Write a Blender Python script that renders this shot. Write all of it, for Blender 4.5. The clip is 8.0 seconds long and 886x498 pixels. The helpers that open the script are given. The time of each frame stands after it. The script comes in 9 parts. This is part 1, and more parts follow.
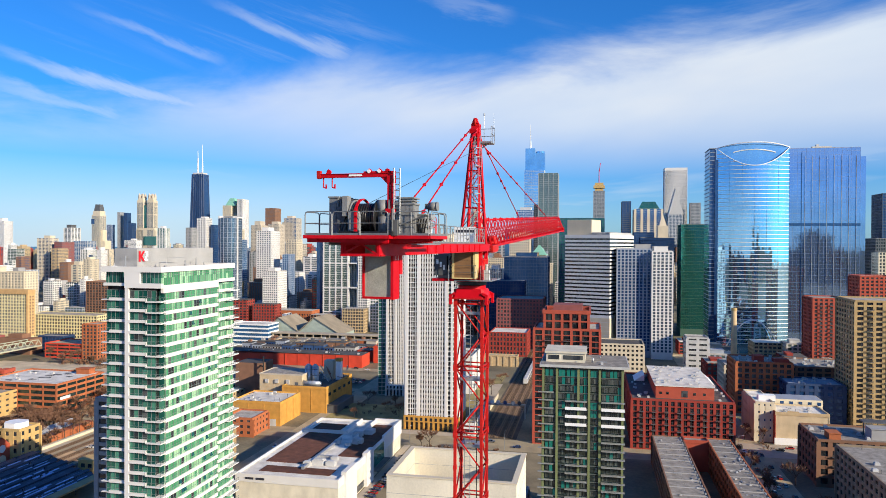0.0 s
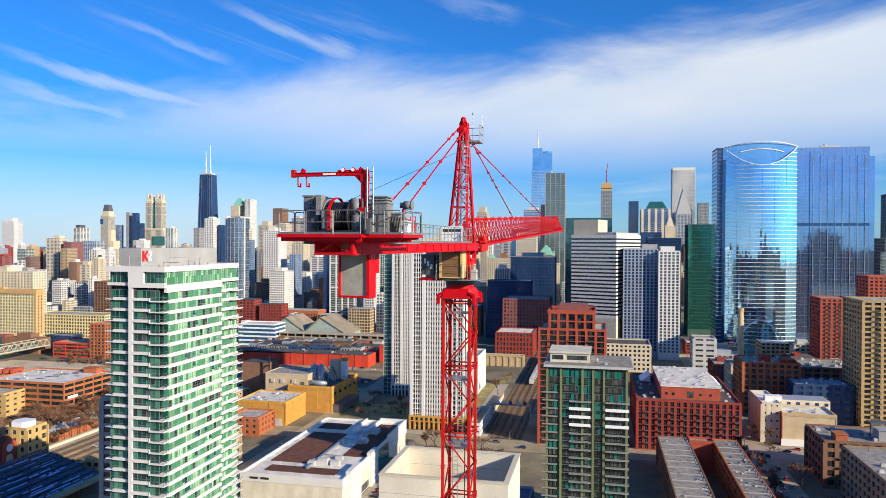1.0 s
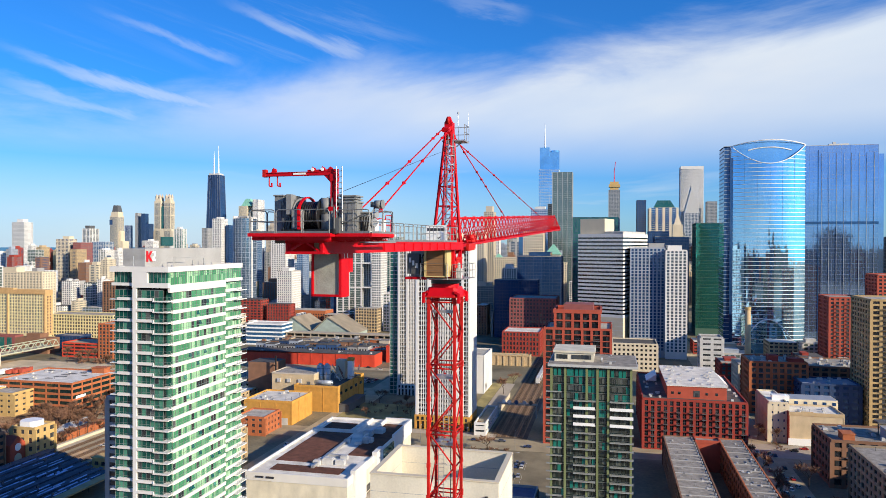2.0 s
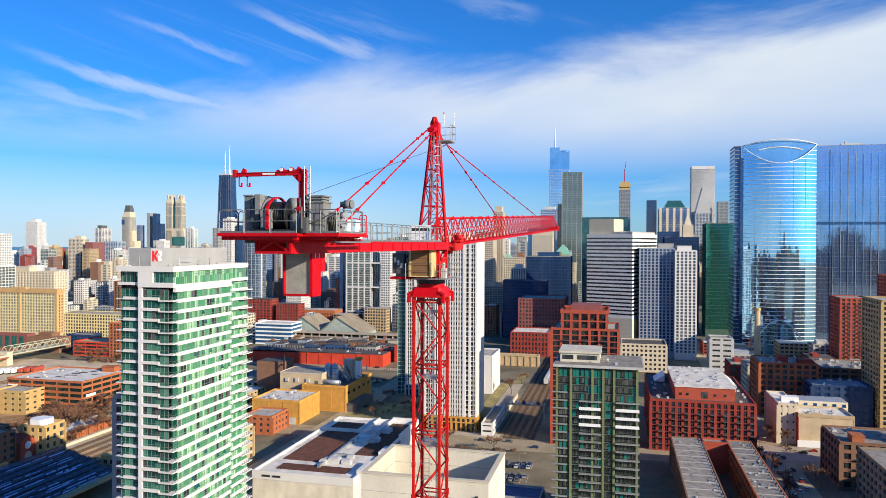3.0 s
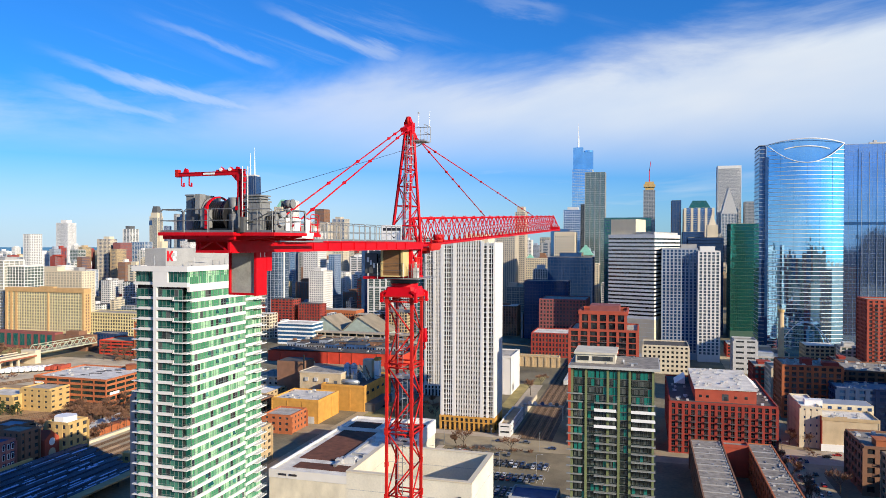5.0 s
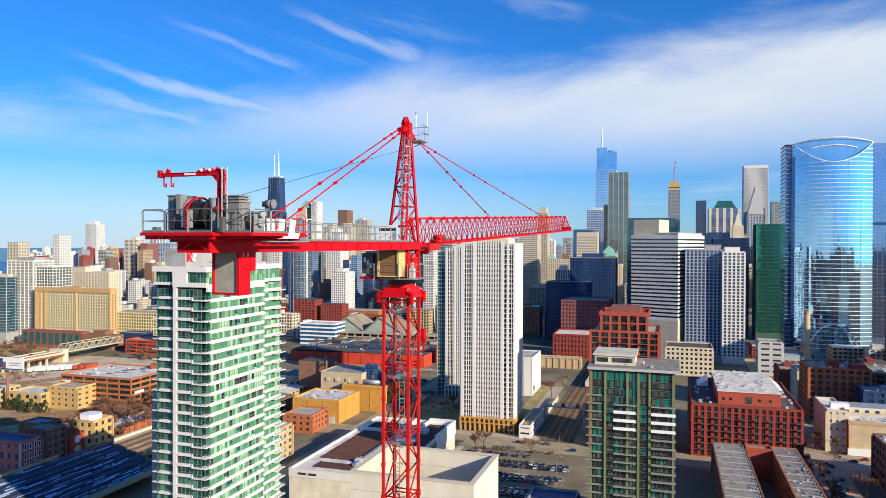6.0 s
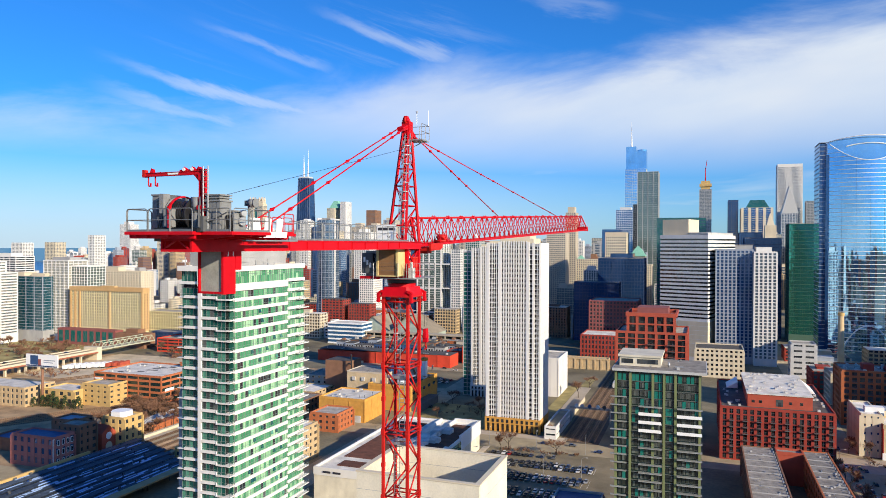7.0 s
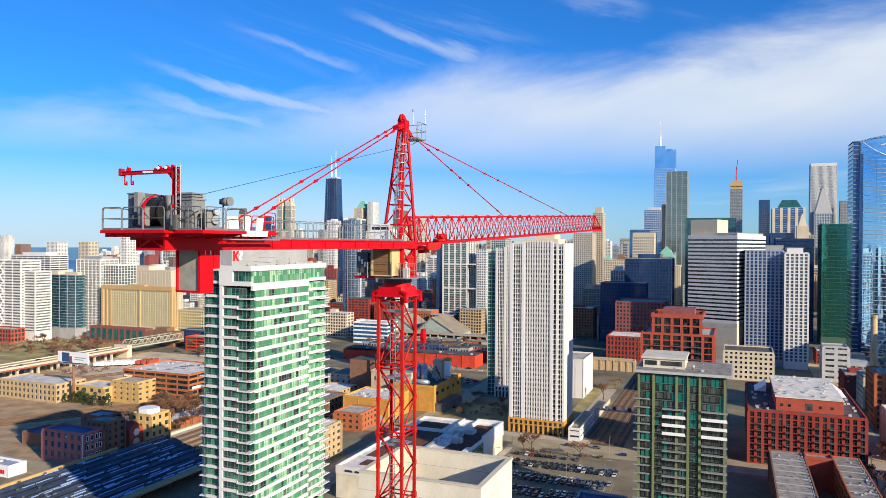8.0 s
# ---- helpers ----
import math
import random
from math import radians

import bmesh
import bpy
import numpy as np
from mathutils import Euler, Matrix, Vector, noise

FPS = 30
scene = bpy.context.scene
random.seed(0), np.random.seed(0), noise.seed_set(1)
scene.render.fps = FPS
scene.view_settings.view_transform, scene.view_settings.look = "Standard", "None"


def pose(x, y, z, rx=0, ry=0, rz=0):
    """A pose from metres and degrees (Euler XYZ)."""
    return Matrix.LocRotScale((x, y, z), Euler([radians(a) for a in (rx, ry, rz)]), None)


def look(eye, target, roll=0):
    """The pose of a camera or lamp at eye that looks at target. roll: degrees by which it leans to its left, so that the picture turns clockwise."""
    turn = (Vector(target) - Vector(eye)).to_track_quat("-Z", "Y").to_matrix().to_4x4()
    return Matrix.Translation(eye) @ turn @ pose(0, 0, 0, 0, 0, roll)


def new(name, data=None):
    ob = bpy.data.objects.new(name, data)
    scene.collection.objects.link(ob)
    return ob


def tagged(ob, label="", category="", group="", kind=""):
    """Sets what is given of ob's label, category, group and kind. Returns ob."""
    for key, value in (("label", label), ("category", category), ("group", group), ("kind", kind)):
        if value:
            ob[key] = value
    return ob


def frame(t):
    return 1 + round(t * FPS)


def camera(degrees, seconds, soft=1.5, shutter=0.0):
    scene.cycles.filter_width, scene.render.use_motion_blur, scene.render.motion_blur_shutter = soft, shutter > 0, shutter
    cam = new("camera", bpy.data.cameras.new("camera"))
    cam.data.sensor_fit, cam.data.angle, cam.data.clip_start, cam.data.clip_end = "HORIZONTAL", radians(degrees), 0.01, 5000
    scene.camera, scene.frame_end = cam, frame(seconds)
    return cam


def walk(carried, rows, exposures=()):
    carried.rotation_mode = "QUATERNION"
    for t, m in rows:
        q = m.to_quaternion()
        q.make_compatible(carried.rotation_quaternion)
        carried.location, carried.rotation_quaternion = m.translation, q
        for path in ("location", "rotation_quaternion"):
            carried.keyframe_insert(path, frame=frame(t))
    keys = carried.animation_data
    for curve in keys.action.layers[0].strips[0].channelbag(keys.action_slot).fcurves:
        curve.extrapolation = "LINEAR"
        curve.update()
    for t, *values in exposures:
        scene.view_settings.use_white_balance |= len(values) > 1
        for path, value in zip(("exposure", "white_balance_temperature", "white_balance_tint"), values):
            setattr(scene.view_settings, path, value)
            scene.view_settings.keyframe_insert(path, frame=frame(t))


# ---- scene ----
cam = camera(63.1, 8.0, 0.6)
PATH = [
    (0, (-1.087, -0.389, 110.204), (-1.076, 1.611, 110.187), 0.3),
    (0.5, (-0.424, -0.381, 110.167), (-0.423, 1.619, 110.15), 0.2),
    (1, (0.332, -0.317, 110.16), (0.322, 1.683, 110.143), 0.3),
    (1.5, (1.13, -0.404, 110.131), (1.11, 1.596, 110.113), 0.2),
    (3, (3.776, -0.519, 110.127), (3.715, 1.48, 110.109), 0.2),
    (3.5, (4.727, -0.486, 110.12), (4.651, 1.513, 110.103), 0.2),
    (4, (5.645, -0.473, 110.111), (5.551, 1.525, 110.094), 0.2),
    (5.5, (8.368, -0.172, 110.076), (8.214, 1.822, 110.06), 0.2),
    (6, (9.323, -0.015, 110.06), (9.131, 1.976, 110.045), 0.2),
    (6.5, (10.314, 0.187, 110.036), (10.081, 2.173, 110.02), 0.3),
    (7, (11.349, 0.47, 110.023), (11.078, 2.451, 110.008), 0.2),
    (7.5, (12.375, 0.883, 109.991), (12.069, 2.859, 109.976), 0.2),
    (8, (13.509, 1.366, 109.987), (13.163, 3.336, 109.972), 0.3),
]
walk(cam, [(t, look(eye, target, roll)) for t, eye, target, roll in PATH])

# ---- sky, sun ----
TURN = -12.0                      # the street grid, degrees about z
SUN_AZ, SUN_EL = 129.0, 20.5      # clockwise from +y, above the horizon

world = bpy.data.worlds.new("world")
scene.world = world
world.use_nodes = True
wn, wl = world.node_tree.nodes, world.node_tree.links
wn.clear()


def wmath(op, a, b=None, clamp=False):
    nd = wn.new("ShaderNodeMath")
    nd.operation, nd.use_clamp = op, clamp
    for i, s in enumerate((a, b)):
        if s is None:
            continue
        if isinstance(s, (int, float)):
            nd.inputs[i].default_value = s
        else:
            wl.new(s, nd.inputs[i])
    return nd.outputs[0]


def wstep(x, lo, hi):
    nd = wn.new("ShaderNodeMapRange")
    nd.interpolation_type = "SMOOTHSTEP"
    wl.new(x, nd.inputs["Value"])
    nd.inputs["From Min"].default_value, nd.inputs["From Max"].default_value = lo, hi
    return nd.outputs["Result"]


def wnoise(vec, scale, detail, rough, stretch, turn=0.0, distort=0.0):
    mp = wn.new("ShaderNodeMapping")
    mp.inputs["Rotation"].default_value = (0, 0, radians(turn))
    mp.vector_type = "TEXTURE"
    mp.inputs["Scale"].default_value = [1.0 / k for k in stretch]
    nz = wn.new("ShaderNodeTexNoise")
    nz.inputs["Scale"].default_value, nz.inputs["Detail"].default_value = scale, detail
    nz.inputs["Roughness"].default_value, nz.inputs["Distortion"].default_value = rough, distort
    wl.new(vec, mp.inputs["Vector"])
    wl.new(mp.outputs["Vector"], nz.inputs["Vector"])
    return nz.outputs["Fac"]


def wmix(fac, a, b):
    nd = wn.new("ShaderNodeMix")
    nd.data_type = "RGBA"
    for key, s in (("Factor", fac), ("A", a), ("B", b)):
        sock = nd.inputs[0] if key == "Factor" else nd.inputs[6 if key == "A" else 7]
        if isinstance(s, tuple):
            sock.default_value = s
        elif isinstance(s, (int, float)):
            sock.default_value = s
        else:
            wl.new(s, sock)
    return nd.outputs[2]


sky = wn.new("ShaderNodeTexSky")
sky.sky_type, sky.sun_disc = "NISHITA", False
sky.sun_elevation, sky.sun_rotation = radians(SUN_EL), radians(SUN_AZ)
sky.air_density, sky.dust_density, sky.ozone_density, sky.altitude = 1.0, 0.4, 3.0, 100
tc = wn.new("ShaderNodeTexCoord")
sep = wn.new("ShaderNodeSeparateXYZ")
wl.new(tc.outputs["Generated"], sep.inputs[0])
dx, dz = sep.outputs["X"], sep.outputs["Z"]
flat = wn.new("ShaderNodeCombineXYZ")       # across, up: the sheet of high cloud
wl.new(dx, flat.inputs[0])
wl.new(dz, flat.inputs[1])
wl.new(sep.outputs["Y"], flat.inputs[2])
V = flat.outputs[0]
# a broad veil whose upper edge climbs from left to right, torn by noise
rise = wmath("ADD", wmath("MULTIPLY", wstep(dx, -0.46, -0.14), 0.075), wmath("MULTIPLY", wmath("MAXIMUM", dx, 0.0), 0.105))
edge = wmath("SUBTRACT", wmath("ADD", rise, 0.156), dz)
tear = wmath("MULTIPLY", wmath("SUBTRACT", wnoise(V, 2.6, 7, 0.6, (1.0, 3.2, 1.0), 8, 0.5), 0.5), 0.14)
veil = wstep(wmath("ADD", edge, tear), -0.03, 0.045)
low = wstep(dz, 0.06, 0.185)
lowtear = wnoise(V, 2.0, 5, 0.6, (1.0, 7.0, 1.0), 2, 0.3)
low = wmath("MAXIMUM", low, wmath("MULTIPLY", wstep(lowtear, 0.42, 0.66), 0.45))
soft = wstep(wnoise(V, 1.3, 5, 0.52, (1.0, 2.8, 1.0), 6, 0.4), 0.12, 0.60)
veil = wmath("MULTIPLY", veil, wmath("MULTIPLY", low, wmath("ADD", wmath("MULTIPLY", soft, 0.36), 0.64)))
veil = wmath("MULTIPLY", veil, wmath("ADD", wmath("MULTIPLY", wstep(dx, -0.45, 0.15), 0.36), 0.64))


def streaks(turn, scale, lo, hi, amount, across):
    """Long thin wisps, wide bands of them broken by a larger noise."""
    s = wstep(wnoise(V, scale, 8, 0.68, (0.35, across, 0.35), turn, 0.25), lo, hi)
    gate = wstep(wnoise(V, 2.7, 3, 0.5, (0.8, 2.0, 0.8), turn), 0.42, 0.62)
    return wmath("MULTIPLY", wmath("MULTIPLY", s, gate), amount)


PLUMES = ((-0.50, 0.222, -0.30, 0.166, 0.014, 0.46), (-0.53, 0.186, -0.40, 0.155, 0.022, 0.34), (-0.27, 0.306, -0.13, 0.245, 0.014, 0.36), (-0.42, 0.275, -0.293, 0.235, 0.012, 0.22), (-0.03, 0.326, 0.08, 0.296, 0.014, 0.16))


def plume(x0, z0, x1, z1, width, amount):
    """One long wisp of high cloud between two directions, frayed along its length."""
    ln_ = math.hypot(x1 - x0, z1 - z0)
    c_, s_ = (x1 - x0) / ln_, (z1 - z0) / ln_
    px, pz = wmath("SUBTRACT", dx, x0), wmath("SUBTRACT", dz, z0)
    along = wmath("DIVIDE", wmath("ADD", wmath("MULTIPLY", px, c_), wmath("MULTIPLY", pz, s_)), ln_)
    across = wmath("SUBTRACT", wmath("MULTIPLY", pz, c_), wmath("MULTIPLY", px, s_))
    fray = wmath("MULTIPLY", wmath("SUBTRACT", wnoise(V, 7.0, 6, 0.65, (0.6, 2.5, 0.6), math.degrees(math.atan2(s_, c_)), 0.3), 0.5), width * 5.0)
    body = wmath("SUBTRACT", 1.0, wstep(wmath("ABSOLUTE", wmath("ADD", across, fray)), 0.0, width))
    ends = wmath("MULTIPLY", wstep(along, -0.25, 0.45), wmath("SUBTRACT", 1.0, wstep(along, 0.88, 1.25)))
    return wmath("MULTIPLY", wmath("MULTIPLY", body, ends), amount)


wisp = wmath("MULTIPLY", wmath("MAXIMUM", streaks(-22, 3.4, 0.52, 0.75, 0.32, 6.0), streaks(-15, 6.0, 0.52, 0.74, 0.3, 5.0)), 0.45)
for plume_row in PLUMES:
    wisp = wmath("MAXIMUM", wisp, plume(*plume_row))
wisp = wmath("MULTIPLY", wisp, wstep(dz, 0.09, 0.16))
haze = wmath("MULTIPLY", wmath("SUBTRACT", 1.0, wstep(dz, 0.0, 0.15)), wmath("ADD", wmath("MULTIPLY", wstep(dx, 0.30, -0.30), 0.42), 0.26))
cloud = wmath("MAXIMUM", wmath("MAXIMUM", wmath("MULTIPLY", veil, 0.95), wisp), haze, True)
gain = wn.new("ShaderNodeMix")
gain.data_type, gain.blend_type = "RGBA", "MULTIPLY"
gain.inputs[0].default_value = 1.0
wl.new(sky.outputs[0], gain.inputs[6])
gain.inputs[7].default_value = (0.21, 0.85, 1.65, 1)
shade = wmix(wstep(wnoise(V, 2.6, 5, 0.55, (1, 3, 1), 8), 0.3, 0.7), (7.5, 8.3, 9.2, 1), (8.6, 8.9, 9.1, 1))
skyc = wmix(cloud, gain.outputs[2], shade)
bg = wn.new("ShaderNodeBackground")
bg.inputs["Strength"].default_value = 0.078
wl.new(skyc, bg.inputs["Color"])
wo = wn.new("ShaderNodeOutputWorld")
wl.new(bg.outputs[0], wo.inputs[0])

sun = new("sun", bpy.data.lights.new("sun", "SUN"))
sun.data.energy, sun.data.angle, sun.data.color = 5.0, radians(0.53), (1.0, 0.86, 0.66)
_el, _az = radians(SUN_EL), radians(SUN_AZ)
sun.matrix_world = look((0, 0, 600), Vector((0, 0, 600)) - Vector((math.sin(_az) * math.cos(_el), math.cos(_az) * math.cos(_el), math.sin(_el))))
scene.view_settings.exposure = 0.385

# ---- materials ----
def mat(name, color, rough=0.7, metal=0.0, var=0.12, scale=0.6, fine=9.0, bump=0.15, ior=1.45, panes=None, pane_var=0.0, pane_col=None, streak=0.0, coat=0.0, lean=0.022):
    """A procedural surface: base colour with stains at two sizes, optional random tone per pane cell, fine relief."""
    m = bpy.data.materials.new(name)
    m.use_nodes = True
    nd, ln = m.node_tree.nodes, m.node_tree.links
    b = nd["Principled BSDF"]
    b.inputs["Metallic"].default_value, b.inputs["IOR"].default_value = metal, ior
    b.inputs["Coat Weight"].default_value = coat
    tcn = nd.new("ShaderNodeTexCoord")
    vec = tcn.outputs["Object"]
    big = nd.new("ShaderNodeTexNoise")
    big.inputs["Scale"].default_value, big.inputs["Detail"].default_value = scale, 4
    small = nd.new("ShaderNodeTexNoise")
    small.inputs["Scale"].default_value, small.inputs["Detail"].default_value = fine, 3
    mp = nd.new("ShaderNodeMapping")
    mp.inputs["Scale"].default_value = (1, 1, 1.0 - 0.85 * streak)
    ln.new(vec, mp.inputs["Vector"])
    ln.new(mp.outputs["Vector"], big.inputs["Vector"])
    ln.new(vec, small.inputs["Vector"])
    mean = nd.new("ShaderNodeMath")
    mean.operation = "MULTIPLY_ADD"
    ln.new(big.outputs["Fac"], mean.inputs[0])
    mean.inputs[1].default_value = 0.7
    half = nd.new("ShaderNodeMath")
    half.operation = "MULTIPLY"
    ln.new(small.outputs["Fac"], half.inputs[0])
    half.inputs[1].default_value = 0.3
    ln.new(half.outputs[0], mean.inputs[2])
    rng = nd.new("ShaderNodeMapRange")
    ln.new(mean.outputs[0], rng.inputs["Value"])
    rng.inputs["From Min"].default_value, rng.inputs["From Max"].default_value = 0.3, 0.7
    rng.inputs["To Min"].default_value, rng.inputs["To Max"].default_value = 1 - var, 1 + var
    col = nd.new("ShaderNodeMix")
    col.data_type, col.blend_type = "RGBA", "MULTIPLY"
    col.inputs[0].default_value = 1.0
    col.inputs[6].default_value = (*color, 1)
    info = nd.new("ShaderNodeObjectInfo")
    per = nd.new("ShaderNodeMapRange")
    ln.new(info.outputs["Random"], per.inputs["Value"])
    per.inputs["To Min"].default_value, per.inputs["To Max"].default_value = 1 - var * 0.5, 1 + var * 0.5
    tone = nd.new("ShaderNodeMath")
    tone.operation = "MULTIPLY"
    ln.new(rng.outputs[0], tone.inputs[0])
    ln.new(per.outputs[0], tone.inputs[1])
    ln.new(tone.outputs[0], col.inputs[7])
    out = col.outputs[2]
    rsock = None
    if panes:
        dv = nd.new("ShaderNodeVectorMath")
        dv.operation = "DIVIDE"
        ln.new(vec, dv.inputs[0])
        dv.inputs[1].default_value = panes
        fl = nd.new("ShaderNodeVectorMath")
        fl.operation = "FLOOR"
        ln.new(dv.outputs[0], fl.inputs[0])
        wn_ = nd.new("ShaderNodeTexWhiteNoise")
        wn_.noise_dimensions = "4D"
        ln.new(info.outputs["Random"], wn_.inputs["W"])
        ln.new(fl.outputs[0], wn_.inputs["Vector"])
        mr = nd.new("ShaderNodeMapRange")
        ln.new(wn_.outputs["Value"], mr.inputs["Value"])
        mr.inputs["From Min"].default_value, mr.inputs["From Max"].default_value = 0.45, 1.0
        mr.inputs["To Max"].default_value = pane_var
        mx = nd.new("ShaderNodeMix")
        mx.data_type = "RGBA"
        ln.new(mr.outputs[0], mx.inputs[0])
        ln.new(out, mx.inputs[6])
        mx.inputs[7].default_value = (*(pane_col or (0.5, 0.5, 0.46)), 1)
        out = mx.outputs[2]
        # each pane leans a hair differently, so that its reflection does too
        tilt = nd.new("ShaderNodeVectorMath")
        tilt.operation = "MULTIPLY_ADD"
        ln.new(wn_.outputs["Color"], tilt.inputs[0])
        tilt.inputs[1].default_value = (lean, lean, lean)
        geo = nd.new("ShaderNodeNewGeometry")
        ln.new(geo.outputs["Normal"], tilt.inputs[2])
        nrm = nd.new("ShaderNodeVectorMath")
        nrm.operation = "NORMALIZE"
        ln.new(tilt.outputs[0], nrm.inputs[0])
        ln.new(nrm.outputs[0], b.inputs["Normal"])
    ln.new(out, b.inputs["Base Color"])
    rr = nd.new("ShaderNodeMapRange")
    ln.new(small.outputs["Fac"], rr.inputs["Value"])
    rr.inputs["To Min"].default_value, rr.inputs["To Max"].default_value = max(0.02, rough - 0.08), min(1, rough + 0.08)
    if panes:
        b.inputs["Roughness"].default_value = rough
    else:
        ln.new(rr.outputs[0], b.inputs["Roughness"])
        if bump:
            bp = nd.new("ShaderNodeBump")
            bp.inputs["Strength"].default_value, bp.inputs["Distance"].default_value = bump, 0.05
            ln.new(small.outputs["Fac"], bp.inputs["Height"])
            ln.new(bp.outputs[0], b.inputs["Normal"])
    return m


def glass_mat(name, color, metal=0.35, rough=0.04, panes=(1.5, 1.5, 3.3), pane_var=0.25, pane_col=(0.35, 0.36, 0.34), ior=1.7, lean=0.022):
    return mat(name, color, rough, metal, 0.15, 0.05, 3.0, 0, ior, panes, pane_var, pane_col, lean=lean)


M_WHITE = mat("white_concrete", (0.70, 0.685, 0.66), 0.75, var=0.07, scale=0.15, streak=0.7)
M_CREAM = mat("cream_stone", (0.62, 0.54, 0.40), 0.8, var=0.12, scale=0.1, streak=0.6)
M_BEIGE = mat("beige_concrete", (0.50, 0.44, 0.35), 0.8, var=0.12, scale=0.1, streak=0.6)
M_TAN = mat("tan_brick", (0.50, 0.37, 0.21), 0.85, var=0.16, scale=0.3, fine=14)
M_YELLOW = mat("yellow_brick", (0.56, 0.38, 0.15), 0.85, var=0.16, scale=0.3, fine=14)
M_ORANGE = mat("orange_brick", (0.42, 0.13, 0.05), 0.85, var=0.18, scale=0.4, fine=14)
M_RED = mat("red_brick", (0.31, 0.042, 0.028), 0.85, var=0.18, scale=0.4, fine=14)
M_REDT = mat("red_terracotta", (0.40, 0.075, 0.042), 0.8, var=0.14, scale=0.3, fine=12)
M_PINK = mat("pink_brick", (0.27, 0.085, 0.08), 0.85, var=0.14, scale=0.3)
M_BROWN = mat("brown_brick", (0.24, 0.125, 0.075), 0.85, var=0.15, scale=0.3)
M_GRAY = mat("gray_concrete", (0.36, 0.36, 0.36), 0.8, var=0.14, scale=0.2, streak=0.6)
M_DGRAY = mat("dark_gray_metal", (0.10, 0.105, 0.11), 0.6, var=0.15, scale=0.3)
M_LGRAY = mat("light_gray_panel", (0.50, 0.50, 0.49), 0.6, var=0.18, scale=0.3)
M_SHELL = mat("pale_shell_concrete", (0.66, 0.61, 0.49), 0.85, var=0.2, scale=0.25, fine=5, streak=0.5, bump=0.25)
M_STEEL = mat("galvanised_steel", (0.42, 0.43, 0.44), 0.45, 0.6, var=0.12, scale=3)
M_RAILG = mat("dull_grey_rail_pipe", (0.20, 0.21, 0.22), 0.5, 0.3, var=0.15, scale=3)
M_REDP = mat("bright_red_wall_paint", (0.55, 0.055, 0.025), 0.7, var=0.2, scale=0.15)
M_OCHRE = mat("ochre_brick", (0.56, 0.29, 0.06), 0.85, var=0.18, scale=0.3, fine=14)
M_UMBER = mat("umber_brick", (0.43, 0.30, 0.14), 0.85, var=0.18, scale=0.3, fine=14)
M_MULL = mat("pale_blue_mullion", (0.34, 0.42, 0.58), 0.4, 0.5, var=0.1)
M_ROOFG = mat("gritty_grey_roof", (0.29, 0.265, 0.23), 0.95, var=0.45, scale=0.35, fine=5, bump=0.4)
M_SAGEROOF = mat("grey_green_metal_roof", (0.33, 0.39, 0.34), 0.6, var=0.2, scale=0.2)
M_BLUEGRAY = mat("blue_grey_concrete", (0.30, 0.34, 0.41), 0.8, var=0.12, scale=0.2, streak=0.6)
M_HULL = mat("dark_blue_steel", (0.022, 0.05, 0.125), 0.55, var=0.12, scale=0.1)
M_BLACK = mat("black_machinery", (0.016, 0.016, 0.018), 0.4, var=0.3, scale=4)
M_MACH = mat("gray_machine_paint", (0.215, 0.22, 0.22), 0.5, var=0.16, scale=2.5)
M_CRANE = mat("red_crane_paint", (0.54, 0.0025, 0.010), 0.5, var=0.16, scale=1.6, fine=22, bump=0.06, ior=1.3)
M_CRANED = mat("weathered_red_crane_paint", (0.50, 0.014, 0.010), 0.55, var=0.26, scale=2.0, fine=22, bump=0.1, ior=1.35)
M_PLY = mat("plywood", (0.27, 0.145, 0.065), 0.75, var=0.22, scale=1.4, fine=24, streak=-3.0)
M_LUMBER = mat("pale_lumber", (0.62, 0.48, 0.22), 0.75, var=0.12, scale=2)
M_CWT = mat("counterweight_concrete", (0.36, 0.36, 0.32), 0.85, var=0.28, scale=1.7, fine=14, bump=0.3)
M_SIGNW = mat("white_sign_paint", (0.85, 0.85, 0.84), 0.5, var=0.05, scale=2)
M_BAR = mat("dark_print", (0.03, 0.03, 0.04), 0.6, var=0.1)
M_LOGO = mat("red_logo_paint", (0.65, 0.01, 0.02), 0.5, var=0.05)
M_ASPH = mat("asphalt", (0.17, 0.145, 0.088), 0.9, var=0.6, scale=0.03, fine=0.6)
M_ROAD = mat("worn_road_asphalt", (0.40, 0.33, 0.21), 0.9, var=0.25, scale=0.12, fine=2.0)
M_LOT = mat("car_park_asphalt", (0.205, 0.17, 0.105), 0.9, var=0.4, scale=0.08, fine=1.5)
M_WALK = mat("pavement_concrete", (0.42, 0.36, 0.28), 0.9, var=0.15, scale=0.3)
M_DIRT = mat("railway_ballast", (0.44, 0.30, 0.165), 0.95, var=0.5, scale=0.09, fine=3)
M_GRASS = mat("winter_grass", (0.40, 0.33, 0.13), 0.95, var=0.65, scale=0.07, fine=2)
M_GRAVEL = mat("gravel_roof", (0.38, 0.35, 0.30), 0.95, var=0.42, scale=0.25, fine=4)
M_ROOFW = mat("white_membrane_roof", (0.72, 0.68, 0.60), 0.85, var=0.32, scale=0.16, fine=2.5)
M_ROOFD = mat("dark_tar_roof", (0.09, 0.085, 0.08), 0.9, var=0.35, scale=0.2, fine=2)
M_SEDUM = mat("brown_planted_roof", (0.125, 0.047, 0.026), 0.95, var=0.45, scale=0.3, fine=6, bump=0.6)
M_COPPER = mat("green_copper_roof", (0.22, 0.50, 0.38), 0.7, var=0.15, scale=0.3)
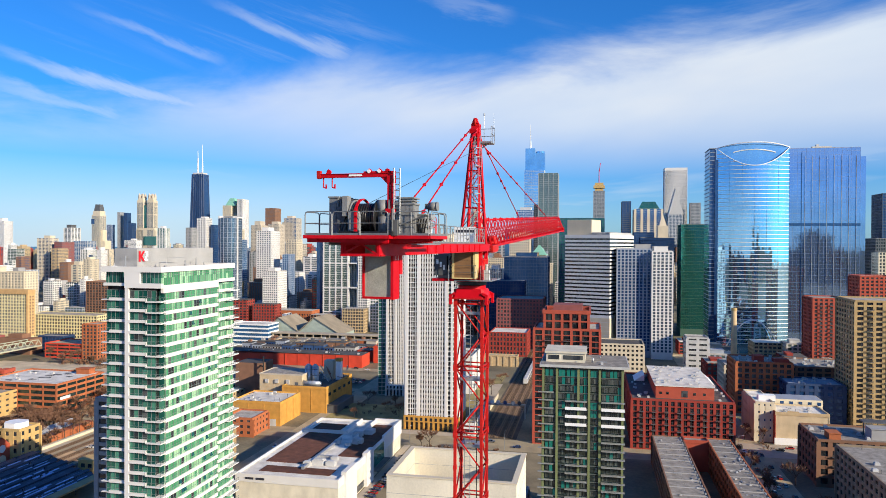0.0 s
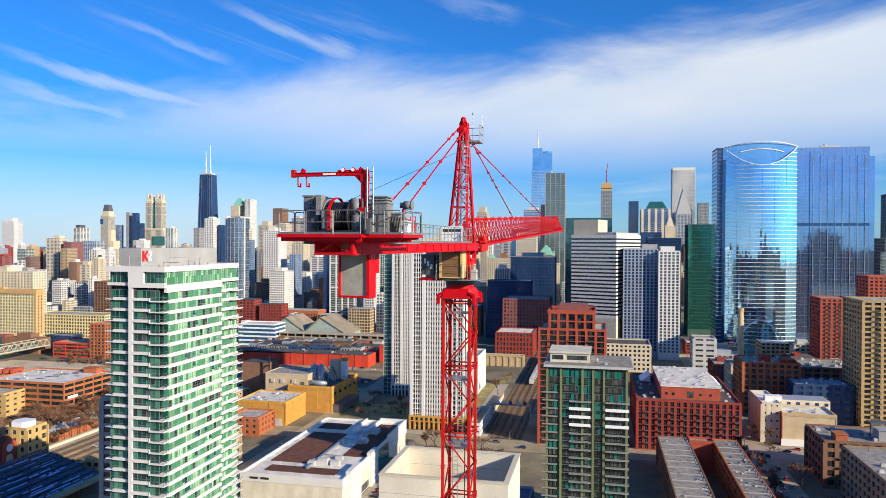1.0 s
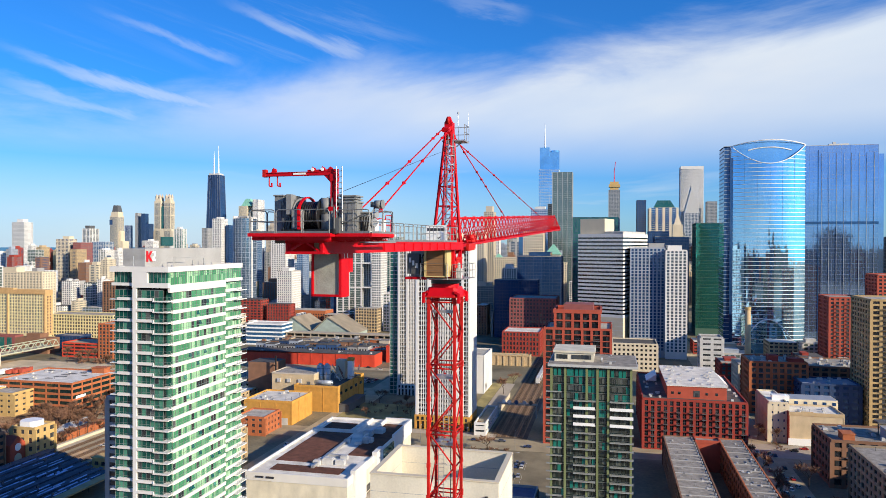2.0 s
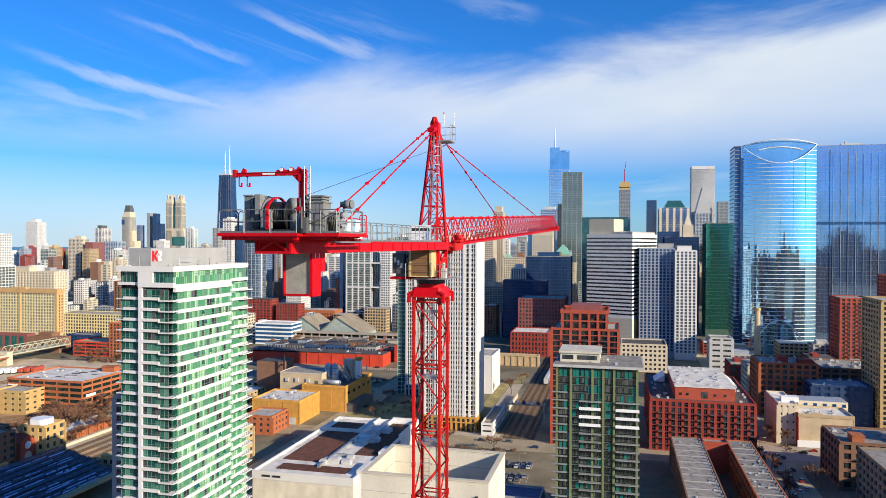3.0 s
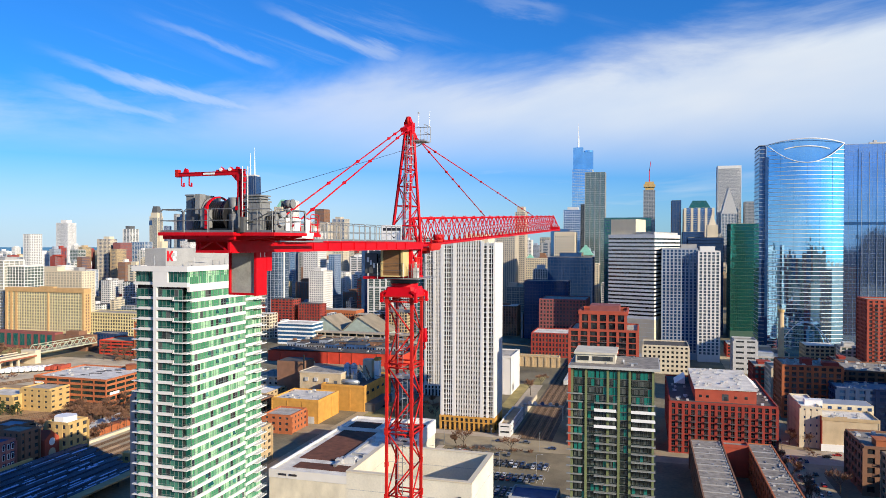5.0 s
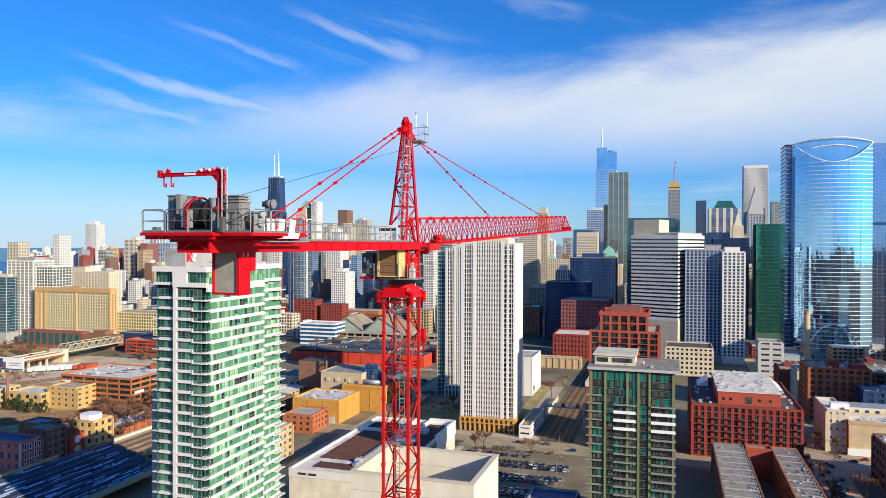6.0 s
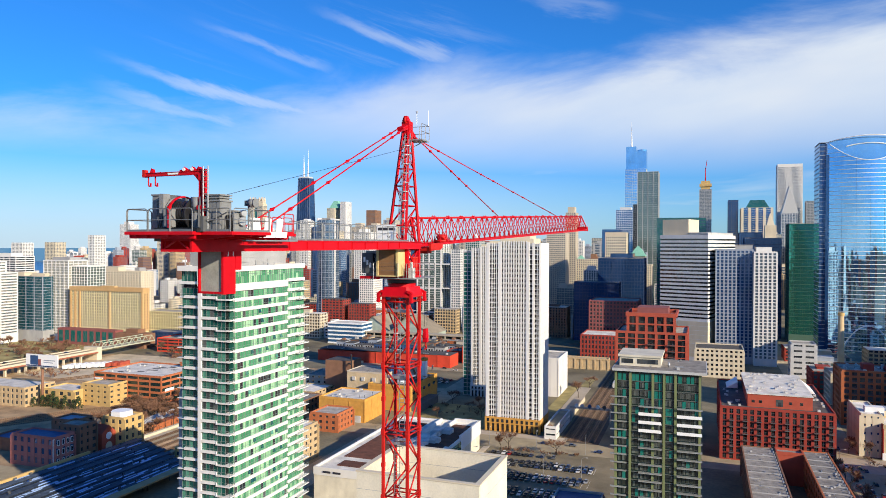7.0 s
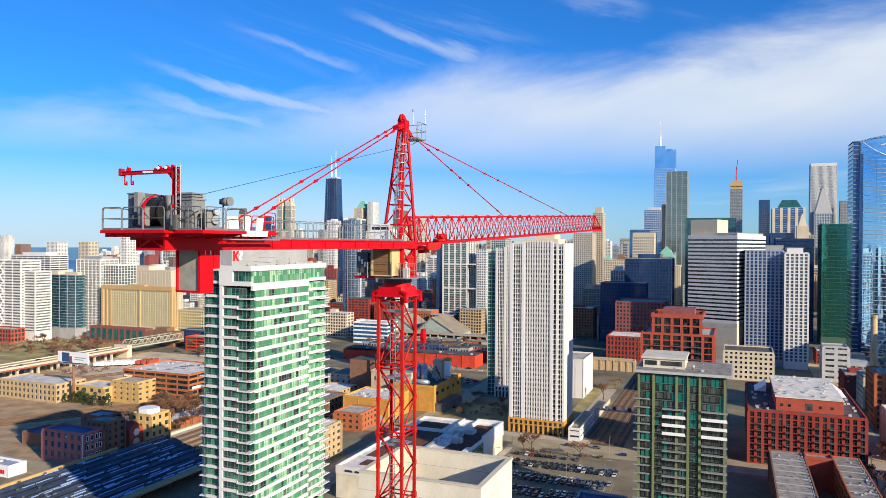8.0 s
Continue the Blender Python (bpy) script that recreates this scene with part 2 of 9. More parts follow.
M_WATER = mat("lake_water", (0.03, 0.12, 0.24), 0.3, var=0.1, scale=0.002, fine=0.02, bump=0)
M_BLUEP = mat("blue_panel", (0.035, 0.085, 0.21), 0.6, var=0.3, scale=0.4)
M_TWIG = mat("bare_twigs", (0.19, 0.10, 0.06), 0.95, var=0.4, scale=0.5)
M_BARK = mat("tree_bark", (0.07, 0.05, 0.035), 0.95, var=0.3, scale=2)
M_LEAF = mat("evergreen_foliage", (0.035, 0.06, 0.018), 0.9, var=0.4, scale=0.6)
M_SAGE = mat("sage_green_concrete", (0.17, 0.20, 0.09), 0.8, var=0.12, scale=0.3, streak=0.5)
G_DARK = glass_mat("dark_glass", (0.03, 0.037, 0.045), 0.1, 0.05)
G_NIGHT = glass_mat("near_black_glass", (0.012, 0.014, 0.018), 0.0, 0.06, pane_var=0.12)
G_BLUE = glass_mat("blue_glass", (0.06, 0.20, 0.42), 0.55, 0.04, pane_var=0.1)
G_NAVY = glass_mat("navy_glass", (0.018, 0.07, 0.19), 0.3, 0.06, pane_var=0.08)
G_SKY = glass_mat("sky_blue_mirror_glass", (0.30, 0.58, 0.84), 0.9, 0.03, panes=(1.5, 1.5, 4.2), pane_var=0.08, pane_col=(0.15, 0.3, 0.45), lean=0.006)
G_SKYB = glass_mat("deep_blue_mirror_glass", (0.27, 0.41, 0.66), 0.85, 0.04, panes=(1.5, 1.5, 4.0), pane_var=0.1, pane_col=(0.25, 0.35, 0.55), lean=0.007)
G_TEAL = glass_mat("teal_glass", (0.02, 0.15, 0.14), 0.35, 0.05, pane_var=0.2)
# the green tower's glass in two tones, the south sun put into the paler
G_GREEN = glass_mat("darker_green_glass", (0.012, 0.10, 0.085), 0.25, 0.06, panes=(1.33, 1.33, 2.95), pane_var=0.8, pane_col=(0.13, 0.42, 0.29))
G_GREENLIT = glass_mat("sun_paled_green_glass", (0.07, 0.30, 0.15), 0.1, 0.07, panes=(1.31, 1.31, 2.95), pane_var=1.0, pane_col=(0.46, 0.74, 0.47))
# distance haze is put into this glass colour: paler, lower-contrast windows
G_FAR = glass_mat("haze_tinted_far_glass", (0.15, 0.18, 0.21), 0.12, 0.06, pane_var=0.5, pane_col=(0.34, 0.33, 0.29))
G_PALEG = glass_mat("pale_curtained_glass", (0.26, 0.28, 0.27), 0.1, 0.06, pane_var=0.8, pane_col=(0.55, 0.50, 0.40))
G_GREENB = glass_mat("bottle_green_glass", (0.06, 0.36, 0.26), 0.8, 0.05, pane_var=0.15)
G_GRAYT = glass_mat("grey_green_glass", (0.13, 0.19, 0.18), 0.4, 0.06, pane_var=0.15)

# ---- building blocks ----
class Geo:
    """Boxes, beams and tubes gathered into one mesh."""

    def __init__(self):
        self.v, self.f = [], []

    def poly(self, pts, faces):
        n = len(self.v)
        self.v += [tuple(p) for p in pts]
        self.f += [tuple(i + n for i in f) for f in faces]
        return self

    def box(self, x0, x1, y0, y1, z0, z1):
        return self.poly([(x0, y0, z0), (x1, y0, z0), (x1, y1, z0), (x0, y1, z0), (x0, y0, z1), (x1, y0, z1), (x1, y1, z1), (x0, y1, z1)],
                         [(3, 2, 1, 0), (4, 5, 6, 7), (0, 1, 5, 4), (1, 2, 6, 5), (2, 3, 7, 6), (3, 0, 4, 7)])

    def ring(self, x0, x1, y0, y1, z0, z1, t):
        self.box(x0, x1, y0, y0 + t, z0, z1).box(x0, x1, y1 - t, y1, z0, z1)
        return self.box(x0, x0 + t, y0 + t, y1 - t, z0, z1).box(x1 - t, x1, y0 + t, y1 - t, z0, z1)

    def prism(self, pts, z0, z1, top=1.0, cx=0.0, cy=0.0):
        n = len(pts)
        up = [(cx + (x - cx) * top, cy + (y - cy) * top, z1) for x, y in pts]
        return self.poly([(x, y, z0) for x, y in pts] + up,
                         [tuple(range(n))[::-1], tuple(range(n, 2 * n))] + [(i, (i + 1) % n, n + (i + 1) % n, n + i) for i in range(n)])

    def tube(self, p, q, r, r2=None, n=8):
        p, q = Vector(p), Vector(q)
        d = (q - p).normalized()
        a = d.orthogonal().normalized()
        b = d.cross(a)
        r2 = r if r2 is None else r2
        ring = [(math.cos(2 * math.pi * i / n), math.sin(2 * math.pi * i / n)) for i in range(n)]
        pts = [p + a * c * r + b * s * r for c, s in ring] + [q + a * c * r2 + b * s * r2 for c, s in ring]
        return self.poly(pts, [tuple(range(n))[::-1], tuple(range(n, 2 * n))] + [(i, (i + 1) % n, n + (i + 1) % n, n + i) for i in range(n)])

    def bar(self, p, q, w, h):
        """A square beam of width w and height h from p to q."""
        p, q = Vector(p), Vector(q)
        d = (q - p).normalized()
        side = d.cross(Vector((0, 0, 1)))
        side = side.normalized() if side.length > 1e-4 else Vector((1, 0, 0))
        up = side.cross(d)
        o = [side * sx * w / 2 + up * sz * h / 2 for sx, sz in ((-1, -1), (1, -1), (1, 1), (-1, 1))]
        return self.poly([p + k for k in o] + [q + k for k in o], [(3, 2, 1, 0), (4, 5, 6, 7), (0, 1, 5, 4), (1, 2, 6, 5), (2, 3, 7, 6), (3, 0, 4, 7)])

    def sweep(self, path, r, n=6):
        """One tube along a path that lies in a plane of constant y."""
        path = [Vector(p) for p in path]
        pts, m = [], len(path)
        for i, p in enumerate(path):
            d = (path[min(i + 1, m - 1)] - path[max(i - 1, 0)]).normalized()
            a = Vector((0, 1, 0))
            b = d.cross(a).normalized()
            pts += [p + a * r * math.cos(2 * math.pi * k / n) + b * r * math.sin(2 * math.pi * k / n) for k in range(n)]
        return self.poly(pts, [tuple(range(n))[::-1], tuple(range(n * (m - 1), n * m))] + [(n * i + k, n * i + (k + 1) % n, n * i + n + (k + 1) % n, n * i + n + k) for i in range(m - 1) for k in range(n)])

    def mesh(self, name, material, smooth=False):
        me = bpy.data.meshes.new(name)
        me.from_pydata(self.v, [], self.f)
        me.materials.append(material)
        bm = bmesh.new()
        bm.from_mesh(me)
        bmesh.ops.recalc_face_normals(bm, faces=bm.faces)
        bm.to_mesh(me)
        bm.free()
        if smooth:
            for p in me.polygons:
                p.use_smooth = len(p.vertices) == 4
        return me


def part(name, geo, material, parent, label="", kind="", smooth=False):
    """Links geometry as one mesh object under a thing or a part."""
    me = geo if isinstance(geo, bpy.types.Mesh) else geo.mesh(name, material, smooth)
    ob = new(name, me)
    ob.parent = parent
    if label or kind:
        tagged(ob, label, kind=kind)
    return ob


def shared(name, me, parent, x, y, z, rz=0.0):
    ob = new(name, me)
    ob.parent = parent
    ob.matrix_basis = pose(x, y, z, 0, 0, rz)
    return ob


GRID = pose(0, 0, 0, 0, 0, TURN)


def at(u, v, z=0.0, rz=0.0):
    """A pose in the street grid: u metres south, v metres east of the start, z up."""
    return GRID @ pose(u, v, z, 0, 0, rz)


def thing(name, label, category, u, v, z=0.0, rz=0.0, group="", kind=""):
    ob = new(name)
    ob.matrix_basis = at(u, v, z, rz)
    return tagged(ob, label, category, group, kind)


def solo(name, geo, material, label, category, u, v, z=0.0, rz=0.0, group="", kind="", smooth=False):
    ob = new(name, geo.mesh(name, material, smooth))
    ob.matrix_basis = at(u, v, z, rz)
    return tagged(ob, label, category, group, kind)


def tower(name, label, u0, u1, v0, depth, h, wall, glass, fh=3.3, bay=4.0, band=1.2, pier=0.8, out=0.3, split=False, roof=None, base=0.0, z0=0.0,
          pent=None, parapet=1.0, category="building", rz=0.0, crown=0.0):
    """A storeyed building: a glazed core, a band at every floor, piers between the bays, roof, parapet and a plant room."""
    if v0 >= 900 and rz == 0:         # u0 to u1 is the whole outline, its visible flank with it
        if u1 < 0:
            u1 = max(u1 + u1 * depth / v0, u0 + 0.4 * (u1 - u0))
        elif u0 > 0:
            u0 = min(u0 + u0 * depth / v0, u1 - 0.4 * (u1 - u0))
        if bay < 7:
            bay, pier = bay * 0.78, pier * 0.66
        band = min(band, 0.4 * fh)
        # far dark glass gives way to the tint that carries the haze
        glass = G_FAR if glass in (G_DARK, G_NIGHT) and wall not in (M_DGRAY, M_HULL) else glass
    w = u1 - u0
    b = thing(name, label, category, u0, v0, z0, rz)
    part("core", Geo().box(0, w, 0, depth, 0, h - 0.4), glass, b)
    nf = max(1, int(round((h - base - crown) / fh)))
    step = (h - base - crown) / nf
    nx, ny = max(1, int(round(w / bay))), max(1, int(round(depth / bay)))
    spots = []
    for i in range(nx + 1):
        spots += [(i * w / nx, 0.0), (i * w / nx, depth)]
    for j in range(1, ny):
        spots += [(0.0, j * depth / ny), (w, j * depth / ny)]
    o = out + 0.06
    if split:
        if band > 0:
            me = Geo().ring(-out, w + out, -out, depth + out, 0, band, out + 0.25).mesh("floor_band", wall)
            for i in range(nf):
                shared("floor_band", me, b, 0, 0, base + i * step)
        if pier > 0:
            pm = Geo().box(-pier / 2, pier / 2, -o, o, base * 0.999, h - 0.2).mesh("pier", wall)
            qm = Geo().box(-o, o, -pier / 2, pier / 2, base * 0.999, h - 0.2).mesh("pier", wall)
            for x, y in spots:
                shared("pier", pm if y in (0.0, depth) else qm, b, x, y, 0)
    else:
        g = Geo()
        if band <= 0:
            g.ring(-out, w + out, -out, depth + out, 0, 0.35, out + 0.25).ring(-out, w + out, -out, depth + out, h - 0.6, h - 0.2, out + 0.25)
        if band > 0:
            for i in range(nf):
                g.ring(-out, w + out, -out, depth + out, base + i * step, base + i * step + band, out + 0.25)
        if pier > 0:
            for x, y in spots:
                if y in (0.0, depth):
                    g.box(x - pier / 2, x + pier / 2, y - o, y + o, base, h - 0.2)
                else:
                    g.box(x - o, x + o, y - pier / 2, y + pier / 2, base, h - 0.2)
        if v0 >= 1000:
            g.box(0.3, w - 0.3, 0.3, depth - 0.3, h - 0.3, h + 0.1)
            if pent and len(pent) < 6:        # too far off to tell the plant room apart
                g.box(w * pent[0], w * pent[1], depth * pent[2], depth * pent[3], h, h + pent[4])
                pent = None
        if g.v:
            part("facade_frame", g, wall, b)
    if base > 0:
        part("base_storey", Geo().box(-out - 0.1, w + out + 0.1, -out - 0.1, depth + out + 0.1, 0, base), wall, b)
    if crown > 0:
        part("crown", Geo().box(-out - 0.12, w + out + 0.12, -out - 0.12, depth + out + 0.12, h - crown, h), wall, b)
    if v0 < 1000:
        part("roof", Geo().box(0.3, w - 0.3, 0.3, depth - 0.3, h - 0.3, h + 0.1), roof or M_GRAVEL, b)
    if parapet and v0 < 850:
        part("parapet", Geo().ring(-out - 0.1, w + out + 0.1, -out - 0.1, depth + out + 0.1, h - 0.35, h + parapet, 0.6), wall, b)
    if pent:
        a0, a1, b0, b1, ph = pent[:5]
        pm = pent[5] if len(pent) > 5 else wall
        part("plant_room", Geo().box(w * a0, w * a1, depth * b0, depth * b1, h, h + ph).box(w * a0 - 0.3, w * a1 + 0.3, depth * b0 - 0.3, depth * b1 + 0.3, h + ph - 0.5, h + ph + 0.15), pm, b)
    return b


CLUTTER = {}


def clutter_meshes(size):
    """Air handler with louvres, mushroom fan, pipe vent, duct run and access hatch, of one scale."""
    if size not in CLUTTER:
        s = size
        unit = Geo().box(-0.5 * s, 0.5 * s, -0.4 * s, 0.4 * s, 0.08 * s, 0.55 * s).box(-0.35 * s, 0.35 * s, -0.3 * s, 0.3 * s, 0.55 * s, 0.68 * s).box(-0.52 * s, -0.44 * s, -0.42 * s, 0.42 * s, 0, 0.1 * s).box(0.44 * s, 0.52 * s, -0.42 * s, 0.42 * s, 0, 0.1 * s)
        fan = Geo().tube((0, 0, 0), (0, 0, 0.3 * s), 0.2 * s, None, 10).tube((0, 0, 0.3 * s), (0, 0, 0.42 * s), 0.34 * s, 0.14 * s, 10)
        pipe = Geo().tube((0, 0, 0), (0, 0, 0.75 * s), 0.07 * s, None, 6).tube((0, 0, 0.75 * s), (0, 0, 0.85 * s), 0.12 * s, 0.05 * s, 6)
        duct = Geo().box(-1.3 * s, 1.3 * s, -0.16 * s, 0.16 * s, 0.12 * s, 0.4 * s).box(-1.25 * s, -1.05 * s, -0.14 * s, 0.14 * s, 0, 0.12 * s).box(1.05 * s, 1.25 * s, -0.14 * s, 0.14 * s, 0, 0.12 * s)
        hatch = Geo().box(-0.3 * s, 0.3 * s, -0.45 * s, 0.45 * s, 0, 0.2 * s).box(-0.34 * s, 0.34 * s, -0.49 * s, 0.49 * s, 0.2 * s, 0.26 * s)
        CLUTTER[size] = (("rooftop_unit", unit.mesh("rooftop_unit", M_LGRAY)), ("roof_fan", fan.mesh("roof_fan", M_STEEL)), ("vent_pipe", pipe.mesh("vent_pipe", M_DGRAY)), ("duct_run", duct.mesh("duct_run", M_STEEL)), ("roof_hatch", hatch.mesh("roof_hatch", M_GRAY)))
    return CLUTTER[size]


def rooftop_units(parent, w, depth, h, count, seed, size=1.6):
    rnd = random.Random(seed)
    kinds = clutter_meshes(size)
    for i in range(count):
        name, me = kinds[rnd.choice((0, 0, 0, 1, 1, 2, 2, 3, 4))]
        shared(name, me, parent, rnd.uniform(1.5, w - 1.5), rnd.uniform(1.5, depth - 1.5), h + 0.08, rnd.choice((0, 90)))

# ---- ground ----
def sheet(name, material, label, u0, u1, v0, v1, z, category="ground", thick=0.0):
    g = Geo().box(0, u1 - u0, 0, v1 - v0, -thick, 0.0) if thick else Geo().poly([(0, 0, 0), (u1 - u0, 0, 0), (u1 - u0, v1 - v0, 0), (0, v1 - v0, 0)], [(0, 1, 2, 3)])
    return solo(name, g, material, label, category, u0, v0, z, kind="structure")


def ground_disc():
    g = Geo()
    n, rings = 72, (0, 150, 400, 900, 1800, 3200, 4900)
    pts = [(0, 0, 0)] + [(r * math.sin(2 * math.pi * i / n), r * math.cos(2 * math.pi * i / n), 0) for r in rings[1:] for i in range(n)]
    faces = [(0, 1 + i, 1 + (i + 1) % n) for i in range(n)]
    for k in range(len(rings) - 2):
        a, b = 1 + k * n, 1 + (k + 1) * n
        faces += [(a + i, b + i, b + (i + 1) % n, a + (i + 1) % n) for i in range(n)]
    g.poly(pts, faces)
    solo("ground", g, M_ASPH, "dark asphalt city ground reaching the horizon", "ground", 0, 0, 0, kind="structure")


ground_disc()
# the lake on the horizon
lake = Geo()
ang = [radians(a) for a in range(-75, 50, 3)]
pts = []
for a in ang:
    pts += [(2900 * math.sin(a), 2900 * math.cos(a), 1.0), (4800 * math.sin(a), 4800 * math.cos(a), 1.0), (4800 * math.sin(a), 4800 * math.cos(a), 76.0)]
fs = []
for i in range(len(ang) - 1):
    k = 3 * i
    fs += [(k, k + 1, k + 4, k + 3), (k + 1, k + 2, k + 5, k + 4)]
lake.poly(pts, fs)
solo("backdrop", lake, M_WATER, "blue lake water on the far horizon", "water", 0, 0, 0, kind="structure")

M_BEDD = mat("oily_dark_ballast", (0.10, 0.075, 0.052), 0.95, var=0.5, scale=0.1, fine=3)
M_BALLAST = mat("rusty_track_ballast", (0.26, 0.16, 0.085), 0.95, var=0.4, scale=0.2, fine=3)
M_RAIL = mat("rusty_rail_steel", (0.20, 0.125, 0.075), 0.5, 0.3, var=0.3, scale=0.5)
M_YARD = mat("pale_yard_gravel", (0.56, 0.46, 0.31), 0.95, var=0.35, scale=0.06, fine=2)
sheet("road", M_ROAD, "worn grey cross street beyond the car park", -420, 150, 380, 402, 0.03, "road")
sheet("road", M_ROAD, "straight street running east between the blocks", -172, -156, 120, 900, 0.034, "road")
sheet("road", M_ROAD, "street beside the brick warehouse running east", 76, 90, 180, 900, 0.034, "road")
sheet("road", M_WALK, "sunlit pale street past the blank tan wall", 76, 150, 398, 424, 0.05, "road")
sheet("car_park", M_LOT, "sunlit car park with worn asphalt", -99, -24, 290, 379, 0.02, "car park")
sheet("pavement", M_WALK, "pale concrete pavement beside the grocery", -100.4, -97, 270, 379, 0.09, "pavement", 0.12)
sheet("pavement", M_WALK, "pale concrete pavement in front of the white tower", -165, -60, 402, 410, 0.12, "pavement", 0.15)
sheet("railway_bed", M_BEDD, "sunken railway corridor with dark brown ballast", -64, -42, 402, 760, 0.02, "railway")
sheet("railway_bed", M_DIRT, "wide brown railway yard with rusty ballast", -640, -282, 255, 560, 0.015, "railway")
sheet("verge", M_GRASS, "yellowed winter grass along the tracks", -77, -70, 500, 600, 0.06, "grass")
sheet("verge", M_GRASS, "dull winter grass park below the highway", -820, -545, 470, 600, 0.05, "grass")
sheet("road", M_ROAD, "service road beside the railway yard", -284, -268, 200, 700, 0.05, "road")
sheet("pavement", M_WALK, "pale pavement before the corner buildings", -283.5, -279, 262, 345, 0.12, "pavement", 0.15)
sheet("yard", M_YARD, "pale gravel trailer yard below the highway", -530, -396, 446, 566, 0.045, "yard")
sheet("yard", M_YARD, "worn tan gravel lot beside the workshops", -300, -232, 404, 466, 0.04, "yard")
sheet("road", M_ROAD, "curving pale park path", -760, -560, 548, 553, 0.07, "road")
sheet("road", M_ROAD, "yard street between the workshops", -320, -172, 508, 518, 0.045, "road")
sheet("road", M_ROAD, "street past the red sheds", -420, -100, 590, 603, 0.045, "road")
sheet("road", M_ROAD, "narrow street beside the corner buildings", -268, -240, 330, 338, 0.06, "road")
sheet("verge", M_GRASS, "dark shaded lawn beside the white tower", -165, -112, 412, 470, 0.06, "grass")


def rail_track(u, v0, v1, z, rz=0.0):
    L = v1 - v0
    t = thing("railway_track", "pair of worn steel rails on dark sleepers", "railway", u, v0, z, rz, "railway tracks")
    part("ballast", Geo().prism([(-2.1, 0), (2.1, 0), (2.1, L), (-2.1, L)], -0.06, -0.02), M_BALLAST, t)
    part("rail", Geo().box(-0.78, -0.70, 0, L, 0, 0.2), M_RAIL, t)
    part("rail", Geo().box(0.70, 0.78, 0, L, 0, 0.2), M_RAIL, t)
    g = Geo()
    for i in range(int(L / 1.2)):
        g.box(-1.3, 1.3, i * 1.2, i * 1.2 + 0.3, -0.05, 0.06)
    part("sleepers", g, M_BARK, t, kind="stuff")


for k in range(4):
    rail_track(-46.5 - 4.6 * k, 405, 740, 0.1)
for k in range(5):
    rail_track(-444 + 5.6 * k, 260, 480, 0.1, -33.7)
for k in range(3):
    rail_track(-500 + 5.6 * k, 390, 640, 0.1, -24)

# ---- far skyline ----
def spike(parent, x, y, z0, z1, r, material=None):
    part("mast", Geo().tube((x, y, z0), (x, y, z1), r, r * 0.25, 6), material or M_LGRAY, parent)


def tapered_tower():
    """Dark tapering tower with two pale masts."""
    w, d, h = 64.0, 50.0, 352.0
    b = thing("skyscraper", "dark tapering steel skyscraper with twin white masts", "skyscraper", -1421, 2350)
    k = 0.70
    base = [(0, 0), (w, 0), (w, d), (0, d)]
    part("core", Geo().prism(base, 0, h, k, w / 2, d / 2), G_NAVY, b)
    g = Geo()
    for i in range(100):
        z = i * h / 100
        s = 1 - (1 - k) * z / h
        x0, x1, y0, y1 = w / 2 - w / 2 * s - 0.4, w / 2 + w / 2 * s + 0.4, d / 2 - d / 2 * s - 0.4, d / 2 + d / 2 * s + 0.4
        g.ring(x0, x1, y0, y1, z, z + 1.3, 0.8)
    part("floor_bands", g, M_HULL, b, kind="stuff")
    g = Geo()
    for i in range(7):
        x = w * i / 6
        for y in (0, d):
            g.bar((x, y, 0), (w / 2 + (x - w / 2) * k, d / 2 + (y - d / 2) * k, h), 2.2, 2.2)
    for i in range(5):
        z, zz = h * i / 5, h * (i + 1) / 5
        s, t = 1 - (1 - k) * z / h, 1 - (1 - k) * zz / h
        for q in (-1, 1):
            g.bar((w / 2 + q * w / 2 * s, d / 2 - d / 2 * s - 0.5, z), (w / 2 - q * w / 2 * t, d / 2 - d / 2 * t - 0.5, zz), 1.6, 1.6)
    part("steel_frame", g, M_HULL, b)
    part("crown", Geo().box(w * 0.19, w * 0.81, d * 0.19, d * 0.81, h, h + 6), M_LGRAY, b)
    for x in (0.36, 0.64):
        part("mast", Geo().tube((w * x, d / 2, h), (w * x, d / 2, h + 60), 3.2, 1.8, 8).tube((w * x, d / 2, h + 60), (w * x, d / 2, h + (88 if x < 0.5 else 108)), 1.4, 0.5, 8), M_SIGNW, b, "white mast")


tapered_tower()



